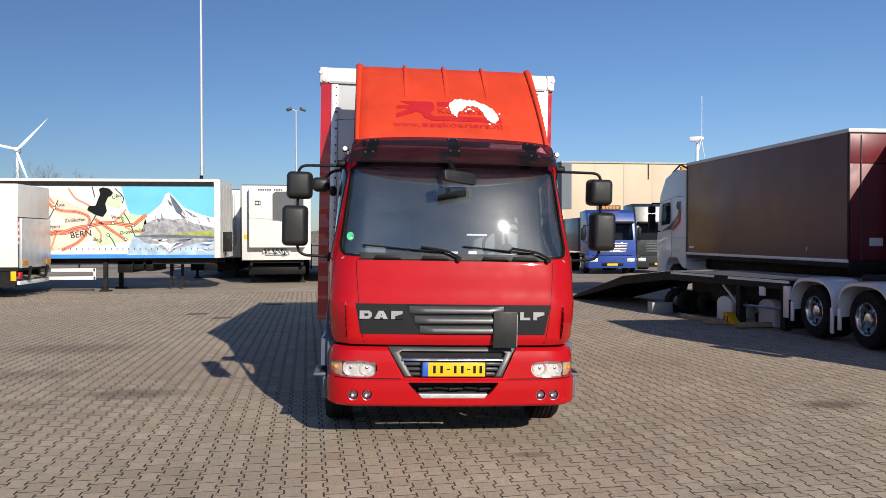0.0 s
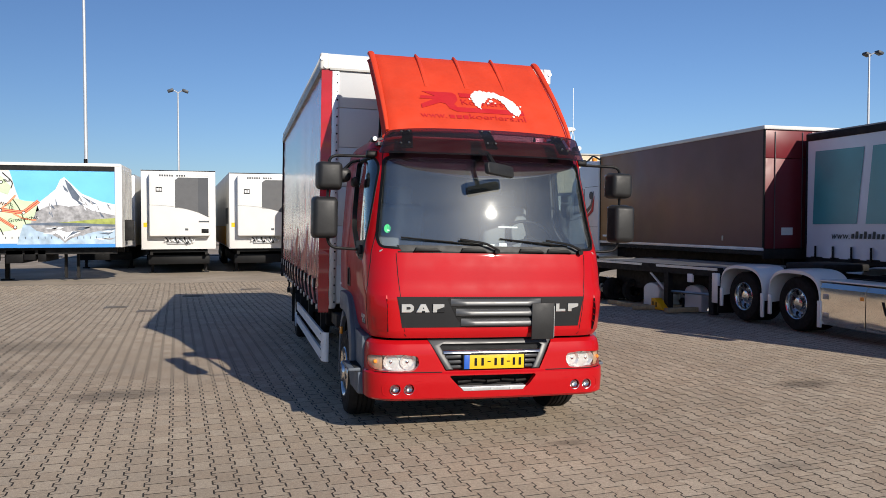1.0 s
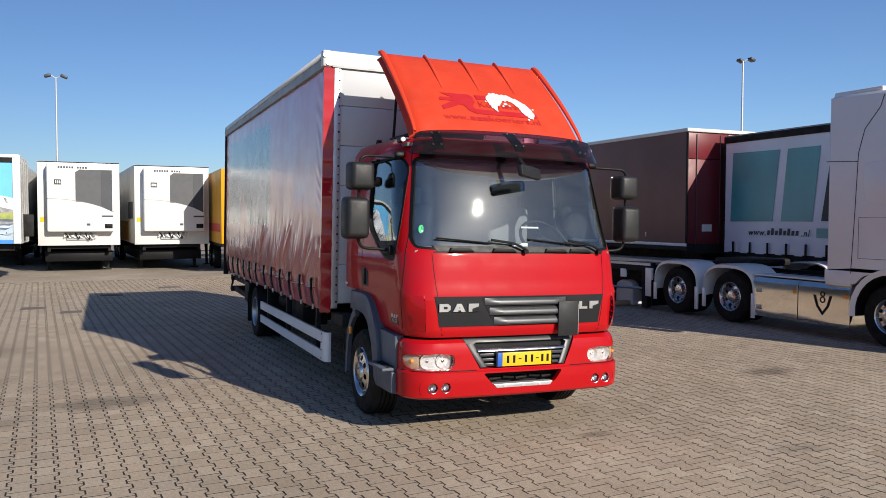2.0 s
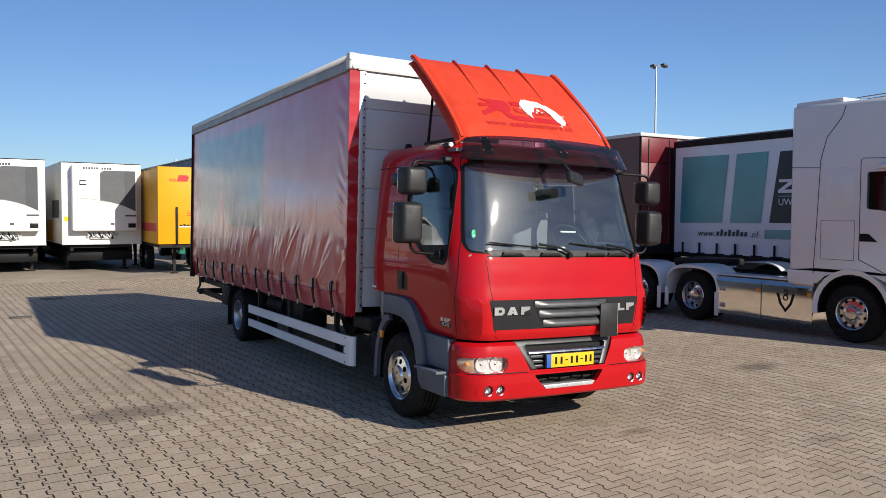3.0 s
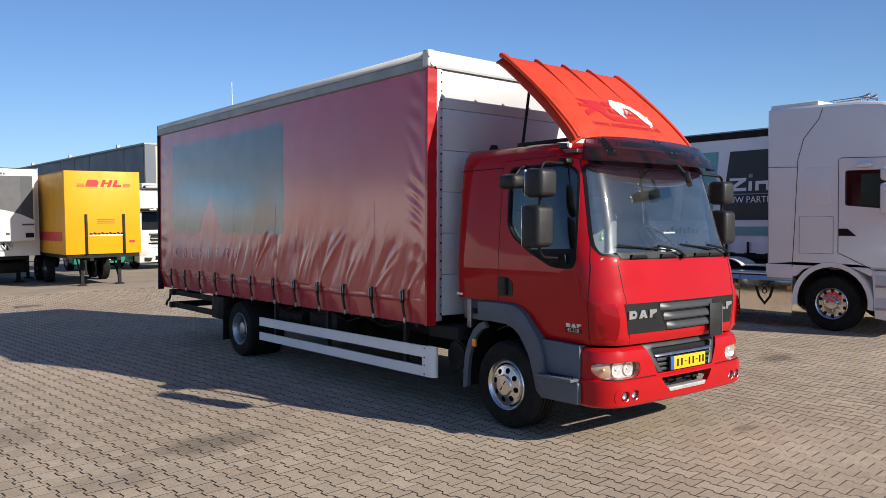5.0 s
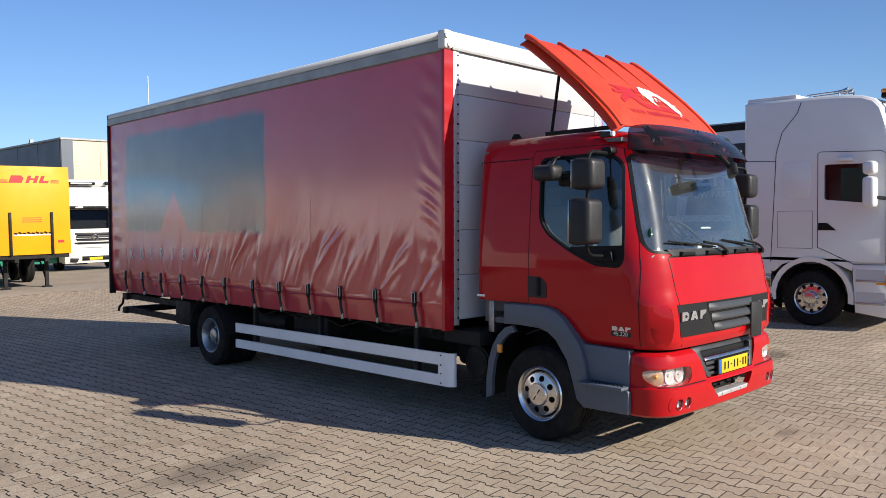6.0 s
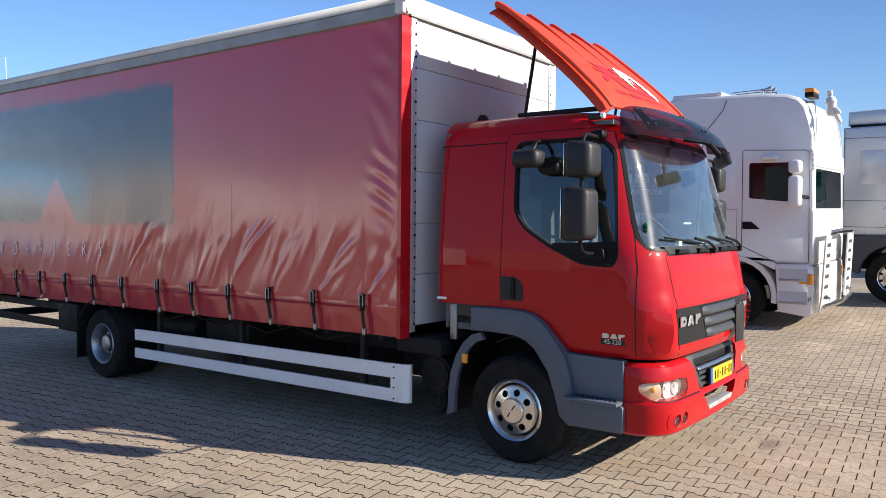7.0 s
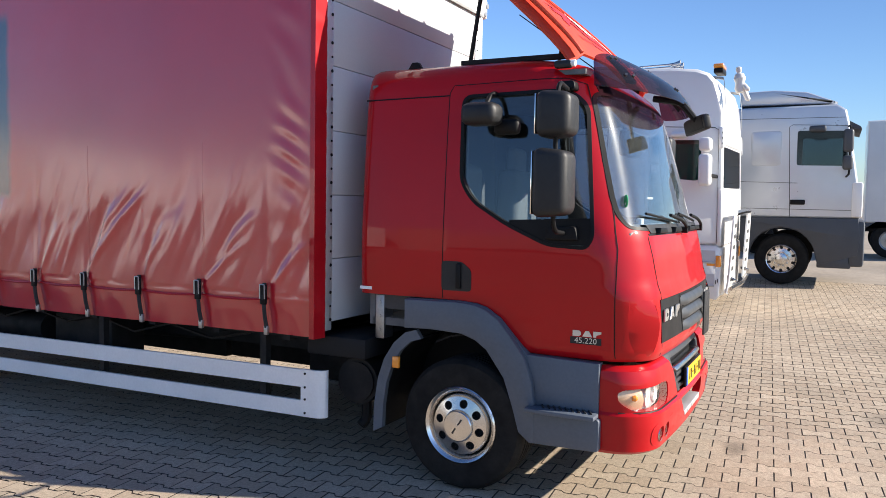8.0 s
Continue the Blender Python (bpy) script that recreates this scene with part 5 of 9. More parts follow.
for s in (-1, 1):
    bm = fresh()
    ny, nz = (680, 150) if s < 0 else (160, 40)
    grid = []
    for j in range(nz + 1):
        v = (j / nz) ** 1.25
        row = []
        for i in range(ny + 1):
            y = BY0 + 0.012 + (BY1 - BY0 - 0.03) * i / ny
            z = curtain_bottom(y) + (3.43 - curtain_bottom(y)) * v
            row.append(bm.verts.new((s * (BX - 0.012 + curtain_dent(y, z, s)), y, z)))
        grid.append(row)
    for a, b in zip(grid, grid[1:]):
        for i in range(ny):
            bm.faces.new((a[i], a[i + 1], b[i + 1], b[i]))
    curtain = part("curtain", bm, CURTAIN, lorry, "dark red coated cloth curtain, creased along the bottom", smooth=3.2)
    for sy in STRAPS:
        b0 = curtain_bottom(sy)
        bm = fresh()
        x = s * (BX + 0.004)
        tube(bm, [(x, sy, b0 + 0.345), (x + s * 0.012, sy, b0 + 0.25), (x - s * 0.003, sy, b0 + 0.12), (x - s * 0.030, sy, b0 + 0.01)], 0.014, 6)
        strap = part("curtain_strap", bm, STRAP, curtain, "black strap with buckle")
        bm = fresh()
        box(bm, x + s * 0.010 - 0.012, x + s * 0.010 + 0.012, sy - 0.024, sy + 0.024, b0 + 0.20, b0 + 0.335, 0.007)
        buckle = part("buckle", bm, BLACK, strap)
        bm = fresh()
        tube(bm, bent([(x + s * 0.024, sy - 0.020, b0 + 0.24), (x + s * 0.026, sy - 0.020, b0 + 0.335), (x + s * 0.026, sy + 0.020, b0 + 0.335), (x + s * 0.024, sy + 0.020, b0 + 0.24)], 0.01), 0.0045, 5)
        part("buckle_frame", bm, STEEL, buckle, "bare steel buckle frame")
        bm = fresh()
        box(bm, x - s * 0.022 - 0.012, x - s * 0.022 + 0.012, sy - 0.016, sy + 0.016, b0 - 0.005, b0 + 0.055, 0.004)
        part("hook", bm, STEEL, strap)
    for sy, sy_next in zip(STRAPS, STRAPS[1:]):
        bm = fresh()
        pts = []
        for k in range(9):
            y = sy + (sy_next - sy) * k / 8
            z = curtain_bottom(y) + 0.235 - 0.012 * math.sin(math.pi * k / 8)
            pts.append((s * (BX - 0.004 + curtain_dent(y, z, s)), y, z))
        tube(bm, pts, 0.009, 6)
        part("curtain_rope_pocket", bm, RED_CLOTH, curtain)
    # welds between the cloth panels
    for k in (1, 3, 5, 7):
        y = STRAPS[k] - 0.02
        bm = fresh()
        pts = [(s * (BX - 0.0115 + curtain_dent(y, z, s)), y, z) for z in [1.15 + 0.09 * q for q in range(12)]]
        tube(bm, pts, 0.0012, 4)
        part("cloth_weld", bm, CURTAIN, curtain)
    # red corner strips wrapped round onto the front
    bm = fresh()
    pts = [(0.86 + 0.03 * k) for k in range(87)]
    if s > 0:
        skin(bm, [[(1.284, 2.22, z), (1.286, 2.165 + 0.004 * math.sin(z * 31), z), (1.24, 2.16, z), (1.24, 2.22, z)] for z in pts])
    else:
        skin(bm, [[(s * (BX + 0.004), BY0 + 0.035, z), (s * (BX + 0.006), BY0 - 0.004, z), (s * (1.175 + 0.004 * math.sin(z * 31)), BY0 - 0.012 - 0.006 * max(0, math.sin(z * 31)), z), (s * 1.175, BY0 + 0.01, z), (s * 1.26, BY0 + 0.035, z)] for z in pts])
    part("corner_strip", bm, RED_CLOTH, lorry, "red cloth corner strip", smooth=0.8)
    bm = fresh()
    box(bm, -1.174 if s < 0 else 1.10, -1.10 if s < 0 else 1.238, BY0 - 0.012, BY0 + 0.05, 0.90, 3.47, 0.004)
    post = part("corner_post", bm, ALU, lorry, "aluminium corner post with rivets")
    for k in range(28):
        bm = fresh()
        z = 0.97 + 0.09 * k
        cyl(bm, (s * 1.118, BY0 - 0.017, z), (s * 1.118, BY0 - 0.010, z), 0.008 if k % 2 else 0.011, 8)
        part("rivet", bm, BLACK, post)
for x0, x1 in ((-1.10, 1.10),):
    for k in range(6):
        bm = fresh()
        z0 = 0.95 + 0.42 * k
        box(bm, x0, x1, BY0, BY0 + 0.03, z0 + 0.002, min(z0 + 0.418, 3.455), 0.004)
        part("bulkhead_board", bm, PANEL, lorry, "pale grey bulkhead board")
bm = fresh()
box(bm, -1.10, 1.10, BY0 + 0.03, BY0 + 0.06, 0.90, 3.45)
part("bulkhead", bm, PANEL, lorry)
for s in (-1, 1):
    bm = fresh()
    prism(bm, [(s * 1.255, 3.415), (s * 1.300, 3.430), (s * 1.300, 3.520), (s * 1.285, 3.530), (s * 1.285, 3.600), (s * 1.255, 3.606), (s * 1.235, 3.5)], "y", BY0 + 0.03, BY1, 0.0)
    part("roof_rail", bm, RAIL, lorry, "weathered grey roof rail")
    bm = fresh()
    prism(bm, [(s * 1.286, 3.534), (s * 1.292, 3.534), (s * 1.292, 3.598), (s * 1.262, 3.612), (s * 1.255, 3.606), (s * 1.286, 3.598)], "y", BY0 + 0.03, BY1)
    part("rail_capping", bm, WHITE_DIRTY, lorry, "pale capping")
    bm = fresh()
    box(bm, min(s * 1.21, s * 1.305), max(s * 1.21, s * 1.305), BY0 - 0.03, BY0 + 0.07, 3.44, 3.615, 0.02, 3)
    cap = part("corner_cap", bm, WHITE_DIRTY, lorry, "white corner casting")
    for dx, dz in ((1.285, 3.555), (1.25, 3.475)):
        bm = fresh()
        cyl(bm, (s * dx, BY0 - 0.04, dz), (s * dx, BY0 - 0.02, dz), 0.022, 12)
        part("cap_roller", bm, STEEL, cap)
bm = fresh()
prism(bm, [(BY0 - 0.022, 3.455), (BY0 - 0.022, 3.575), (BY0 + 0.01, 3.615), (BY0 + 0.08, 3.625), (BY0 + 0.08, 3.45)], "x", -1.215, 1.215)
part("front_header", bm, WHITE, lorry, "white front header", smooth=0)
bm = fresh()
box(bm, -1.20, 1.20, BY0 - 0.028, BY0 - 0.018, 3.440, 3.462)
part("header_lip", bm, RAIL, lorry)
bm = fresh()
box(bm, -1.26, 1.26, BY0 + 0.05, BY1, 3.595, 3.610)
part("roof_sheet", bm, WHITE_DIRTY, lorry)
bm = fresh()
box(bm, -1.18, 1.18, BY0 + 0.03, BY1, 0.90, 0.99)
part("load_floor", bm, CHASSIS, lorry)
for s in (-1, 1):
    bm = fresh()
    box(bm, min(s * 1.150, s * 1.185), max(s * 1.150, s * 1.185), BY0 + 0.05, BY1, 0.84, 0.98)
    part("floor_rail", bm, CHASSIS, lorry)
    bm = fresh()
    box(bm, min(s * 1.20, s * 1.292), max(s * 1.20, s * 1.292), BY1 - 0.02, BY1 + 0.03, 0.75, 3.60, 0.006)
    part("rear_post", bm, CHASSIS, lorry)
    bm = fresh()
    box(bm, min(s * 0.02, s * 1.20), max(s * 0.02, s * 1.20), BY1 - 0.01, BY1 + 0.025, 0.82, 3.56, 0.006)
    part("rear_door", bm, PANEL, lorry)
for k, ch in enumerate("KOERIERS"):
    bm = words(ch, 0.25, Matrix.Translation((-BX - 0.008, 8.97 - 0.344 * k, 1.393 + 0.008 * k)) @ pose(0, 0, 0, 90, 0, -90), 0.002, thin=0.0035, stretch=0.66)
    for v in bm.verts:
        v.co.x = -(BX - 0.005 + curtain_dent(v.co.y, v.co.z, -1)) - (0.002 if v.co.x < -BX - 0.008 else 0)
    part("curtain_letter", bm, LETTER, lorry, "pale faded letter on the curtain" if not k else "", smooth=0)

# chassis
for s in (-1, 1):
    bm = fresh()
    box(bm, s * 0.42 - 0.035, s * 0.42 + 0.035, 0.35, 9.4, 0.60, 0.82)
    part("chassis_rail", bm, CHASSIS, lorry)
for k in range(12):
    bm = fresh()
    box(bm, -1.2, 1.2, 2.4 + 0.62 * k, 2.46 + 0.62 * k, 0.82, 0.90)
    part("cross_bearer", bm, CHASSIS, lorry)
bm = fresh()
cyl(bm, (-1.0, 6.68, 0.37), (1.0, 6.68, 0.37), 0.07, 14)
lathe(bm, [(0.02, -0.14), (0.14, -0.12), (0.20, -0.02), (0.20, 0.05), (0.10, 0.15), (0.02, 0.16)], (0, 6.68, 0.39), (0, 1, 0), 20)
part("rear_axle", bm, CHASSIS, lorry)
bm = fresh()
box(bm, -0.95, 0.95, 1.12, 1.23, 0.36, 0.46, 0.02)
part("front_axle", bm, CHASSIS, lorry)
bm = fresh()
cyl(bm, (0, 1.9, 0.62), (0, 6.4, 0.46), 0.055, 12)
part("prop_shaft", bm, CHASSIS, lorry)
bm = fresh()
box(bm, -0.38, 0.38, 0.45, 1.9, 0.42, 0.95, 0.06)
part("engine", bm, CHASSIS, lorry)
bm = fresh()
box(bm, 0.62, 1.12, 2.25, 3.35, 0.16, 0.80, 0.05)
part("fuel_tank", bm, CHASSIS, lorry)
bm = fresh()
box(bm, 0.60, 1.10, 3.40, 4.55, 0.20, 0.60, 0.03)
part("equipment_box", bm, CHASSIS, lorry)
bm = fresh()
box(bm, 0.60, 1.10, 4.60, 5.95, 0.18, 0.82, 0.03)
part("equipment_box", bm, CHASSIS, lorry)
bm = fresh()
box(bm, -0.36, 0.36, 1.95, 2.9, 0.34, 0.78, 0.08)
part("gearbox", bm, CHASSIS, lorry)
for y, z in ((1.98, 0.56),):
    bm = fresh()
    cyl(bm, (-1.02, y, z), (-0.5, y, z), 0.155, 24)
    cyl(bm, (-1.035, y, z), (-1.02, y, z), 0.13, 24)
    part("air_tank", bm, CHASSIS, lorry, "dark air intake drum")
bm = fresh()
tube(bm, bent([(-0.90, 1.98, 0.42), (-0.90, 1.98, 0.28), (-0.94, 2.0, 0.24)], 0.04), 0.035, 10)
part("drain_pipe", bm, CHASSIS, lorry)
bm = fresh()
box(bm, -1.12, -0.6, 1.86, 2.32, 0.73, 0.86, 0.01)
part("battery_tray", bm, GRILLE, lorry)
bm = fresh()
box(bm, -1.02, -0.90, 1.78, 1.85, 0.86, 1.15, 0.01)
for k in range(3):
    cyl(bm, (-1.025, 1.815, 0.92 + 0.09 * k), (-1.015, 1.815, 0.92 + 0.09 * k), 0.012, 8)
part("cab_mount", bm, STEEL, lorry)
bm = fresh()
tube(bm, bent([(-0.7, 1.9, 0.95), (-0.75, 2.0, 1.2), (-0.6, 2.04, 1.5), (-0.2, 2.0, 1.3), (0.1, 2.03, 0.95)], 0.1), 0.014, 8)
part("air_lines", bm, BLACK, lorry)
bm = fresh()
box(bm, -0.95, -0.6, 4.4, 5.1, 0.42, 0.78, 0.03)
part("battery_box", bm, CHASSIS, lorry)
bm = fresh()
cyl(bm, (-0.85, 5.25, 0.62), (-0.85, 5.95, 0.62), 0.12, 18)
part("air_cylinder", bm, CHASSIS, lorry)
for k in range(5):
    bm = fresh()
    tube(bm, [(-1.0, 2.9 + 0.8 * k, 0.80), (-0.98, 3.3 + 0.8 * k, 0.72 - 0.02 * (k % 2)), (-1.0, 3.7 + 0.8 * k, 0.80)], 0.01, 5)
    part("brake_line", bm, BLACK, lorry)
for s in (-1, 1):
    # side guard: two rails, posts, curved front end
    gx = s * 1.215
    guard = None
    for z0, z1 in ((0.530, 0.645), (0.335, 0.440)):
        bm = fresh()
        skin(bm, [[(gx + s * 0.0, y, z0 - 0.012 * (y - 2.2)), (gx + s * 0.025, y, z0 - 0.012 * (y - 2.2)), (gx + s * 0.025, y, z1 - 0.012 * (y - 2.2)), (gx, y, z1 - 0.012 * (y - 2.2))] for y in (2.19, 4.0, 5.95)])
        g = part("side_guard_rail", bm, GUARD, lorry, "white side guard rail")
        guard = guard or g
    bm = fresh()
    rings = []
    for i in range(8):
        t = math.pi / 2 * i / 7
        x, y = gx + s * 0.025 - s * 0.05 * (1 - math.cos(t)), 2.19 - 0.085 * math.sin(t)
        rings.append([(x - s * 0.02, y + 0.004, 0.335), (x, y, 0.335), (x, y, 0.647), (x - s * 0.02, y + 0.004, 0.647)])
    rings.insert(0, [(gx, 2.28, 0.335), (gx + s * 0.0252, 2.28, 0.335), (gx + s * 0.0252, 2.28, 0.647), (gx, 2.28, 0.647)])
    skin(bm, rings)
    end = part("guard_end", bm, GUARD, lorry, "rounded white guard end", smooth=0.7)
    for z in (0.36, 0.45, 0.53, 0.62):
        bm = fresh()
        cyl(bm, (gx + s * 0.024, 2.245, z), (gx + s * 0.030, 2.245, z), 0.008, 8)
        part("rivet", bm, BLACK, end)
    for y in (2.62, 4.2, 5.55):
        bm = fresh()
        box(bm, gx - s * 0.03 - 0.025, gx - s * 0.03 + 0.025, y - 0.025, y + 0.025, 0.32, 0.86)
        part("guard_post", bm, CHASSIS, lorry, "dark guard post")
    # rear mudguard and flap
    bm = fresh()
    pts = [(6.68 + 0.50 * math.cos(t), 0.375 + 0.50 * math.sin(t)) for t in (math.radians(5 + 10 * k) for k in range(18))]
    skin(bm, [[(s * 1.235, y, z), (s * 0.70, y, z), (s * 0.70, y, z + 0.012), (s * 1.235, y, z + 0.012)] for y, z in pts])
    part("rear_mudguard", bm, CHASSIS, lorry, "black rear mudguard")
    bm = fresh()
    box(bm, min(s * 0.72, s * 1.23), max(s * 0.72, s * 1.23), 7.17, 7.185, 0.15, 0.52)
    part("mud_flap", bm, BLACK, lorry)
    bm = fresh()
    box(bm, min(s * 0.90, s * 1.21), max(s * 0.90, s * 1.21), 7.22, 7.66, 0.44, 0.78, 0.02)
    part("tool_box", bm, CHASSIS, lorry)
for z0, z1, y0, y1 in ((0.66, 0.76, 9.40, 9.55), (0.44, 0.54, 9.45, 9.56)):
    bm = fresh()
    box(bm, -1.18, 1.18, y0, y1, z0, z1, 0.008)
    part("rear_bar", bm, CHASSIS, lorry, "black rear underrun bar")
for s in (-1, 1):
    for z0, z1 in ((0.67, 0.75), (0.45, 0.53)):
        bm = fresh()
        box(bm, s * 1.10 - 0.03, s * 1.10 + 0.03, 7.6, 9.45, z0, z1)
        part("rear_frame_bar", bm, CHASSIS, lorry)
    bm = fresh()
    tube(bm, bent([(s * 1.13, 9.50, 0.72), (s * 1.13, 9.62, 0.70), (s * 1.13, 9.66, 0.58), (s * 1.13, 9.80, 0.52), (s * 1.13, 9.82, 0.45)], 0.04), 0.02, 8)
    part("rope_hook", bm, CHASSIS, lorry, "black rope hook")

# ---- other vehicles: built with the nose at y = 0 towards -y ----
PEARL = material("white_cab_paint", (0.722, 0.714, 0.697), 0.35, stain=0.03, stain_size=1.0, coat=0.5)
SILVER = material("silver_cab_paint", (0.56, 0.585, 0.625), 0.32, 0.35, stain=0.04, coat=0.5)
DARK_GREY = material("dark_grey_plastic", (0.05, 0.055, 0.064), 0.5, grain=0.08, stain=0.1)
BLUE_CAB = material("blue_cab_paint", (0.018, 0.055, 0.27), 0.3, stain=0.08, coat=0.5)
NAVY = material("navy_cab_paint", (0.02, 0.025, 0.07), 0.35, stain=0.08, coat=0.4)
BLACK_CAB = material("black_cab_paint", (0.02, 0.024, 0.026), 0.3, coat=0.5)
GREEN_CAB = material("green_cab_paint", (0.02, 0.22, 0.14), 0.35, stain=0.06, coat=0.4)
GREEN_CLOTH = material("green_cab_curtain", (0.06, 0.52, 0.34), 0.8, stain=0.15, stain_size=6)
SEAM = material("panel_gap", (0.03, 0.03, 0.032), 0.7)
YELLOW_BOX = material("yellow_box_paint", (0.70, 0.33, 0.004), 0.45, stain=0.06, stain_size=0.8, dirt=(0.50, 0.24, 0.02, 0.25), spec=0.25)
RED_LOGO = material("red_print", (0.55, 0.012, 0.015), 0.45, grain=0.05)
MAROON = material("maroon_box_paint", (0.15, 0.010, 0.016), 0.4, stain=0.10, stain_size=0.9, dirt=(0.10, 0.03, 0.03, 0.3))
BROWN_SIDE = material("dark_brown_box_side", (0.19, 0.095, 0.076), 0.42, stain=0.2, stain_size=0.45, dirt=(0.20, 0.11, 0.06, 0.4), spec=0.4)


def fade_print(m):
    """An old ochre print, worn to a soft-edged patch at the cab end of the box side."""
    n, l = m.node_tree.nodes, m.node_tree.links
    p = n["Principled BSDF"]
    old = p.inputs["Base Color"].links[0].from_socket
    tc, sp, r, mix = n.new("ShaderNodeTexCoord"), n.new("ShaderNodeSeparateXYZ"), n.new("ShaderNodeMapRange"), n.new("ShaderNodeMix")
    l.new(tc.outputs["Object"], sp.inputs[0])
    r.interpolation_type = "SMOOTHSTEP"
    for k, v in zip(("From Min", "From Max", "To Min", "To Max"), (5.2, 6.7, 0.0, 0.9)):
        r.inputs[k].default_value = v
    l.new(sp.outputs["Y"], r.inputs["Value"])
    mix.data_type = "RGBA"
    l.new(r.outputs[0], mix.inputs["Factor"])
    l.new(old, mix.inputs["A"])
    mix.inputs["B"].default_value = (0.30, 0.125, 0.020, 1)
    l.new(mix.outputs["Result"], p.inputs["Base Color"])


fade_print(BROWN_SIDE)
WOOD = material("weathered_timber", (0.32, 0.23, 0.13), 0.8, grain=0.2, stain=0.2, stain_size=4, stretch=(1, 8, 1))


def band(poly3, r, mat, name, parent, label=""):
    bm = fresh()
    tube(bm, poly3, r, 5)
    return part(name, bm, mat, parent, label)


def slab(name, parent, mat, x0, x1, y0, y1, z0, z1, bev=0.0, label=""):
    bm = fresh()
    box(bm, min(x0, x1), max(x0, x1), min(y0, y1), max(y0, y1), z0, z1, bev)
    return part(name, bm, mat, parent, label)


def cut_cab(prof, half, side_win, screen, bev=0.08, hollow=0.07):
    """A hollow cab from its side profile, with windows cut: screen is (half width, low, high)."""
    base = fresh()
    prism(base, prof, "x", -half, half, bev, 3)
    cy, cz = sum(p[0] for p in prof) / len(prof), sum(p[1] for p in prof) / len(prof)
    core = fresh()
    k = 1 - hollow * 1.5
    prism(core, [(cy + (y - cy) * k, cz + (z - cz) * k) for y, z in prof], "x", -half + hollow, half - hollow)
    cuts = [core]
    for s in (-1, 1):
        bm = fresh()
        prism(bm, side_win, "x", s * (half - 0.3), s * (half + 0.3))
        cuts.append(bm)
    bm = fresh()
    prism(bm, rounded([(-screen[0], screen[1]), (screen[0], screen[1]), (screen[0] - 0.05, screen[2]), (-screen[0] + 0.05, screen[2])], 0.06), "y", -0.6, 0.62)
    cuts.append(bm)
    return carve(base, cuts)


def pane_at(poly, x, parent, name="side_window", mat=None):
    bm = fresh()
    prism(bm, poly, "x", x - 0.003, x + 0.003)
    g = part(name, bm, mat or DARK_PANE, parent)
    g.visible_shadow = False
    return g


def edge_y(prof, z):
    """The front of a profile at height z."""
    best = 9.0
    for p, q in zip(prof, prof[1:] + prof[:1]):
        if min(p[1], q[1]) <= z <= max(p[1], q[1]) and abs(p[1] - q[1]) > 1e-6:
            best = min(best, p[0] + (q[0] - p[0]) * (z - p[1]) / (q[1] - p[1]))
    return best


def screen_pane(prof, screen, parent, back=0.03):
    bm = fresh()
    rings = []
    for i in range(7):
        z = screen[1] + (screen[2] - screen[1]) * i / 6
        y = edge_y(prof, z) + back
        ring = [(screen[0] * (-1 + k / 5), y + 0.05 * abs(-1 + k / 5) ** 3, z) for k in range(11)]
        rings.append(ring)
    skin(bm, rings, loop=False)
    g = part("windscreen", bm, DARK_PANE, parent)
    g.visible_shadow = False


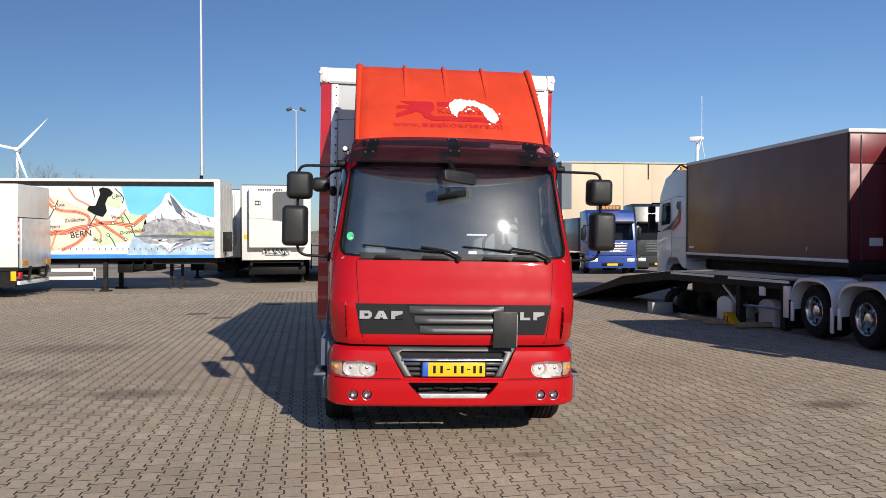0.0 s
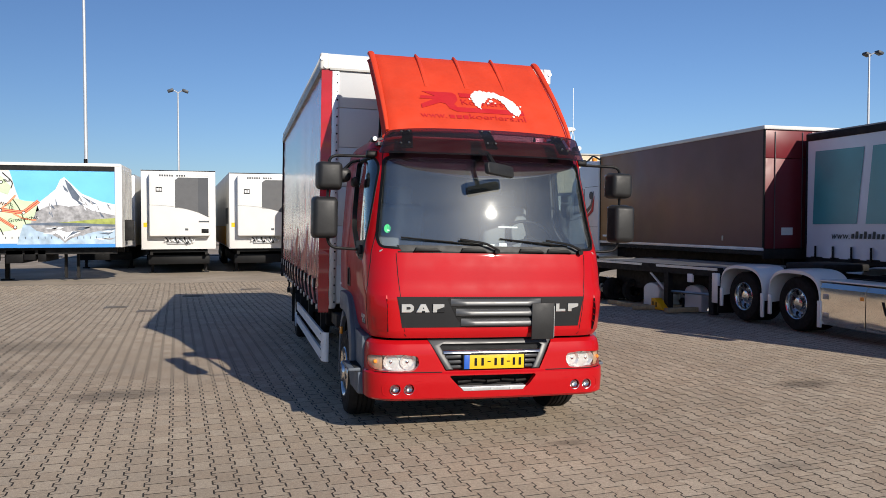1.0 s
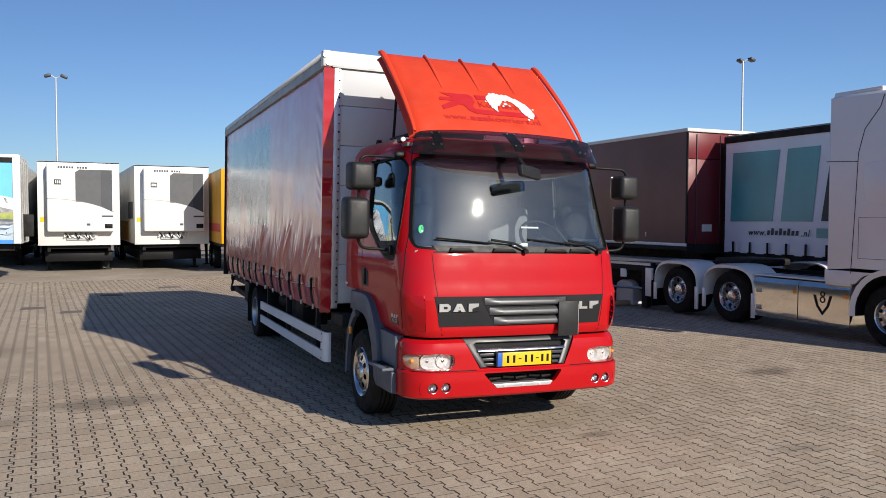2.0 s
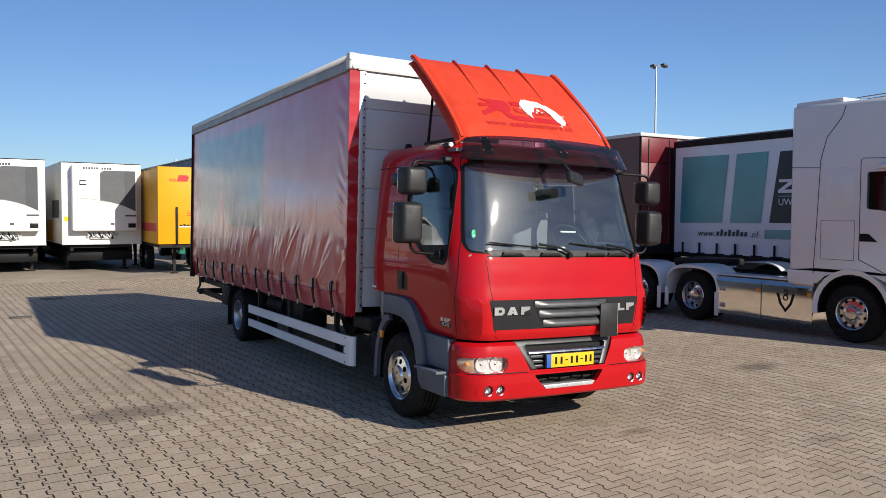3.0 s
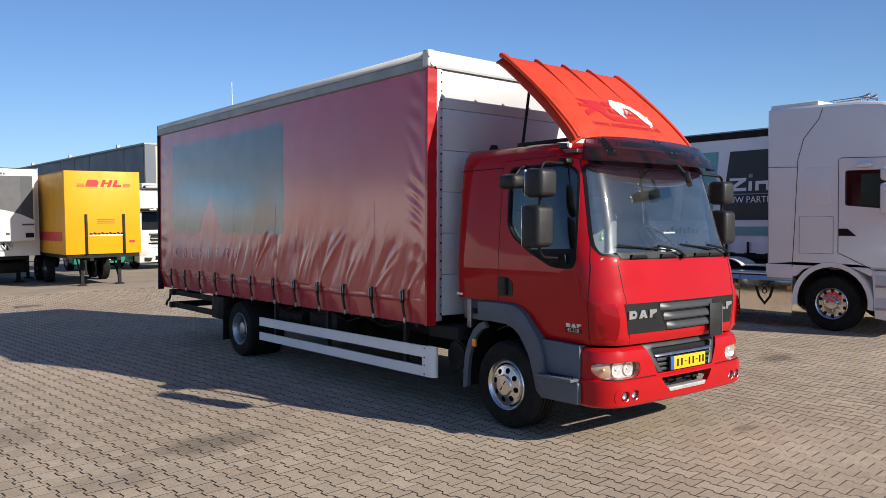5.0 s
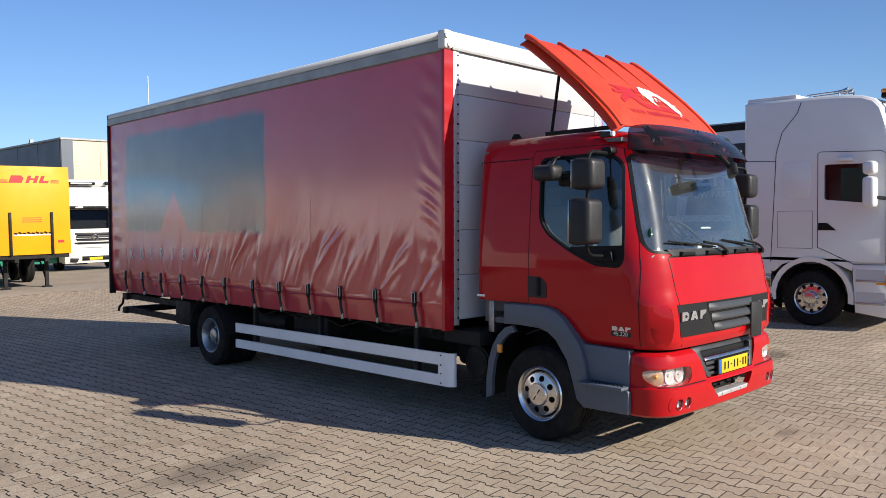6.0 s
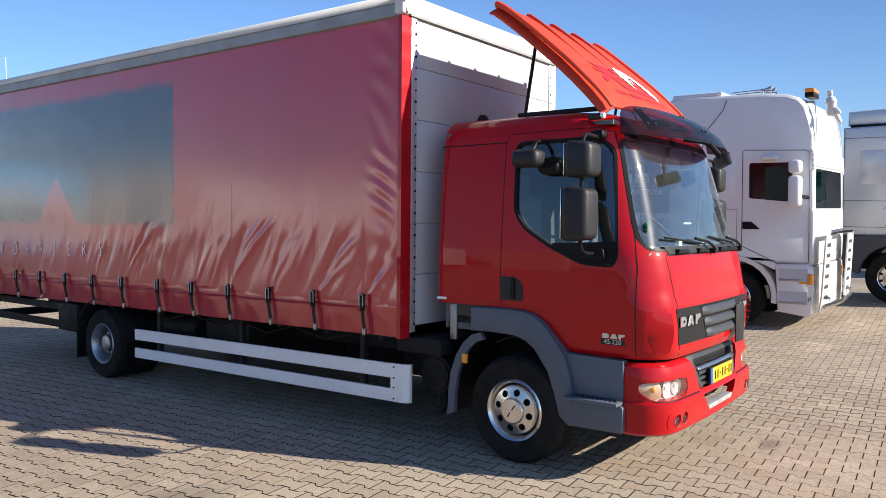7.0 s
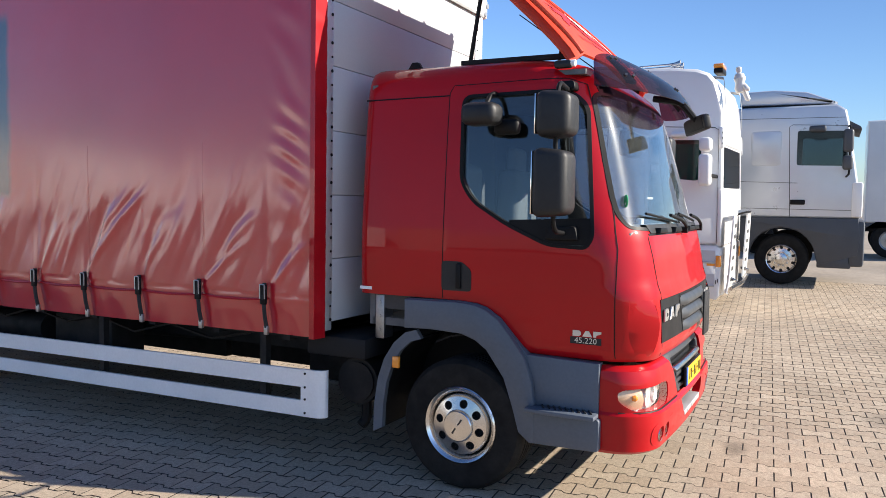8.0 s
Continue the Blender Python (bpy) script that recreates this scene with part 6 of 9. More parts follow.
def simple_truck(name, label, m, main, lower, box_mat=None, box_len=7.0, box_h=3.9, roof=3.3, group="parked lorries", grille_mat=None, stripe=None, lamps=True):
    """A forward-control lorry or tractor, seen from some distance."""
    t = thing(name, label, "lorry", m, group)
    h = 1.22
    prof = [(2.1, 1.0), (2.1, roof), (0.75, roof + 0.05), (0.42, roof - 0.12), (0.16, 2.55), (0.04, 1.75), (0.0, 1.2), (0.03, 0.95)]
    side = rounded([(0.35, 1.85), (1.10, 1.85), (1.10, 2.50), (0.50, 2.50)], 0.06)
    scr = (1.08, 1.72, 2.52)
    part("cab", cut_cab(prof, h, side, scr), main, t, smooth=0.5)
    screen_pane(prof, scr, t)
    for s in (-1, 1):
        pane_at(side, s * (h - 0.02), t)
        bm = fresh()
        box(bm, s * 1.42 - 0.10, s * 1.42 + 0.10, 0.12, 0.26, 1.70, 2.35, 0.04)
        part("mirror", bm, BLACK, t)
        bm = fresh()
        tube(bm, bent([(s * 1.15, 0.3, 2.45), (s * 1.42, 0.2, 2.45), (s * 1.42, 0.2, 1.65), (s * 1.2, 0.3, 1.6)], 0.08), 0.02, 6)
        part("mirror_arm", bm, BLACK, t)
        slab("headlight", t, LAMP_WHITE, s * 0.72, s * 1.12, -0.045, 0.05, 0.62, 0.80, 0.02)
        slab("indicator", t, AMBER, s * 1.125, s * 1.20, -0.035, 0.05, 0.64, 0.78, 0.01)
        bm = fresh()
        prism(bm, [(2.1, 1.0), (2.1, 0.80), (1.99, 0.86), (1.78, 1.02), (1.42, 1.10), (1.06, 1.02), (0.86, 0.84), (0.80, 0.35), (0.06, 0.35), (0.04, 1.0)], "x", s * 1.0, s * 1.21, 0.02)
        part("side_skirt", bm, lower, t)
        lorry_wheel(t, s * 1.14, 1.42, 0.50, s, 0.50, "steel")
        lorry_wheel(t, s * 1.18, 5.0, 0.50, s, 0.50, "steel", True)
    bm = fresh()
    prism(bm, [(0.35, 0.30), (0.0, 0.32), (-0.05, 0.50), (-0.03, 0.92), (0.35, 0.98)], "x", -1.22, 1.22, 0.04)
    part("bumper", bm, lower, t)
    slab("bumper_intake", t, BLACK, -0.55, 0.55, -0.06, 0.0, 0.42, 0.60, 0.02)
    slab("number_plate", t, YELLOW_PLATE, -0.26, 0.26, -0.068, -0.06, 0.44, 0.55)
    for k in range(4):
        slab("grille_bar", t, grille_mat or BLACK, -0.78 + 0.03 * k, 0.78 - 0.03 * k, edge_y(prof, 1.53 - 0.13 * k) - 0.02, 0.1, 1.48 - 0.13 * k, 1.57 - 0.13 * k, 0.01)
    slab("roof_visor", t, BLACK, -1.1, 1.1, -0.06, 0.25, 2.54, 2.66, 0.03)
    for x in (-0.55, 0.0):
        bm = fresh()
        tube(bm, [(x, edge_y(prof, 1.74) - 0.02, 1.74), (x + 0.45, edge_y(prof, 1.80) - 0.01, 1.80)], 0.012, 5)
        part("wiper", bm, BLACK, t)
    for s in (-1, 1):
        slab("chassis_rail", t, CHASSIS, s * 0.36, s * 0.44, 0.6, 6.6, 0.72, 0.98)
    slab("cab_trim", t, CHASSIS, -1.1, 1.1, 0.80, 1.95, 1.15, roof - 0.35)
    slab("dash_trim", t, CHASSIS, -1.1, 1.1, 0.28, 0.80, 1.15, 1.70)
    if box_mat:
        slab("box_body", t, box_mat, -1.25, 1.25, 2.3, 2.3 + box_len, 1.1, box_h, 0.03)
    return t


# white three-axle tractor beside the ramp
tractor = thing("tractor_unit", "white three-axle tractor unit with polished side tanks and bull bar", "tractor unit", Matrix.Translation((8.35, 0.38, -0.035)), "parked lorries")
H = 1.25
prof = [(2.72, 1.06), (2.72, 3.79), (2.62, 3.83), (2.0, 3.81), (1.2, 3.78), (0.82, 3.74), (0.64, 3.67), (0.53, 3.54), (0.47, 3.36), (0.30, 3.10), (0.19, 2.86), (0.14, 2.55), (0.05, 1.94), (0.02, 1.5), (0.04, 1.04)]
side = rounded([(0.78, 2.04), (1.37, 2.10), (1.37, 2.67), (0.74, 2.66), (0.66, 2.10)], 0.04)
scr = (1.10, 1.93, 2.56)
part("cab", cut_cab(prof, H, side, scr, 0.10), PEARL, tractor, "glossy white sleeper cab", smooth=0.5)
screen_pane(prof, scr, tractor)
for s in (-1, 1):
    pane_at(side, s * (H - 0.02), tractor)
    slab("cab_curtain", tractor, GREEN_CLOTH, s * (H - 0.040), s * (H - 0.050), 0.62, 1.13, 2.02, 2.60)
    xo = s * (H + 0.001)
    line = lambda pts, r=0.006, nm="panel_seam": band([(xo, y, z) for y, z in pts], r, SEAM, nm, tractor)
    line([(1.47, 1.32), (1.47, 2.86), (1.42, 2.88), (0.52, 2.84), (0.46, 2.80), (0.43, 1.98), (0.40, 1.08), (0.92, 1.06), (1.25, 1.22), (1.47, 1.32)])
    line([(1.74, 3.72), (1.80, 3.55), (2.05, 3.25), (2.15, 2.9), (2.20, 1.8), (2.24, 1.06)])
    line([(2.16, 2.77), (2.72, 2.80)])
    line([(1.55, 1.30), (1.55, 1.92), (2.12, 1.92), (2.12, 1.30), (1.55, 1.30)], 0.004)
    bm = fresh()
    prism(bm, rounded([(1.58, 2.10), (2.02, 2.16), (2.06, 2.75), (1.58, 2.75)], 0.12), "x", s * (H - 0.01), s * (H + 0.008), 0.006)
    part("side_bulge", bm, PEARL, tractor)
    bm = fresh()
    prism(bm, [(1.46, 1.72), (1.32, 1.72), (1.18, 1.60), (1.46, 1.60)], "x", s * (H - 0.002), s * (H + 0.01), 0.004)
    part("door_handle", bm, BLACK, tractor, "black door grip")
    bm = fresh()
    prism(bm, rounded([(0.46, 2.86), (0.10, 2.84), (0.02, 2.53), (0.45, 2.53)], 0.06), "x", s * (H - 0.04), s * (H + 0.03), 0.02)
    corner = part("visor_end", bm, PEARL, tractor)
    for z in (2.60, 2.68, 2.76):
        slab("vent_slot", corner, BLACK, s * (H + 0.028), s * (H + 0.033), 0.10, 0.17, z - 0.012, z + 0.012)
    bm = fresh()
    prism(bm, rounded([(0.41, 1.96), (0.03, 1.92), (-0.01, 1.5), (0.02, 1.08), (0.38, 1.08)], 0.09), "x", s * (H - 0.16), s * (H + 0.014), 0.05, 4)
    part("corner_fairing", bm, PEARL, tractor, smooth=0.9)
    slab("fairing_gap", tractor, BLACK, s * (H + 0.0), s * (H + 0.006), 0.385, 0.415, 1.08, 1.55)
    # mirrors
    for z0, z1 in ((1.96, 2.44), (2.47, 2.68)):
        bm = fresh()
        box(bm, s * 1.50 - 0.12, s * 1.50 + 0.12, 0.52, 0.70, z0, z1, 0.055, 3)
        part("mirror", bm, PEARL, tractor, "white mirror housing", smooth=0.8)
    band(bent([(s * 1.2, 0.42, 2.10), (s * 1.5, 0.55, 2.12)], 0.05), 0.03, BLACK, "mirror_arm", tractor)
    bm = fresh()
    box(bm, s * 1.30 - 0.08, s * 1.30 + 0.08, 0.92, 1.16, 2.70, 2.78, 0.035, 3)
    part("kerb_mirror", bm, PEARL, tractor, smooth=0.8)
    # bumper and steps
    bm = fresh()
    prism(bm, [(0.95, 1.05), (0.90, 0.28), (0.30, 0.22), (0.02, 0.28), (-0.04, 0.60), (0.0, 1.0), (0.40, 1.06)], "x", s * 0.95, s * (H + 0.005), 0.04)
    part("bumper_side", bm, PEARL, tractor)
    for z in (0.42, 0.78):
        slab("step", tractor, STEEL, s * (H - 0.05), s * (H + 0.02), 0.46, 0.88, z, z + 0.035, 0.006)
        slab("step_recess", tractor, PANEL, s * (H + 0.002), s * (H + 0.008), 0.46, 0.88, z + 0.04, z + 0.20)
    slab("side_marker", tractor, AMBER, s * (H + 0.0), s * (H + 0.014), 0.46, 0.58, 0.745, 0.805, 0.004)
    bm = fresh()
    prism(bm, rounded([(0.40, 0.92), (0.02, 0.90), (0.0, 0.73), (0.40, 0.72)], 0.03), "x", s * (H - 0.30), s * (H + 0.018), 0.012)
    hl = part("headlight", bm, LAMP_WHITE, tractor, "clear headlight")
    slab("indicator", hl, AMBER, s * (H - 0.16), s * (H + 0.022), -0.06, 0.395, 0.735, 0.905, 0.006)
    for y, z in ((0.34, 0.50), (0.16, 0.52)):
        bm = fresh()
        cyl(bm, (s * (H + 0.0), y, z), (s * (H + 0.012), y, z), 0.035, 14)
        part("bumper_hole", bm, SEAM, tractor)
    # front wheel arch
    bm = fresh()
    arc = [(1.57 + 0.66 * math.cos(t), 0.50 + 0.66 * math.sin(t)) for t in (math.radians(-8 + 14 * k) for k in range(15))]
    arc2 = [(1.57 + 0.58 * math.cos(t), 0.50 + 0.58 * math.sin(t)) for t in (math.radians(-8 + 14 * k) for k in range(15))]
    skin(bm, [[(s * (H + 0.03), a, b), (s * (H - 0.35), a, b), (s * (H - 0.35), c, d), (s * (H + 0.01), c, d)] for (a, b), (c, d) in zip(arc, arc2)])
    part("wheel_arch", bm, PEARL, tractor, smooth=0.8)
    bm = fresh()
    skin(bm, [[(s * (H + 0.0), c, d), (s * (H - 0.35), c, d), (s * (H - 0.35), c * 0.97 + 1.57 * 0.03, d * 0.97 + 0.015), (s * (H + 0.0), c * 0.97 + 1.57 * 0.03, d * 0.97 + 0.015)] for c, d in arc2])
    part("arch_lining", bm, BLACK, tractor)
    bm = fresh()
    prism(bm, [(2.72, 1.10), (2.72, 0.92), (2.18, 0.90), (2.05, 1.02), (1.57, 1.20), (1.10, 1.02), (0.95, 0.95), (0.92, 1.10)], "x", s * (H - 0.05), s * (H - 0.003), 0.008)
    part("lower_panel", bm, PEARL, tractor)
    slab("rear_fairing", tractor, PEARL, s * (H - 0.06), s * H, 2.24, 2.70, 0.86, 1.10, 0.01)
    # polished side tanks
    for y0, y1 in ((2.24, 3.22), (3.235, 4.20)):
        bm = fresh()
        prism(bm, [(s * (H - 0.02), 0.20), (s * (H + 0.0), 0.26), (s * (H + 0.0), 0.80), (s * (H - 0.05), 0.875), (s * (H - 0.50), 0.90), (s * (H - 0.50), 0.20)], "y", y0, y1, 0.006)
        tank = part("side_tank", bm, MIRROR_STEEL, tractor, "mirror-polished stainless side tank", smooth=0.2)
        slab("amber_marker", tank, AMBER, s * (H + 0.0), s * (H + 0.01), y0 + 0.03, y0 + 0.09, 0.66, 0.72)
        if y0 > 3:
            for z in (0.36, 0.66):
                slab("latch", tank, STEEL, s * (H + 0.0), s * (H + 0.012), y1 - 0.20, y1 - 0.08, z - 0.04, z + 0.04, 0.004)
        else:
            bm = fresh()
            prism(bm, [(y0 + 0.68, 0.68), (y0 + 0.62, 0.50), (y0 + 0.50, 0.36), (y0 + 0.38, 0.50), (y0 + 0.32, 0.68), (y0 + 0.37, 0.68), (y0 + 0.42, 0.52), (y0 + 0.50, 0.42), (y0 + 0.58, 0.52), (y0 + 0.63, 0.68)], "x", s * (H + 0.0), s * (H + 0.004))
            lathe(bm, [(0.045, 0.0), (0.045, 0.006), (0.028, 0.006), (0.028, 0.0)], (s * (H + 0.0), y0 + 0.50, 0.70), (s, 0, 0), 16)
            lathe(bm, [(0.052, 0.0), (0.052, 0.006), (0.032, 0.006), (0.032, 0.0)], (s * (H + 0.0), y0 + 0.50, 0.61), (s, 0, 0), 16)
            part("tank_emblem", bm, CHASSIS, tank, "dark etched shield emblem")
    slab("tank_deck", tractor, PEARL, s * (H - 0.55), s * (H - 0.03), 2.25, 4.25, 0.90, 0.925, 0.01)
    for yw in (4.82, 6.27):
        bm = fresh()
        pts = [(yw + math.copysign(0.63 * abs(math.cos(t)) ** 0.66, math.cos(t)), 0.50 + math.copysign(0.49 * abs(math.sin(t)) ** 0.66, math.sin(t))) for t in (math.radians(-3 + 186 * k / 28) for k in range(29))]
        skin(bm, [[(s * (H + 0.02), a, b), (s * (H + 0.02), a + (a - yw) * 0.0, b + 0.055), (s * (H - 0.06), a, b + 0.075), (s * (H - 0.60), a, b + 0.075), (s * (H - 0.60), a, b + 0.05)] for a, b in pts])
        part("wheel_fender", bm, PEARL, tractor, "white rounded wheel fender", smooth=0.8)
        slab("fender_skirt", tractor, PEARL, s * (H - 0.02), s * (H + 0.02), yw - 0.66, yw - 0.58, 0.14, 0.58, 0.01)
        slab("fender_skirt", tractor, PEARL, s * (H - 0.02), s * (H + 0.02), yw + 0.58, yw + 0.66, 0.22, 0.58, 0.01)
        lorry_wheel(tractor, s * 1.17, yw, 0.465, s, 0.466, "alloy", True)
    slab("mud_flap", tractor, BLACK, s * 0.65, s * 1.24, 7.02, 7.04, 0.06, 0.60)
    slab("tail_bracket", tractor, PEARL, s * (H - 0.08), s * (H - 0.02), 7.06, 7.26, 0.25, 0.85, 0.01)
    lorry_wheel(tractor, s * 1.16, 1.60, 0.465, s, 0.466, "alloy")
    slab("chassis_rail", tractor, CHASSIS, s * 0.38, s * 0.46, 0.5, 7.3, 0.62, 0.92)
    bm = fresh()
    tube(bm, bent([(s * 1.02, 0.60, 3.62), (s * 1.06, 0.34, 3.58), (s * 1.10, 0.14, 3.30), (s * 1.12, 0.10, 2.98)], 0.1), 0.022, 8)
    part("lamp_bar", bm, RAIL, tractor)
slab("bumper_front", tractor, PEARL, -1.0, 1.0, -0.05, 0.35, 0.26, 1.02, 0.05)
slab("front_grille", tractor, BLACK, -0.85, 0.85, 0.05, 0.12, 1.06, 1.86, 0.03)
for k in range(5):
    slab("grille_bar", tractor, PEARL, -0.80, 0.80, 0.02, 0.07, 1.10 + 0.15 * k, 1.16 + 0.15 * k, 0.01)
bm = fresh()
prism(bm, rounded([(0.20, 2.86), (0.04, 2.82), (0.02, 2.62), (0.14, 2.58)], 0.04), "x", -1.20, 1.20, 0.02)
part("sun_visor", bm, PEARL, tractor)
# bull bar in front of the bumper
for s in (-1, 1):
    bm = fresh()
    pts = bent([(s * 1.16, -0.04, 0.33), (s * 1.18, -0.10, 0.55), (s * 1.18, -0.14, 1.05), (s * 1.16, -0.17, 1.48), (s * 0.98, -0.20, 1.56)], 0.10)
    tube(bm, pts, 0.035, 10)
    bar = part("bull_bar", bm, PEARL, tractor, "white perforated bull bar")
    bm = fresh()
    prism(bm, rounded([(-0.06, 0.40), (-0.10, 0.40), (-0.185, 1.50), (-0.14, 1.52)], 0.01), "x", s * 0.74, s * 1.17, 0.008)
    plate = part("bull_bar_plate", bm, PEARL, bar)
    for k in range(6):
        z = 0.50 + 0.165 * k
        y = -0.082 - 0.077 * (z - 0.40)
        slab("plate_slot", plate, SEAM, s * 0.82, s * 1.10, y - 0.028, y + 0.03, z, z + 0.06, 0.008)
    band([(s * 0.95, -0.22, 0.50), (s * 0.90, 0.0, 0.55)], 0.03, CHROME, "bar_stay", tractor)
band(bent([(-1.16, -0.15, 0.40), (0, -0.23, 0.38), (1.16, -0.15, 0.40)], 0.3), 0.04, CHROME, "bull_bar_tube", tractor)
band(bent([(-1.0, -0.20, 1.55), (0, -0.26, 1.57), (1.0, -0.20, 1.55)], 0.3), 0.04, CHROME, "bull_bar_tube", tractor)
for x in (-0.85,):
    bm = fresh()
    box(bm, x - 0.20, x + 0.20, 0.46, 0.60, 3.68, 3.76, 0.02)
    part("beacon_base", bm, BLACK, tractor)
    bm = fresh()
    box(bm, x - 0.19, x + 0.19, 0.45, 0.61, 3.755, 3.83, 0.03, 3)
    part("beacon", bm, AMBER, tractor, "amber beacon")
for x in (-0.95, -0.70):
    bm = fresh()
    lathe(bm, [(0.012, 0.0), (0.014, 0.45), (0.03, 0.58), (0.06, 0.64), (0.055, 0.64), (0.0101, 0.5)], (x, 1.75, 3.86), (0, -1, 0.02), 14)
    cyl(bm, (x, 1.70, 3.76), (x, 1.70, 3.86), 0.012, 6)
    cyl(bm, (x, 1.25, 3.74), (x, 1.25, 3.85), 0.012, 6)
    part("air_horn", bm, CHROME, tractor, "chrome air horn")
slab("roof_spoiler", tractor, PEARL, -1.15, 1.15, 1.85, 2.70, 3.80, 3.88, 0.03)
band([(-1.02, 0.70, 3.66), (-1.18, 0.62, 3.30)], 0.008, BLACK, "aerial", tractor)
slab("fifth_wheel", tractor, CHASSIS, -0.5, 0.5, 5.0, 6.0, 0.98, 1.12, 0.04)
slab("cab_floor", tractor, TRIM_DARK, -1.15, 1.15, 0.3, 2.6, 1.10, 1.14)
slab("bunk_wall", tractor, TRIM_DARK, -1.15, 1.15, 1.6, 1.64, 1.1, 3.6)
for x in (-0.6, 0.6):
    slab("seat", tractor, CLOTH, x - 0.25, x + 0.25, 1.25, 1.45, 1.5, 2.5, 0.06)
# its nose is blunt: all that stands in front of the doors lies close to the front wheels
for ob in tractor.children_recursive:
    stands_off = ob.name.startswith(("bull_bar", "plate_slot", "bar_stay"))
    for v in ob.data.vertices:
        if stands_off:
            v.co.y = 0.20 + (v.co.y + 0.20) * 0.6
        elif v.co.y < 0.46:
            v.co.y = 0.46 + (v.co.y - 0.46) * 0.16
# plain white figure on the roof edge, a statue in one mesh
bm = fresh()
lathe(bm, [(0.002, 0.0), (0.09, 0.02), (0.11, 0.10), (0.085, 0.20), (0.11, 0.28), (0.08, 0.36), (0.035, 0.39), (0.055, 0.43), (0.05, 0.49), (0.002, 0.51)], (-0.98, 0.20, 3.42), (0.0, 0.12, 1.0), 14)
lathe(bm, [(0.002, 0.0), (0.045, 0.03), (0.045, 0.15), (0.002, 0.19)], (-1.03, 0.16, 3.58), (-0.2, -0.4, -0.5), 10)
lathe(bm, [(0.002, 0.0), (0.055, 0.03), (0.045, 0.22), (0.002, 0.26)], (-0.99, 0.16, 3.50), (0.1, -0.4, -0.9), 10)
tagged(part("roof_statue", bm, WHITE_DIRTY, None), "plain white figure statue fixed to a cab roof edge", "statue").matrix_basis = Matrix.Translation((8.35 - 0.98, 0.58, 3.33)) @ Matrix.Scale(0.8, 4) @ Matrix.Translation((0.98, -0.20, -3.42))

# silver tractor beyond it
silver = thing("silver_tractor_unit", "silver sleeper-cab tractor with dark grey skirts and wheel arch", "tractor unit", Matrix.Translation((12.95, -1.15, 0)), "parked lorries")
prof = [(2.30, 1.34), (2.30, 3.54), (0.45, 3.56), (0.28, 3.45), (0.22, 3.20), (0.12, 2.6), (0.02, 1.96), (-0.02, 1.34)]
side = rounded([(1.13, 3.06), (0.30, 3.04), (0.20, 2.36), (1.13, 2.38)], 0.05)
scr = (1.10, 1.98, 3.02)
part("cab", cut_cab(prof, 1.23, side, scr, 0.07), SILVER, silver, "silver cab shell", smooth=0.5)
screen_pane(prof, scr, silver)
for s in (-1, 1):
    pane_at(side, s * 1.21, silver)
    xo = s * 1.2315
    band([(xo, y, z) for y, z in ((1.22, 1.36), (1.28, 3.14), (1.22, 3.18), (0.25, 3.14))], 0.006, SEAM, "door_seam", silver)
    band([(xo, y, z) for y, z in ((1.10, 2.03), (2.28, 2.06))], 0.005, SEAM, "panel_seam", silver)
    band([(xo, y, z) for y, z in ((0.1, 1.50), (2.28, 1.52))], 0.005, SEAM, "panel_seam", silver)
    band([(xo, y, z) for y, z in ((0.3, 3.30), (2.28, 3.32))], 0.005, SEAM, "panel_seam", silver)
    bm = fresh()
    prism(bm, rounded([(1.42, 2.38), (1.98, 2.38), (1.98, 3.06), (1.42, 3.06)], 0.06), "x", s * 1.225, s * 1.24, 0.008)
    part("locker_panel", bm, SILVER, silver)
    slab("door_handle", silver, BLACK, s * 1.225, s * 1.245, 0.95, 1.22, 1.60, 1.70, 0.02)
    slab("seal_frame", silver, BLACK, s * 1.2, s * 1.205, 0.2, 1.15, 2.33, 2.37)
    bm = fresh()
    arc = [(1.35 + 0.62 * math.cos(t), 0.52 + 0.62 * math.sin(t)) for t in (math.radians(4 + 172 * k / 14) for k in range(15))]
    prism(bm, [(2.30, 1.34), (0.0, 1.34), (-0.05, 0.95), (0.0, 0.62)] + [(0.68, 0.42)] + arc[::-1] + [(2.30, 0.70)], "x", s * 0.95, s * 1.235, 0.02)
    part("side_skirt", bm, DARK_GREY, silver, "dark grey side skirt")
    slab("step_box", silver, DARK_GREY, s * 1.0, s * 1.22, 0.10, 0.70, 0.36, 0.62, 0.03)
    slab("corner_fairing", silver, PEARL, s * 1.06, s * 1.26, -0.06, 0.14, 1.36, 2.05, 0.05)
    slab("headlight", silver, LAMP_WHITE, s * 0.8, s * 1.2, -0.10, 0.06, 0.82, 1.00, 0.03)
    for z0, z1 in ((2.62, 3.05), (2.28, 2.55)):
        bm = fresh()
        box(bm, s * 1.48 - 0.11, s * 1.48 + 0.11, 0.14, 0.32, z0, z1, 0.05, 3)
        part("mirror", bm, DARK_GREY, silver, smooth=0.8)
    band(bent([(s * 1.15, 0.25, 3.12), (s * 1.48, 0.2, 3.12), (s * 1.48, 0.2, 2.2), (s * 1.2, 0.25, 2.15)], 0.06), 0.02, BLACK, "mirror_arm", silver)
    bm = fresh()
    box(bm, s * 1.34 - 0.08, s * 1.34 + 0.08, 0.62, 0.92, 3.02, 3.14, 0.04, 3)
    part("kerb_mirror", bm, DARK_GREY, silver, smooth=0.8)
    lorry_wheel(silver, s * 1.15, 1.35, 0.50, s, 0.51, "alloy")
    lorry_wheel(silver, s * 1.15, 4.9, 0.50, s, 0.51, "steel", True)
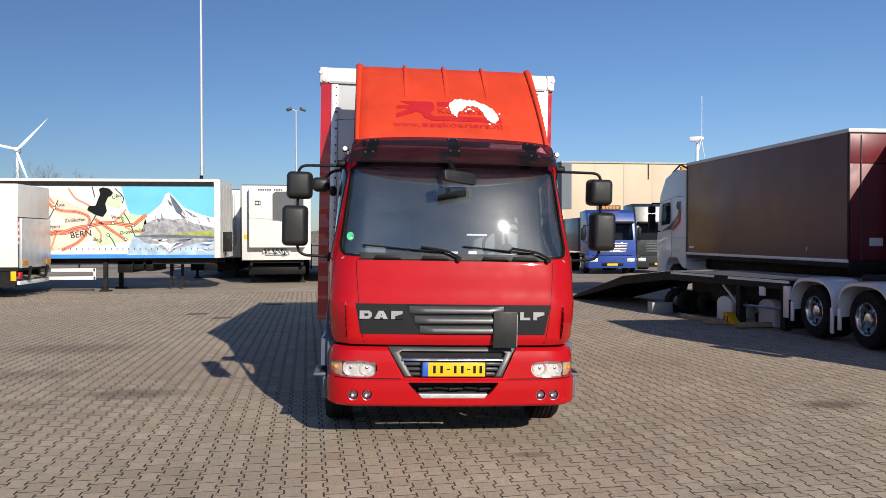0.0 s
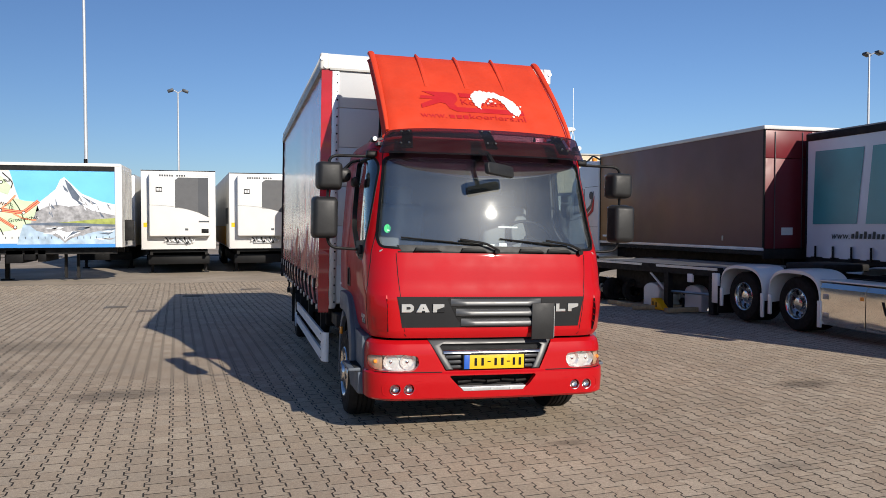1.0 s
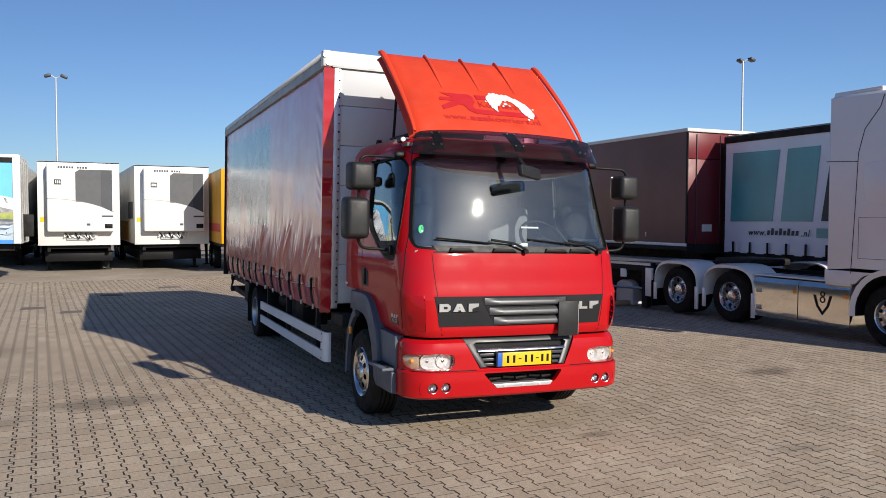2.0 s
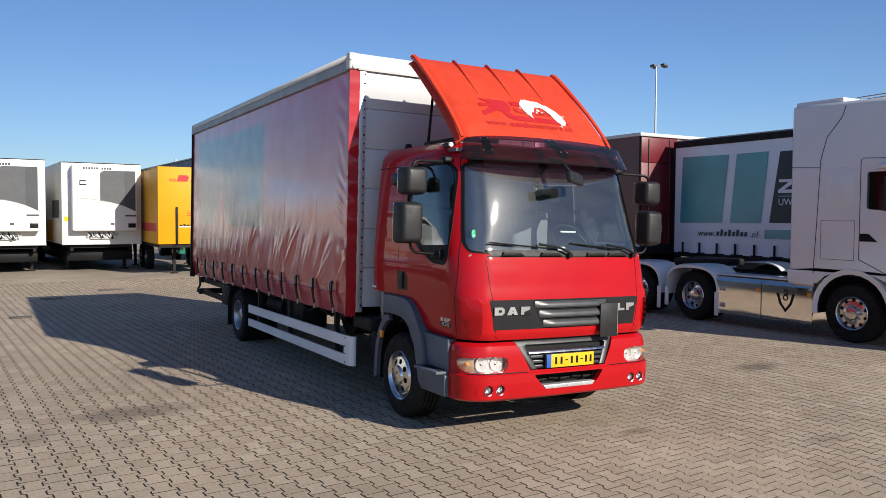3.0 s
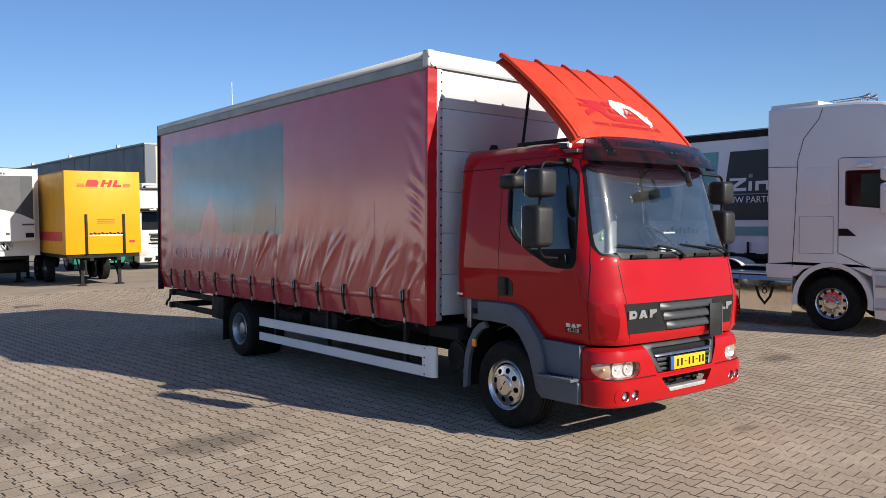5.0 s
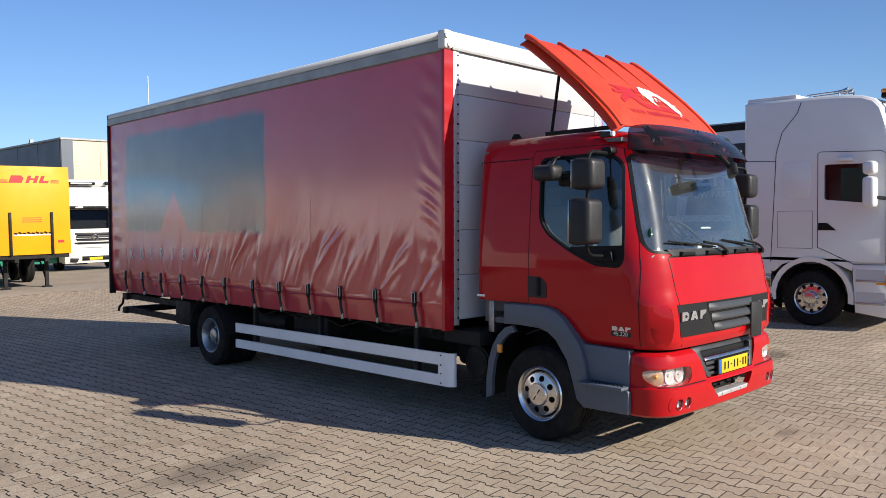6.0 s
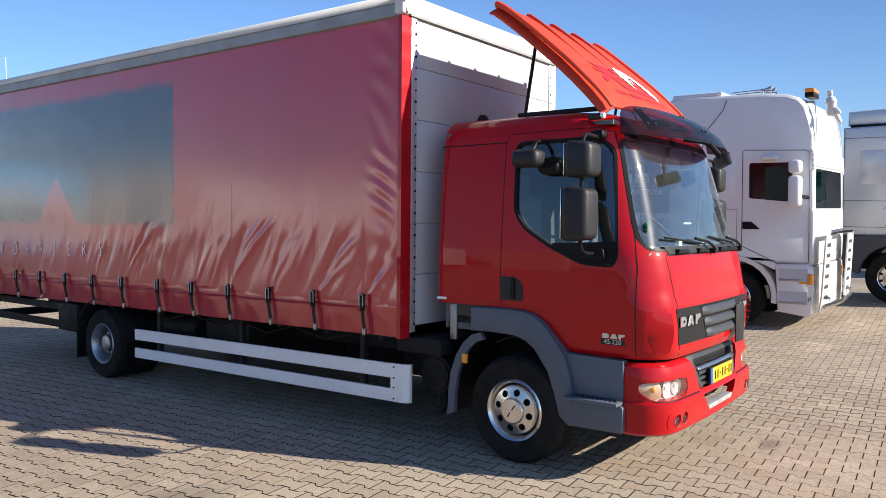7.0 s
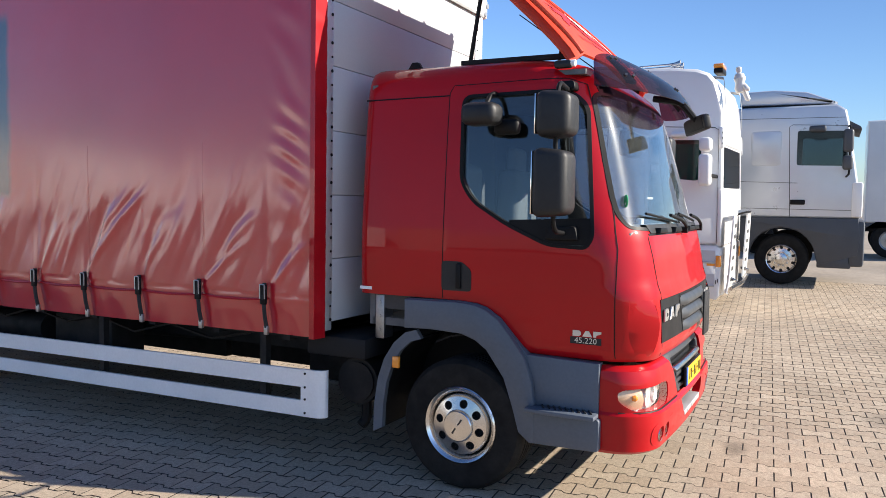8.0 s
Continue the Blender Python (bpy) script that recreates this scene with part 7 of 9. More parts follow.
    slab("chassis_rail", silver, CHASSIS, s * 0.38, s * 0.46, 0.5, 5.6, 0.62, 0.92)
bm = fresh()
prism(bm, [(2.25, 3.60), (2.25, 3.88), (1.6, 3.90), (1.0, 3.84), (0.45, 3.62), (0.5, 3.58)], "x", -1.05, 1.05, 0.06)
part("roof_spoiler", bm, SILVER, silver, smooth=0.4)
slab("spoiler_gap", silver, BLACK, -1.0, 1.0, 0.6, 2.2, 3.54, 3.62)
slab("front_bumper", silver, DARK_GREY, -1.22, 1.22, -0.12, 0.20, 0.40, 1.30, 0.06)
bm = fresh()
prism(bm, rounded([(0.25, 3.25), (0.02, 3.12), (0.0, 3.05), (0.20, 3.10)], 0.03), "x", -1.15, 1.15, 0.01)
part("sun_visor", bm, DARK_GREY, silver)
slab("cab_floor", silver, TRIM_DARK, -1.1, 1.1, 0.2, 2.2, 1.38, 1.42)
slab("bunk_wall", silver, TRIM_DARK, -1.1, 1.1, 1.5, 1.54, 1.4, 3.4)

simple_truck("parked_lorry", "white lorry parked at the end of the row", Matrix.Translation((21.3, -3.55, 0)), WHITE, DARK_GREY, roof=3.9)


# ---- box bodies ----
def trailer_gear(t, x0, x1, y0, y1, z_floor, z_ground, legs_y, axles, r=0.5):
    for s, xx in ((-1, x0 + 0.35), (1, x1 - 0.35)):
        bm = fresh()
        box(bm, xx - 0.05, xx + 0.05, y0 + 0.2, y1 - 0.2, z_floor - 0.22, z_floor - 0.02)
        part("frame_rail", bm, CHASSIS, t)
        if legs_y is not None:
            bm = fresh()
            box(bm, xx - 0.055, xx + 0.055, legs_y - 0.055, legs_y + 0.055, z_ground + 0.04, z_floor - 0.1)
            box(bm, xx - 0.13, xx + 0.13, legs_y - 0.13, legs_y + 0.13, z_ground, z_ground + 0.05)
            part("landing_leg", bm, CHASSIS, t, "dark landing leg")
    if legs_y is not None:
        slab("leg_brace", t, CHASSIS, x0 + 0.35, x1 - 0.35, legs_y - 0.03, legs_y + 0.03, z_ground + 0.45, z_ground + 0.53)
    for ya in axles:
        for s, xx in ((-1, x0 + 0.14), (1, x1 - 0.14)):
            lorry_wheel(t, xx, ya, z_ground + r, s, r, "steel")


# dark brown box lorry, seen from its back corner
DZ = ground_z(12)
dark = thing("box_lorry", "dark brown box lorry with maroon doors, white cab", "lorry", Matrix.Translation((9.16, 8.75, 0)) @ pose(0, 0, 0, 0, 0, 1.3), "parked lorries")
slab("box_side", dark, BROWN_SIDE, 0.0, 0.03, 0.05, 7.8, 1.25, 3.90, 0.004, "dark brown box side with faded lettering")
slab("box_side", dark, BROWN_SIDE, 2.47, 2.50, 0.05, 7.8, 1.25, 3.90, 0.004)
slab("box_front", dark, BROWN_SIDE, 0.03, 2.47, 7.77, 7.8, 1.25, 3.90)
slab("box_roof", dark, WHITE_DIRTY, -0.02, 2.52, 0.0, 7.82, 3.90, 3.99, 0.02)
slab("box_floor", dark, CHASSIS, 0.0, 2.50, 0.05, 7.8, 1.10, 1.245)
for x0, x1 in ((0.02, 1.245), (1.255, 2.48)):
    d = slab("rear_door", dark, MAROON, x0, x1, 0.02, 0.06, 1.25, 3.26, 0.008, "maroon rear door")
    slab("upper_door", dark, MAROON, x0, x1, 0.015, 0.06, 3.27, 3.88, 0.008, "maroon upper door")
    for x in (x0 + 0.25, x1 - 0.25):
        band([(x, 0.0, 1.15), (x, 0.0, 3.85)], 0.011, BOLT, "lock_bar", dark)
    slab("door_label", dark, WHITE_DIRTY, x0 + 0.45, x0 + 0.75, 0.012, 0.018, 1.55, 1.72)
slab("rear_sill", dark, CHASSIS, 0.0, 2.5, -0.02, 0.06, 1.02, 1.24, 0.01)
slab("side_rail", dark, ALU, -0.012, 0.0, 0.0, 7.8, 1.20, 1.27, 0.003, "bright lower side rail")
slab("corner_post", dark, BLACK, -0.008, 0.02, 0.0, 0.05, 1.25, 3.90)
slab("corner_post", dark, BLACK, -0.008, 0.02, 7.76, 7.81, 1.25, 3.90)
slab("side_handle", dark, STEEL, -0.02, 0.0, 1.45, 1.50, 1.40, 1.52, 0.005)
slab("maker_sign", dark, PAPER, -0.008, 0.0, 7.30, 7.60, 1.40, 1.46)
for x in (0.75, 1.75):
    slab("chassis_rail", dark, CHASSIS, x - 0.04, x + 0.04, 0.3, 10.0, 0.75, 1.05)
for s, x in ((-1, 0.12), (1, 2.38)):
    for ya in (1.8, 3.1):
        lorry_wheel(dark, x, ya, 0.5 + DZ, s, 0.5, "steel", True)
    lorry_wheel(dark, x, 8.9, 0.5 + DZ, s, 0.5, "steel")
# its white cab, facing away
prof = [(7.95, 1.0), (7.95, 3.80), (8.8, 3.86), (9.5, 3.66), (9.95, 3.1), (10.1, 2.4), (10.2, 1.7), (10.2, 0.45), (9.55, 0.45), (9.48, 0.8), (9.2, 1.05), (8.6, 1.05), (8.35, 0.85), (8.2, 0.75), (7.95, 0.75)]
base = fresh()
prism(base, prof, "x", 0.02, 2.48, 0.08, 3)
win = rounded([(9.05, 2.16), (9.85, 2.10), (9.75, 2.80), (9.05, 2.86)], 0.06)
cut = fresh()
prism(cut, win, "x", -0.3, 0.3)
part("cab", carve(base, [cut]), PEARL, dark, "white sleeper cab", smooth=0.5)
pane_at(win, 0.05, dark)
for pts in (((8.95, 1.10), (8.95, 2.95), (9.85, 2.90)), ((8.0, 1.7), (8.9, 1.7)), ((8.0, 3.0), (8.9, 3.0))):
    band([(0.016, y, z) for y, z in pts], 0.006, SEAM, "panel_seam", dark)
stripe = fresh()
prism(stripe, [(9.8, 1.92), (9.1, 2.10), (8.5, 2.42), (8.28, 2.85), (8.36, 2.38), (9.0, 1.98)], "x", 0.006, 0.016)
part("side_stripe", stripe, NAVY, dark, "curved dark blue and red stripe")
stripe = fresh()
prism(stripe, [(8.9, 1.99), (8.45, 2.25), (8.22, 2.70), (8.30, 2.20), (8.85, 1.93)], "x", 0.004, 0.014)
part("side_stripe", stripe, RED_LOGO, dark)
bm = fresh()
cyl(bm, (0.004, 8.45, 2.72), (0.017, 8.45, 2.72), 0.13, 20)
part("side_emblem", bm, DARK_GREY, dark)
for z0, z1 in ((2.0, 2.5), (2.52, 2.75)):
    slab("mirror", dark, BLACK, -0.38, -0.14, 9.85, 10.0, z0, z1, 0.04)
band(bent([(0.1, 9.9, 2.85), (-0.26, 9.92, 2.85), (-0.26, 9.92, 1.95), (0.1, 9.9, 1.9)], 0.05), 0.02, BLACK, "mirror_arm", dark)
bm = fresh()
cyl(bm, (0.4, 9.0, 3.84), (0.4, 9.0, 3.98), 0.09, 14)
part("beacon", bm, AMBER, dark)
band(bent([(0.15, 8.1, 3.85), (0.15, 8.6, 4.02), (0.15, 9.2, 3.80)], 0.1), 0.03, BLACK, "roof_bar", dark)

# grey curtain trailer with teal print
TEAL = material("teal_print", (0.055, 0.31, 0.32), 0.35, stain=0.14, stain_size=1.2, bump=0.12, bump_size=3, coat=0.9, coat_rough=0.30)
PRINT_DARK = material("dark_print", (0.015, 0.026, 0.032), 0.4, stain=0.1)
GREY_CURTAIN = material("grey_curtain_cloth", (0.74, 0.75, 0.77), 0.35, stain=0.08, stain_size=0.9, bump=0.12, bump_size=3, coat=0.8, coat_rough=0.32)
zt = thing("curtain_trailer", "grey curtain-sided trailer with teal and dark printed fields", "trailer", Matrix.Translation((10.1, 0.48, -0.035)), "parked trailers")
bm = fresh()
grid = []
for j in range(25):
    z = 1.10 + (3.68 - 1.10) * j / 24
    grid.append([bm.verts.new((0.004 - 0.007 * noise.noise((y * 1.6, z * 0.7, 3)) * (1.2 - (z - 1.1) / 3) - (0.010 * math.sin(y * 12.0) if z < 1.4 else 0), y, z)) for y in [1.8 + 6.25 * i / 100 for i in range(101)]])
for a, b in zip(grid, grid[1:]):
    for i in range(100):
        bm.faces.new((a[i], a[i + 1], b[i + 1], b[i]))
cloth = part("curtain", bm, GREY_CURTAIN, zt, "grey cloth curtain", smooth=3.2)
def print_on(name, poly, mat, out, parent, label=""):
    bm = fresh()
    prism(bm, poly, "x", 0.0 - out, 0.004 - out)
    return part(name, bm, mat, parent, label)
print_on("teal_field", [(7.80, 3.42), (6.42, 3.40), (6.60, 1.84), (7.86, 1.83)], TEAL, 0.012, cloth, "teal printed field")
print_on("teal_field", [(6.20, 3.40), (5.36, 3.40), (5.53, 1.84), (6.36, 1.84)], TEAL, 0.012, cloth, "teal printed field")
print_on("dark_field", [(5.07, 3.38), (3.2, 3.38), (3.2, 1.84), (5.31, 1.85)], PRINT_DARK, 0.012, cloth, "dark printed field")
print_on("teal_band", [(5.42, 1.70), (3.3, 1.70), (3.3, 1.50), (5.42, 1.50)], TEAL, 0.012, cloth, "teal printed band")
for text, y, wide in (("www.", 7.03, 0.44), (".nl", 5.70, 0.26)):
    bm = words(text, 0.21, Matrix.Translation((-0.016, y, 1.585)) @ pose(0, 0, 0, 90, 0, -90), 0.004, 1.1, 0.2)
    part("lettering", bm, PRINT_DARK, cloth, "dark printed letters", smooth=0)
for k in range(8):
    y = 6.74 - 0.112 * k
    print_on("lettering_bar", [(y, 1.535), (y - 0.070, 1.535), (y - 0.085, 1.635 + 0.05 * (k in (1, 3, 5))), (y - 0.015, 1.635 + 0.05 * (k in (1, 3, 5)))], PRINT_DARK, 0.012, cloth)
for poly in ([(5.08, 2.78), (4.68, 2.78), (4.68, 2.72), (4.95, 2.56), (4.68, 2.56), (4.68, 2.49), (5.10, 2.49), (5.10, 2.55), (4.84, 2.72), (5.08, 2.72)], [(4.62, 2.70), (4.54, 2.70), (4.55, 2.49), (4.63, 2.49)], [(4.46, 2.70), (4.14, 2.70), (4.14, 2.49), (4.22, 2.49), (4.22, 2.63), (4.39, 2.63), (4.39, 2.49), (4.47, 2.49)]):
    print_on("logo_block", poly, PAPER, 0.018, cloth, "white logo block")
print_on("logo_dot", [(4.62, 2.86), (4.53, 2.86), (4.53, 2.78), (4.62, 2.78)], TEAL, 0.018, cloth)
print_on("logo_rule", [(5.10, 2.43), (3.6, 2.43), (3.6, 2.41), (5.10, 2.41)], TEAL, 0.018, cloth)
bm = words("UW PARTNER", 0.20, Matrix.Translation((-0.016, 4.46, 2.29)) @ pose(0, 0, 0, 90, 0, -90), 0.004, 1.0)
part("lettering", bm, PAPER, cloth, "white printed words", smooth=0)
slab("roof_rail", zt, CHASSIS, -0.02, 0.05, 1.75, 8.06, 3.66, 3.81, 0.01, "dark roof rail")
slab("roof_sheet", zt, RAIL, 0.0, 2.25, 1.75, 8.06, 3.80, 3.84)
slab("end_frame", zt, CHASSIS, -0.01, 2.25, 8.05, 8.10, 1.05, 3.82)
slab("end_frame", zt, CHASSIS, -0.01, 2.25, 1.72, 1.77, 1.05, 3.82)
slab("floor", zt, CHASSIS, 0.0, 2.25, 1.77, 8.05, 1.0, 1.12)
slab("far_side", zt, GREY_CURTAIN, 2.22, 2.25, 1.77, 8.05, 1.12, 3.80)
for k in range(12):
    y = 7.75 - 0.52 * k
    slab("curtain_strap", zt, BLACK, -0.035, -0.015, y - 0.025, y + 0.025, 1.08, 1.36, 0.006)
for x in (0.6, 1.65):
    slab("frame_rail", zt, CHASSIS, x - 0.05, x + 0.05, 1.8, 8.0, 0.75, 1.0)
for s, x in ((-1, 0.12), (1, 2.13)):
    for ya in (3.2, 4.5, 6.9):
        lorry_wheel(zt, x, ya, 0.48, s, 0.48, "steel")

# ramp trailer behind the tractor, with clutter under its deck
ramp = thing("ramp_trailer", "black steel platform with a long lowered loading ramp", "trailer", Matrix.Translation((6.95, 9.0, -0.045)) @ pose(0, 0, 0, 0, 0, 10.2), "parked trailers")
bm = fresh()
rp = [(-1.5, 0.96), (2.75, 0.96), (4.95, 0.74), (8.35, -0.10), (8.35, -0.15), (4.9, 0.52), (2.75, 0.76), (-1.5, 0.78)]
prism(bm, rp, "x", 0.0, 0.10)
prism(bm, rp, "x", 2.05, 2.15)
deck = part("side_beam", bm, CHASSIS, ramp, "black side beams")
bm = fresh()
skin(bm, [[(0.1, y, z), (2.05, y, z), (2.05, y, z - 0.03), (0.1, y, z - 0.03)] for y, z in ((-1.5, 0.955), (2.75, 0.955))])
part("deck_plate", bm, STEEL, ramp, "worn bare deck plate")
bm = fresh()
skin(bm, [[(0.1, y, z), (2.05, y, z), (2.05, y, z - 0.03), (0.1, y, z - 0.03)] for y, z in ((2.76, 0.95), (4.95, 0.73), (8.33, -0.10))])
part("ramp_plate", bm, CHASSIS, ramp, "dark ramp plate")
for k in range(22):
    y = 3.0 + 0.24 * k
    z = float(np.interp(y, [2.75, 4.95, 8.35], [0.955, 0.735, -0.095]))
    slab("ramp_rung", ramp, STEEL, 0.1, 2.05, y - 0.02, y + 0.02, z, z + 0.025)
for x, y in ((0.05, 0.05), (2.05, 0.05), (0.05, -1.3), (2.05, -1.3)):
    slab("support_post", ramp, CHASSIS, x - 0.07, x + 0.07, y - 0.07, y + 0.07, -0.005, 0.80, 0.0, "black support post")
band([(0.05, 0.1, 0.35), (0.05, 0.65, 0.75)], 0.025, WHITE_DIRTY, "diagonal_brace", ramp, "white diagonal brace")
band([(0.05, -0.05, 0.38), (0.05, -1.3, 0.40)], 0.03, STEEL, "cross_tube", ramp)
slab("deck_edge_strip", ramp, ALU, -0.012, 0.0, -1.45, 0.4, 0.90, 0.955)
slab("deck_edge_strip", ramp, ALU, -0.012, 0.0, 0.9, 2.6, 0.905, 0.955)
slab("white_box", ramp, PAPER, -0.02, 0.04, -0.75, -0.60, 0.62, 0.80, 0.01)
gz = -0.03
for x, y, half, high, mat, lab in ((0.12, 0.72, 0.27, 0.54, WHITE_DIRTY, "dirty white plastic tank with a domed top under a deck"), (0.30, -0.42, 0.26, 0.56, PANEL, "grey plastic tank with a domed top under a deck")):
    bm = fresh()
    dome = [(y + half * math.cos(q), high - 0.16 + 0.16 * math.sin(q)) for q in (math.pi * k / 10 for k in range(11))]
    prism(bm, [(y + half, 0.0)] + dome + [(y - half, 0.0)], "x", x, x + 0.62, 0.035, 3)
    ob = part("plastic_tank", bm, mat)
    tagged(ob, lab, "tank", "yard clutter").matrix_basis = ramp.matrix_basis @ Matrix.Translation((0, 0, gz))
rng = random.Random(11)
for k, (x, y) in enumerate(((0.35, 2.3), (0.30, 2.75), (0.75, 2.5), (0.5, 1.75))):
    bm = fresh()
    lathe(bm, [(0.14, 0.0), (0.25, 0.0), (0.28, 0.05), (0.28, 0.18), (0.25, 0.22), (0.14, 0.22), (0.14, 0.0)], (x, y, 0.28), (0.15 * k, 1, 0.05), 20)
    ob = part("old_tyre", bm, RUBBER)
    tagged(ob, "worn black tyre stored under the deck", "tyre", "yard clutter").matrix_basis = ramp.matrix_basis @ Matrix.Translation((0, 0, gz - 0.02))
for k in range(7):
    w, d, h = rng.uniform(0.25, 0.5), rng.uniform(0.2, 0.4), rng.uniform(0.15, 0.42)
    x, y = rng.uniform(0.3, 1.6), 1.2 + 0.42 * k
    bm = fresh()
    box(bm, x, x + w, y, y + d, 0, h, 0.02)
    bmesh.ops.rotate(bm, cent=(x, y, 0), matrix=Matrix.Rotation(rng.uniform(-0.5, 0.5), 3, "Z"), verts=bm.verts)
    ob = part("machine_part", bm, (CHASSIS, STEEL, RAIL)[k % 3])
    tagged(ob, "greasy dark machine part stored beneath the deck", "machine part", "yard clutter").matrix_basis = ramp.matrix_basis @ Matrix.Translation((0, 0, ground_z(9 + y) + 0.045 - 0.005))
for k, (x, y, l, a) in enumerate(((-0.25, 0.9, 0.8, 0.2), (-0.1, 0.25, 1.1, 1.3), (-0.15, 1.6, 0.5, 0.1), (0.0, -0.5, 0.9, 1.45))):
    bm = fresh()
    box(bm, -0.07, 0.07, -l / 2, l / 2, 0, 0.09, 0.006)
    ob = part("timber_baulk", bm, WOOD)
    tagged(ob, "weathered timber baulk lying on the paving", "timber", "yard clutter").matrix_basis = ramp.matrix_basis @ Matrix.Translation((x, y, -0.004 + ground_z(9 + y) + 0.045)) @ Matrix.Rotation(a, 4, "Z")
bm = fresh()
box(bm, -0.26, 0.26, -0.16, 0.16, 0.0, 0.28, 0.015)
ob = part("grey_crate", bm, RAIL)
tagged(ob, "grey plastic crate standing by the ramp", "crate", "yard clutter").matrix_basis = Matrix.Translation((6.35, 11.9, ground_z(11.9) - 0.004))
chock = thing("wheel_chock", "yellow wheel chock with two dark slots", "wheel chock", Matrix.Translation((6.84, 9.12, ground_z(9.1) - 0.004)) @ pose(0, 0, 0, 0, 0, 12))
bm = fresh()
prism(bm, [(-0.22, 0.0), (0.20, 0.0), (0.20, 0.24), (0.08, 0.24)], "x", -0.10, 0.10, 0.01)
part("chock_body", bm, YELLOW_BOX, chock)
for x in (0.02, 0.12):
    slab("chock_slot", chock, BLACK, -0.103, -0.10, x, x + 0.035, 0.05, 0.17)

# pipes, chains and scrap beneath the deck
rng = random.Random(23)
for k in range(9):
    x, y = rng.uniform(0.15, 1.4), -1.2 + 0.62 * k
    bm = fresh()
    h = rng.uniform(0.10, 0.34)
    tube(bm, bent([(x, y, 0.03), (x + 0.1, y + 0.05, h), (x + rng.uniform(0.2, 0.5), y + rng.uniform(0.2, 0.6), h), (x + 0.5, y + 0.7, 0.03)], 0.06), rng.uniform(0.018, 0.04), 7)
    ob = part("scrap_pipe", bm, (CHASSIS, STEEL, BLACK)[k % 3])
    tagged(ob, "bent dark scrap pipe lying under the deck", "pipe", "yard clutter").matrix_basis = ramp.matrix_basis @ Matrix.Translation((0, 0, ground_z(9 + y) + 0.045 - 0.02))
for k in range(6):
    y = -1.3 + 0.72 * k
    slab("cross_beam", ramp, CHASSIS, 0.1, 2.05, y, y + 0.08, 0.78, 0.92)
slab("deck_box", ramp, CHASSIS, 0.5, 1.7, -1.2, 2.5, 0.30, 0.75, 0.03)

# ---- row of parked trailers behind the yard ----
GZ = ground_z(25)


def reefer(x0, x1, y0, top, length, turn=0.0):
    t = thing("refrigerated_trailer", "white refrigerated trailer with cooling unit on its front wall", "trailer", Matrix.Translation((x0, y0, GZ)) @ pose(0, 0, 0, 0, 0, turn), "parked trailers")
    w, zf, zt = x1 - x0, 0.98, top - GZ
    slab("front_wall", t, WHITE, 0.0, w, 0.0, 0.06, zf, zt, 0.02, "white front wall")
    slab("side_wall", t, WHITE_DIRTY, 0.0, 0.05, 0.06, length, zf + 0.03, zt - 0.02)
    slab("side_wall", t, WHITE_DIRTY, w - 0.05, w, 0.06, length, zf + 0.03, zt - 0.02)
    slab("roof", t, WHITE_DIRTY, 0.0, w, 0.06, length, zt - 0.02, zt)
    slab("back_doors", t, WHITE_DIRTY, 0.05, w - 0.05, length - 0.06, length, zf, zt - 0.02)
    slab("floor", t, CHASSIS, 0.05, w - 0.05, 0.06, length - 0.06, zf, zf + 0.08)
    slab("side_print", t, YELLOW_BOX, -0.006, 0.0, 2.3, length - 0.5, 1.06, 1.85)
    slab("side_print", t, DARK_GREY, -0.009, -0.003, 0.6, 2.4, 1.95, 2.6)
    slab("roof_edge", t, CHASSIS, 0.0, w, -0.008, 0.0, zt - 0.035, zt - 0.005)
    for x in (0.0, w):
        for k in (0, 1):
            slab("corner_fitting", t, STEEL, x - 0.02 if x else -0.004, x + 0.004 if x else 0.06, -0.004, 0.03, (zf, zt - 0.05)[k], (zf + 0.05, zt + 0.002)[k])
    unit = fresh()
    prism(unit, rounded([(0.30, zf + 0.50), (w - 0.22, zf + 0.50), (w - 0.22, zt - 0.12), (0.30, zt - 0.12)], 0.06), "y", -0.36, 0.01, 0.04, 3)
    u = part("cooling_unit", unit, WHITE, t, "white cooling unit casing")
    a, b = 0.30, w - 0.22
    dark = fresh()
    hi, lo = zt - 0.29, zf + 1.58
    curve = [(a + 0.92 + (b - 0.06 - a - 0.92) * k / 10, lo - 0.36 * (k / 10) ** 1.8) for k in range(11)]
    prism(dark, [(b - 0.06, hi), (a + 1.05, hi), (a + 0.92, hi - 0.10)] + curve, "y", -0.366, -0.35)
    part("air_grille", dark, MESH_GREY, u, "grey air intake mesh")
    dark = fresh()
    xk = a + 1.05 + (b - a - 1.05) * 0.62
    prism(dark, [(b - 0.06, hi), (xk, hi), (xk, lo - 0.16), (b - 0.06, lo - 0.36)], "y", -0.369, -0.36)
    part("dark_grille", dark, DARK_GREY, u)
    band([(a + 0.03, -0.362, lo + 0.12)] + [(a + (b - a) * k / 10, -0.362, lo + 0.10 - 0.45 * (k / 10) ** 2.2) for k in range(11)], 0.008, RAIL, "casing_seam", u)
    for k in range(11):
        if k != 6:
            slab("lettering_bar", u, DARK_GREY, 0.66 + 0.088 * k, 0.722 + 0.088 * k, -0.364, -0.358, zt - 0.262, zt - 0.188)
    slab("logo_bar", u, PANEL, b - 0.50, b - 0.06, -0.364, -0.358, zt - 0.25, zt - 0.19)
    slab("gauge", u, BLACK, a + 0.24, a + 0.46, -0.368, -0.355, zt - 0.84, zt - 0.66, 0.01)
    for k in (0, 1, 2):
        slab("gauge_mark", u, PAPER, a + 0.27 + 0.065 * k, a + 0.31 + 0.065 * k, -0.371, -0.366, zt - 0.80, zt - 0.70)
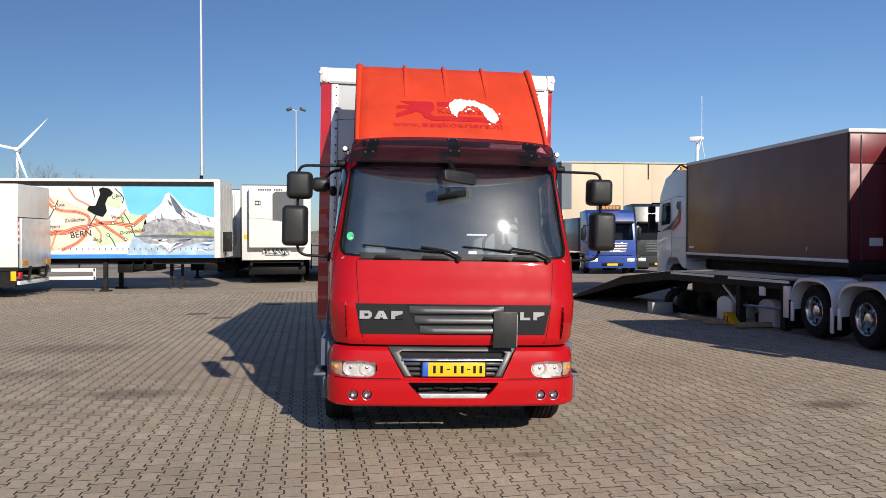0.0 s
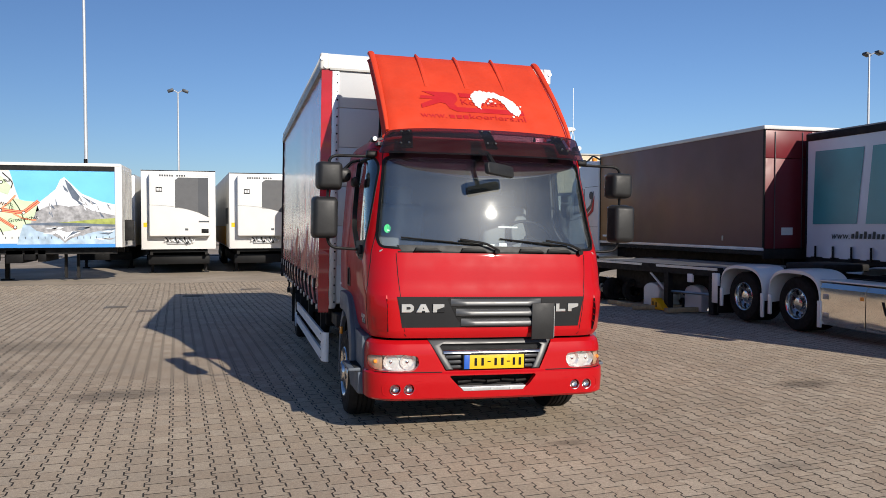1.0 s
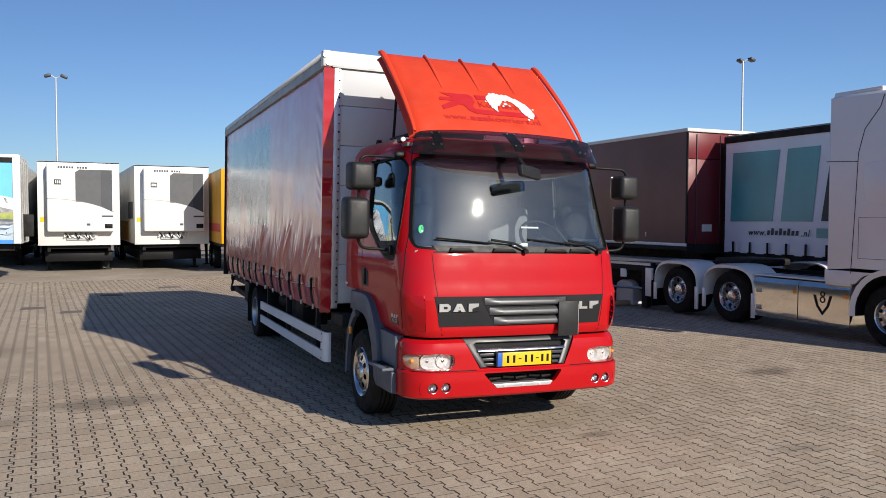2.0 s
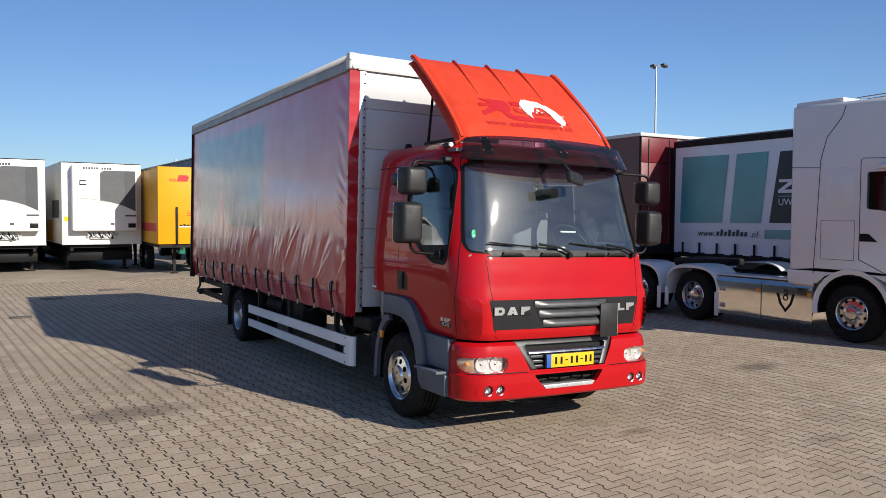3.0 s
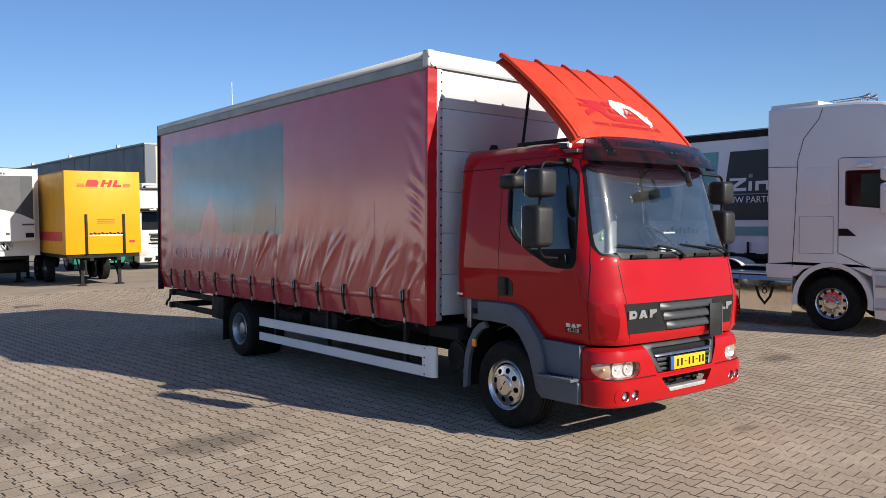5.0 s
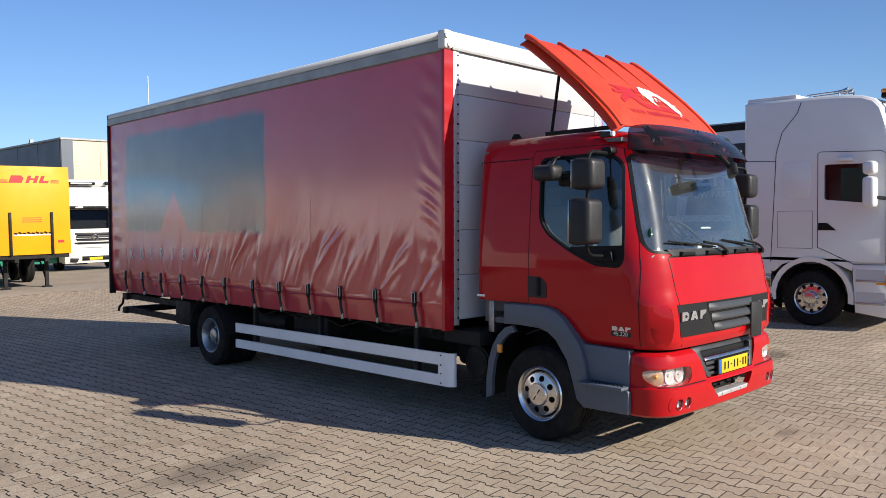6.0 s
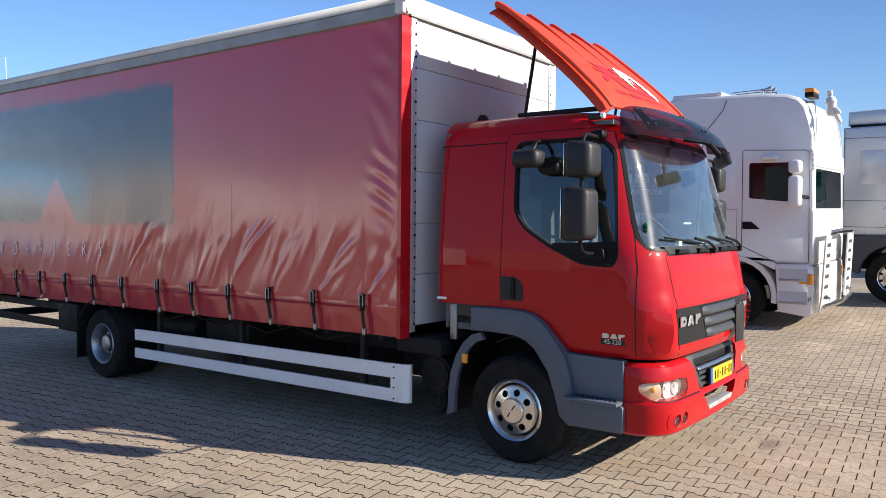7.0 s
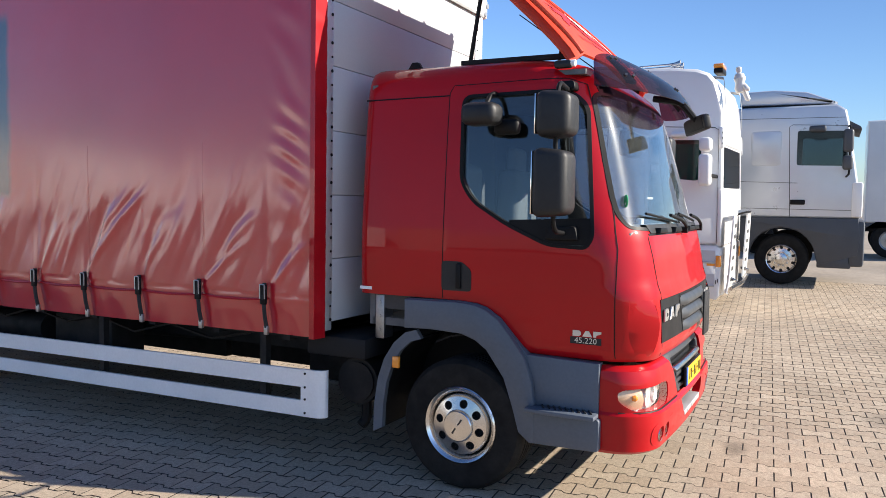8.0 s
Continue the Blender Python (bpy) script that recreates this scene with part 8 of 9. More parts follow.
    slab("label", u, DARK_GREY, b - 0.42, b - 0.04, -0.364, -0.358, zf + 1.03, zf + 1.09)
    slab("control_box", u, BLACK, b - 0.32, b - 0.06, -0.372, -0.355, zf + 0.62, zf + 0.78, 0.01)
    slab("small_label", u, DARK_GREY, b - 0.92, b - 0.80, -0.364, -0.358, zf + 0.72, zf + 0.80)
    coup = slab("coupling_box", t, PANEL, 0.92, 1.80, -0.07, 0.01, zf + 0.20, zf + 0.36, 0.02)
    coil = random.Random(8)
    for k in range(13):
        bm = fresh()
        x = 0.78 + 0.085 * k
        drop = coil.uniform(0.10, 0.24)
        tube(bm, bent([(x, -0.06, zf + 0.46), (x + coil.uniform(0.02, 0.08), -0.13, zf + 0.44 - drop * 0.6), (x + coil.uniform(0.04, 0.16), -0.14, zf + 0.42 - drop), (x + coil.uniform(0.12, 0.22), -0.07, zf + 0.42)], 0.05), coil.uniform(0.012, 0.022), 6)
        part("coupling_hose", bm, (PAPER, BLACK, PAPER, STEEL)[k % 4], coup)
    slab("corner_label", t, YELLOW_PLATE, 0.08, 0.22, -0.006, 0.0, zf + 0.85, zf + 1.02)
    # solid black mass, added to stand in for deep shade below the floor
    slab("undercarriage", t, BLACK, 0.22, w - 0.22, 0.55, length - 0.6, 0.38, zf - 0.23, 0.02, "black mass under the floor")
    trailer_gear(t, 0.0, w, 0.0, length, zf, 0.0, 1.35, (length - 4.2, length - 2.9, length - 1.6))
    slab("tool_locker", t, CHASSIS, 0.3, w - 0.3, 3.2, 5.0, 0.35, 0.85, 0.02)
    slab("kingpin_plate", t, BLACK, 0.4, w - 0.4, 0.2, 2.2, zf - 0.12, zf - 0.002)
    return t


reefer(-5.72, -3.01, 25.2, 3.84, 12.5, 4.0)
reefer(-2.51, 0.20, 25.45, 3.80, 12.5, 4.0)
reefer(-9.0, -6.45, 29.5, 3.90, 12.0)

# yellow swap body on legs
swap = thing("swap_body", "yellow swap body with red print standing on legs", "container", Matrix.Translation((0.26, 22.5, GZ)) @ pose(0, 0, 0, 0, 0, -0.5), "parked trailers")
zf, zt, w = 1.07, 3.73, 2.32
slab("front_wall", swap, YELLOW_BOX, 0, w, 0, 0.05, zf, zt, 0.012, "yellow front wall")
slab("side_wall", swap, YELLOW_BOX, 0, 0.05, 0.05, 7.4, zf, zt - 0.01)
slab("side_wall", swap, YELLOW_BOX, w - 0.05, w, 0.05, 7.4, zf, zt - 0.01)
slab("roof", swap, YELLOW_BOX, 0, w, 0.05, 7.4, zt - 0.04, zt)
slab("back_doors", swap, YELLOW_BOX, 0.05, w - 0.05, 7.35, 7.4, zf, zt - 0.04)
slab("side_stripe", swap, RED_LOGO, -0.005, 0.0, 0.4, 7.3, zf + 0.42, zf + 0.72)
for poly in ([(0.62, 0), (0.70, 0.22), (0.98, 0.22), (1.04, 0.14), (0.98, 0.0)], [(1.08, 0), (1.16, 0.22), (1.26, 0.22), (1.23, 0.14), (1.34, 0.14), (1.37, 0.22), (1.47, 0.22), (1.39, 0), (1.29, 0), (1.32, 0.09), (1.21, 0.09), (1.18, 0)], [(1.45, 0), (1.53, 0.22), (1.63, 0.22), (1.58, 0.07), (1.74, 0.07), (1.72, 0)]):
    bm = fresh()
    prism(bm, [(x, zt - 0.50 + z) for x, z in poly], "y", -0.006, 0.0)
    part("logo_block", bm, RED_LOGO, swap, "red slanted logo block")
for x0, x1 in ((0.36, 0.60), (1.78, 2.02)):
    for k in range(3):
        slab("logo_bar", swap, RED_LOGO, x0 + 0.01 * k, x1, -0.006, 0.0, zt - 0.50 + 0.035 * k, zt - 0.48 + 0.035 * k)
for x in (0.62, 1.78):
    slab("guide_rail", swap, CHASSIS, x - 0.035, x + 0.035, -0.05, 0.0, zf, zf + 1.28, 0.008, "dark vertical guide")
bars = fresh()
for k in range(9):
    tube(bars, [(0.72 + 0.12 * k, -0.02, zf + 0.66 + 0.03 * (k % 2)), (0.80 + 0.12 * k, -0.03, zf + 0.64)], 0.02, 5)
part("coupling_row", bars, CHASSIS, swap)
slab("coupling_tray", swap, PAPER, 0.70, 1.75, -0.012, 0.0, zf + 0.58, zf + 0.62)
for k in range(3):
    slab("small_print", swap, RED_LOGO, 0.95, 1.5, -0.004, 0.0, zf + 0.98 + 0.06 * k, zf + 1.0 + 0.06 * k)
slab("end_label", swap, RED_LOGO, 1.94, 2.12, -0.004, 0.0, zf + 0.34, zf + 0.42)
slab("floor_frame", swap, CHASSIS, 0.05, w - 0.05, 0.05, 7.35, zf - 0.12, zf - 0.002)
for x in (0.78, 1.62):
    slab("frame_rail", swap, CHASSIS, x - 0.06, x + 0.06, 0.05, 7.35, 0.85, zf - 0.12)
for x, y in ((0.68, 0.9), (1.86, 0.9), (0.12, 6.4), (w - 0.12, 6.4)):
    bm = fresh()
    box(bm, x - 0.05, x + 0.05, y - 0.05, y + 0.05, 0.02, zf - 0.05)
    tube(bm, [(x, y, 0.12), (x, y + 0.7, zf - 0.15)], 0.025, 6)
    box(bm, x - 0.12, x + 0.12, y - 0.12, y + 0.12, 0, 0.04)
    part("leg", bm, CHASSIS, swap, "dark folding leg")
for s, x in ((-1, 0.15), (1, w - 0.15)):
    for ya in (3.6, 4.9):
        lorry_wheel(swap, x, ya, 0.48, s, 0.48, "steel")

# long curtain trailer with a printed mural, broadside on
SKY_PRINT = material("sky_print", (0.15, 0.50, 0.86), 0.4, stain=0.12, stain_size=0.7)
PALE_PRINT = material("pale_map_print", (0.64, 0.65, 0.63), 0.4, stain=0.06)
PEACH = material("peach_map_print", (0.72, 0.60, 0.50), 0.4, stain=0.10, stain_size=1.5)
SAGE = material("pale_green_map_print", (0.52, 0.64, 0.42), 0.4, stain=0.10, stain_size=1.5)
SNOW = material("snow_print", (0.70, 0.73, 0.77), 0.45, stain=0.28, stain_size=3.0)
ROCK = material("rock_print", (0.30, 0.30, 0.31), 0.5, stain=0.35, stain_size=4, grain=0.3, grain_size=9)
ROCK_DARK = material("shaded_rock_print", (0.10, 0.13, 0.18), 0.5, stain=0.3, stain_size=4)
MEADOW = material("meadow_print", (0.30, 0.34, 0.08), 0.5, stain=0.3, stain_size=5)
LAKE = material("lake_print", (0.38, 0.50, 0.62), 0.4, stain=0.3, stain_size=3)
BLUE_BAND = material("blue_lower_band", (0.05, 0.24, 0.62), 0.4, stain=0.1)
bern = thing("mural_trailer", "white curtain trailer printed with a road map and snowy mountain", "trailer", Matrix.Translation((-13.4, 21.7, GZ)), "parked trailers")
bz = lambda c: 6.48 - GZ - 0.0101 * c
bx = lambda c: 0.00975 * c
slab("curtain", bern, PALE_PRINT, -5.0, bx(765), 0.03, 0.06, bz(541), bz(290), 0.0, "printed cloth curtain")


def mural(name, pts, mat, layer, label=""):
    bm = fresh()
    prism(bm, [(bx(x), bz(y)) for x, y in pts], "y", 0.03 - 0.0035 * layer, 0.031 - 0.0035 * layer + 0.003)
    return part(name, bm, mat, bern, label, smooth=0)


mural("sky_field", [(420, 290), (745, 290), (745, 440), (470, 440), (440, 360)], SKY_PRINT, 1, "printed blue sky")
mural("snow_field", [(490, 458), (505, 398), (560, 352), (575, 320), (587, 312), (606, 330), (640, 365), (700, 390), (745, 400), (745, 458)], SNOW, 2, "printed snowy mountain")
mural("rock_field", [(482, 462), (500, 425), (530, 408), (565, 402), (600, 408), (640, 402), (672, 420), (710, 428), (745, 436), (745, 462)], ROCK, 3, "printed grey rock")
mural("rock_shade", [(589, 318), (606, 335), (636, 376), (628, 392), (612, 380), (598, 350)], ROCK_DARK, 4)
mural("rock_shade", [(640, 372), (690, 400), (670, 398)], ROCK_DARK, 4)
mural("meadow_field", [(510, 462), (600, 457), (690, 448), (745, 445), (745, 472), (600, 466)], MEADOW, 5)
mural("lake_field", [(460, 466), (745, 472), (745, 530), (440, 530)], LAKE, 4)
mural("mirror_rock", [(478, 468), (500, 486), (545, 498), (572, 512), (587, 526), (604, 513), (640, 499), (690, 488), (745, 482), (745, 472)], ROCK, 5)
mural("mirror_snow", [(548, 488), (570, 500), (587, 519), (600, 508), (636, 492), (616, 486), (596, 492), (574, 484)], SNOW, 6)
mural("mirror_shade", [(589, 514), (604, 502), (632, 489), (612, 488)], ROCK_DARK, 6.3)
mural("far_shore", [(470, 463), (560, 459), (650, 462), (745, 466), (745, 473), (600, 470), (470, 468)], ROCK_DARK, 6.2)
mural("peach_field", [(158, 345), (200, 330), (250, 352), (330, 372), (400, 395), (430, 430), (360, 470), (250, 500), (160, 520), (158, 440), (230, 420)], PEACH, 1)
mural("sage_field", [(330, 440), (400, 420), (430, 380), (470, 390), (500, 392), (512, 430), (488, 470), (420, 485), (330, 500)], SAGE, 2)
mural("sage_field", [(395, 310), (425, 345), (415, 370), (360, 350)], SAGE, 2)
mural("blue_band", [(-500, 541), (-500, 527), (745, 527), (745, 541)], BLUE_BAND, 2, "blue lower band")


def ribbon(pts, r, mat, layer, name="map_road"):
    """A flat printed stripe along a path."""
    way = [Vector((bx(x), 0, bz(y))) for x, y in pts]
    fine = [way[0]] + [way[k] + (way[k + 1] - way[k]) * q for k in range(len(way) - 1) for q in (0.25, 0.5, 0.75, 1.0)]
    for _ in range(2):
        fine = [fine[0]] + [(fine[k - 1] + fine[k] * 2 + fine[k + 1]) / 4 for k in range(1, len(fine) - 1)] + [fine[-1]]
    rows = []
    for k, p in enumerate(fine):
        d = (fine[min(k + 1, len(fine) - 1)] - fine[max(k - 1, 0)]).normalized()
        n = Vector((-d.z, 0, d.x)) * r
        rows.append([(p.x + n.x, 0.030 - 0.0035 * layer, p.z + n.z), (p.x - n.x, 0.030 - 0.0035 * layer, p.z - n.z)])
    bm = fresh()
    skin(bm, rows, caps=False, loop=False)
    part(name, bm, mat, bern, smooth=0)


def road(pts, r, mat, layer, name="map_road"):
    if mat is ORANGE_ROAD:
        ribbon(pts, r * 0.85, DARK_ROAD, 3.2)
        ribbon(pts, r * 0.62, ORANGE_ROAD, 3.7)
    elif mat is DARK_ROAD:
        ribbon(pts, r * 0.45, DARK_ROAD, 4.2)
    else:
        ribbon(pts, r * 1.2, mat, 3.4)


ORANGE_ROAD = material("orange_road_print", (0.78, 0.30, 0.14), 0.45, stain=0.05)
DARK_ROAD = material("dark_red_road_print", (0.40, 0.03, 0.04), 0.45, stain=0.05)
main = [(158, 462), (200, 446), (225, 452), (262, 436), (310, 430), (345, 420), (392, 418), (430, 424), (462, 428), (485, 408), (508, 390)]
road(main, 0.075, ORANGE_ROAD, 1)
road(main, 0.030, DARK_ROAD, 0.2)
road([(x, y + 9) for x, y in main[:5]], 0.022, DARK_ROAD, 0.2)
ring_road = [(165, 338), (180, 362), (215, 378), (260, 378), (300, 390), (312, 402), (308, 430)]
road(ring_road, 0.055, ORANGE_ROAD, 1)
road(ring_road, 0.024, DARK_ROAD, 0.2)
south = [(308, 430), (290, 470), (262, 492), (215, 512)]
road(south, 0.060, ORANGE_ROAD, 1)
road(south, 0.024, DARK_ROAD, 0.2)
road([(330, 405), (380, 440), (440, 480)], 0.060, ORANGE_ROAD, 1)
road([(330, 405), (380, 440), (440, 480)], 0.022, DARK_ROAD, 0.2)
for pts in ([(160, 425), (178, 395), (192, 368), (205, 340)], [(372, 455), (392, 480), (400, 500)], [(430, 385), (450, 415), (470, 470)], [(322, 295), (330, 330)], [(400, 300), (432, 330), (425, 350)]):
    road(pts, 0.012, CHASSIS, 0)
for x, y in ((192, 367), (308, 432), (392, 420), (462, 428), (375, 460), (396, 330), (436, 475)):
    bm = fresh()
    cyl(bm, (bx(x), 0.012, bz(y)), (bx(x), 0.022, bz(y)), 0.055, 14)
    node = part("map_node", bm, CHASSIS, bern)
    bm = fresh()
    cyl(bm, (bx(x), 0.008, bz(y)), (bx(x), 0.014, bz(y)), 0.036, 14)
    part("node_middle", bm, PAPER, node)
rng = random.Random(77)
for k in range(26):
    # crags on the printed mountain and its image in the lake
    x = rng.uniform(520, 730)
    top = float(np.interp(x, [520, 560, 587, 640, 745], [395, 358, 322, 372, 405]))
    y = rng.uniform(top, 425)
    w, h = rng.uniform(4, 15), rng.uniform(8, 26)
    mural("crag", [(x, y), (x + w, y + h * 0.6), (x + w * 1.3, y + h), (x + w * 0.4, y + h * 0.7)], (ROCK, ROCK_DARK, SNOW)[k % 3], 4.6 + 0.05 * k / 26)
    if k % 2:
        yy = rng.uniform(470, 520)
        mural("lake_streak", [(x - 20, yy), (x + 25, yy - 3), (x + 10, yy + 5)], (ROCK, SNOW, ROCK_DARK)[k % 3], 6.5)
for pts in ([(165, 300), (172, 330), (190, 352)], [(240, 300), (262, 335), (300, 352), (330, 372)], [(330, 430), (352, 455), (348, 490)], [(430, 430), (462, 448), (500, 452)], [(392, 418), (418, 395), (438, 372)], [(200, 446), (188, 480), (176, 515)]):
    road(pts, 0.030, ORANGE_ROAD, 1)
for text, x, y, size, lean in (("BERN", 282, 458, 0.30, 8), ("Zollikofen", 262, 409, 0.17, 4), ("Worb", 408, 400, 0.17, -4), ("10", 424, 413, 0.15, 0), ("Belp", 339, 477, 0.17, -8), ("Lyss", 214, 357, 0.15, 0), ("Kerzers", 184, 432, 0.17, 4), ("Grosshöchst", 460, 448, 0.17, 8), ("Bur", 414, 325, 0.15, 8), ("en", 166, 489, 0.15, 0)):
    bm = words(text, size, Matrix.Translation((bx(x), 0.010, bz(y))) @ pose(0, 0, 0, 90, 0, 0) @ pose(0, 0, 0, 0, 0, lean), 0.004)
    part("map_word", bm, CHASSIS, bern, "dark map lettering", smooth=0)
bm = fresh()
prism(bm, rounded([(bx(x), bz(y)) for x, y in ((345, 302), (358, 296), (380, 300), (394, 314), (386, 326), (377, 328), (366, 352), (372, 378), (358, 398), (332, 390), (304, 374), (310, 360), (333, 360), (350, 318))], 0.04), "y", 0.0, 0.012)
pin = part("printed_pin", bm, BLACK, bern, "printed black map pin", smooth=0)
band([(bx(334), 0.008, bz(392)), (bx(310), 0.008, bz(430))], 0.02, DARK_GREY, "pin_needle", bern)
slab("roof_rail", bern, WHITE_DIRTY, -5.0, bx(765), -0.02, 0.06, bz(276), bz(266), 0.01, "white roof rail")
slab("roof_gutter", bern, CHASSIS, -5.0, bx(762), 0.0, 0.06, bz(291), bz(274))
slab("roof_sheet", bern, WHITE_DIRTY, -5.0, bx(765), 0.0, 2.5, bz(270), bz(267))
slab("end_post", bern, WHITE, bx(746), bx(768), -0.01, 0.07, bz(541), bz(268), 0.01, "white end post")
slab("end_wall", bern, WHITE_DIRTY, bx(764), bx(768), 0.07, 2.5, bz(541), bz(270))
for k in range(4):
    band([(bx(770), 0.3 + 0.6 * k, bz(535)), (bx(770), 0.3 + 0.6 * k, bz(285))], 0.02, RAIL, "end_rib", bern)
slab("end_bracket", bern, CHASSIS, bx(768), bx(800), 0.3, 0.6, bz(520), bz(450), 0.02)
slab("floor", bern, CHASSIS, -5.0, bx(765), 0.06, 2.5, bz(541), bz(531))
slab("far_side", bern, WHITE_DIRTY, -5.0, bx(765), 2.47, 2.5, bz(535), bz(270))
for k in range(30):
    slab("curtain_hook", bern, DARK_GREY, bx(165 + 20 * k), bx(167 + 20 * k), 0.008, 0.014, bz(512), bz(505))
for y in (0.4, 2.1):
    slab("frame_rail", bern, CHASSIS, -4.8, bx(745), y - 0.05, y + 0.05, 0.95, 1.15)
for x, y in ((bx(355), 0.35), (bx(355), 2.1)):
    bm = fresh()
    box(bm, x - 0.07, x + 0.07, y - 0.06, y + 0.06, 0.04, 1.1)
    box(bm, x - 0.18, x + 0.18, y - 0.15, y + 0.15, 0, 0.05)
    part("landing_leg", bm, CHASSIS, bern, "dark landing leg")
for z in (0.50, 0.78):
    slab("side_guard", bern, GUARD, bx(120), bx(330), 0.03, 0.07, z - 0.07, z + 0.05, 0.01, "white side guard")
slab("guard_end", bern, GUARD, bx(322), bx(331), 0.03, 0.072, 0.43, 0.83, 0.01)
for x0, x1, z in ((396, 452, 0.66), (452, 490, 0.76), (494, 523, 0.70)):
    slab("undercarriage", bern, BLACK, bx(x0), bx(x1) - 0.02, 0.35, 2.2, z, 1.1, 0.02, "black mass under the floor")
for x in (560, 600):
    slab("frame_post", bern, CHASSIS, bx(x), bx(x) + 0.09, 1.2, 1.3, 0.1, 1.1)
for ya in (-3.6, -2.3, -1.0):
    for y, s in ((0.2, -1), (2.3, 1)):
        bm = fresh()
        lathe(bm, [(0.25, 0.0), (0.46, 0.02), (0.49, 0.06), (0.49, 0.24), (0.46, 0.28), (0.25, 0.28), (0.25, 0.0)], (ya, y if s < 0 else y - 0.28, 0.49), (0, 1, 0), 28)
        part("tyre", bm, RUBBER, bern)

# white box trailer standing in front of it
tail = thing("box_trailer", "white box trailer with grey tail lift folded up", "trailer", Matrix.Translation((-11.6, 19.0, ground_z(20))), "parked trailers")
slab("side_wall", tail, WHITE, -12.0, 0.0, 0.0, 0.04, 0.98, 3.56, 0.006, "plain white side wall")
slab("side_wall", tail, WHITE, -12.0, 0.0, 2.36, 2.4, 0.98, 3.56, 0.006)
slab("roof", tail, WHITE_DIRTY, -12.0, 0.0, 0.0, 2.4, 3.56, 3.59)
slab("floor", tail, CHASSIS, -12.0, 0.0, 0.0, 2.4, 0.86, 0.98)
slab("back_frame", tail, WHITE_DIRTY, -0.02, 0.02, 0.0, 2.4, 2.55, 3.58, 0.01, "grey-white upper rear frame")
slab("tail_lift", tail, ALU, 0.0, 0.09, 0.08, 2.32, 0.95, 2.52, 0.01, "grey folded tail lift platform")
for k in range(8):
    slab("warning_stripe", tail, RED_LOGO if k % 2 else PAPER, 0.02, 0.028, 0.0, 0.06, 1.7 + 0.1 * k, 1.8 + 0.1 * k)
for y0, y1 in ((0.12, 0.5), (1.95, 2.3)):
    slab("rear_marker", tail, AMBER, 0.09, 0.10, y0, y1, 1.05, 1.18)
for y in (0.55, 1.85):
    band(bent([(-0.3, y, 0.75), (0.10, y, 0.60), (0.16, y, 1.0)], 0.08), 0.05, CHASSIS, "lift_arm", tail)
slab("rear_bumper", tail, WHITE_DIRTY, -0.08, 0.02, 0.1, 2.3, 0.42, 0.54, 0.01)
slab("tail_lamp", tail, RED_LOGO, -0.02, 0.05, 0.02, 0.22, 0.62, 0.82, 0.01)
slab("tail_lamp", tail, YELLOW_PLATE, -0.22, -0.06, -0.01, 0.04, 0.55, 0.85, 0.01)
for y in (0.5, 1.9):
    slab("frame_rail", tail, CHASSIS, -11.8, -0.1, y - 0.05, y + 0.05, 0.66, 0.86)
for ya in (-4.6, -3.3, -2.0):
    for y in (0.05, 2.07):
        bm = fresh()
        lathe(bm, [(0.25, 0.0), (0.46, 0.02), (0.49, 0.06), (0.49, 0.24), (0.46, 0.28), (0.25, 0.28), (0.25, 0.0)], (ya, y, 0.49), (0, 1, 0), 28)
        part("tyre", bm, RUBBER, tail)
slab("side_skirt", tail, CHASSIS, -1.3, -0.1, 0.05, 0.10, 0.35, 0.86)

# lorries further back
FZ = ground_z(31)
simple_truck("parked_lorry", "blue tipper lorry with chrome lamp bar", Matrix.Translation((11.45, 31.5, FZ)) @ pose(0, 0, 0, 0, 0, -4), BLUE_CAB, BLUE_CAB, NAVY, 5.0, 2.9, 3.2, grille_mat=CHROME)
simple_truck("parked_lorry", "black lorry with white visor", Matrix.Translation((14.15, 32.2, FZ)), BLACK_CAB, BLACK_CAB, None, roof=3.55, grille_mat=DARK_GREY)
star = simple_truck("parked_lorry", "white tractor unit with grey grille", Matrix.Translation((6.25, 30.2, FZ)) @ pose(0, 0, 0, 0, 0, -3), WHITE_DIRTY, WHITE_DIRTY, None, roof=3.5, grille_mat=SLAT)
simple_truck("parked_lorry", "green lorry half hidden by a swap body", Matrix.Translation((3.85, 31.2, FZ)), GREEN_CAB, GREEN_CAB, None, roof=2.7, grille_mat=DARK_GREY)
for k in range(3):
    slab("grille_gap", star, BLACK, -0.80 + 0.05 * k, 0.80 - 0.05 * k, -0.035, 0.05, 1.12 + 0.16 * k, 1.17 + 0.16 * k, 0.005)
bm = fresh()
lathe(bm, [(0.10, -0.012), (0.125, 0.0), (0.10, 0.012), (0.085, 0.0)], (0, -0.045, 1.36), (0, 1, 0), 20)
part("round_badge", bm, CHROME, star)
for q in (-1, 1):
    bm = fresh()
    prism(bm, rounded([(q * 0.74, 0.92), (q * 1.17, 1.02), (q * 1.20, 0.60), (q * 0.98, 0.58), (q * 0.80, 0.70)], 0.06), "y", -0.055, 0.05, 0.015)
    part("lamp_lens", bm, LAMP_WHITE, star, "clear swept headlight")
    bm = fresh()
    prism(bm, rounded([(q * 0.66, 0.52), (q * 1.02, 0.54), (q * 1.00, 0.38), (q * 0.74, 0.36)], 0.03), "y", -0.062, 0.0, 0.01)
    part("fog_recess", bm, GRILLE, star)
    slab("visor_lamp", star, LAMP_WHITE, q * 0.45, q * 0.75, -0.075, -0.06, 2.57, 2.63, 0.01)
slab("roof_panel", star, WHITE_DIRTY, -0.9, 0.9, 0.55, 1.9, 3.5, 3.78, 0.10)
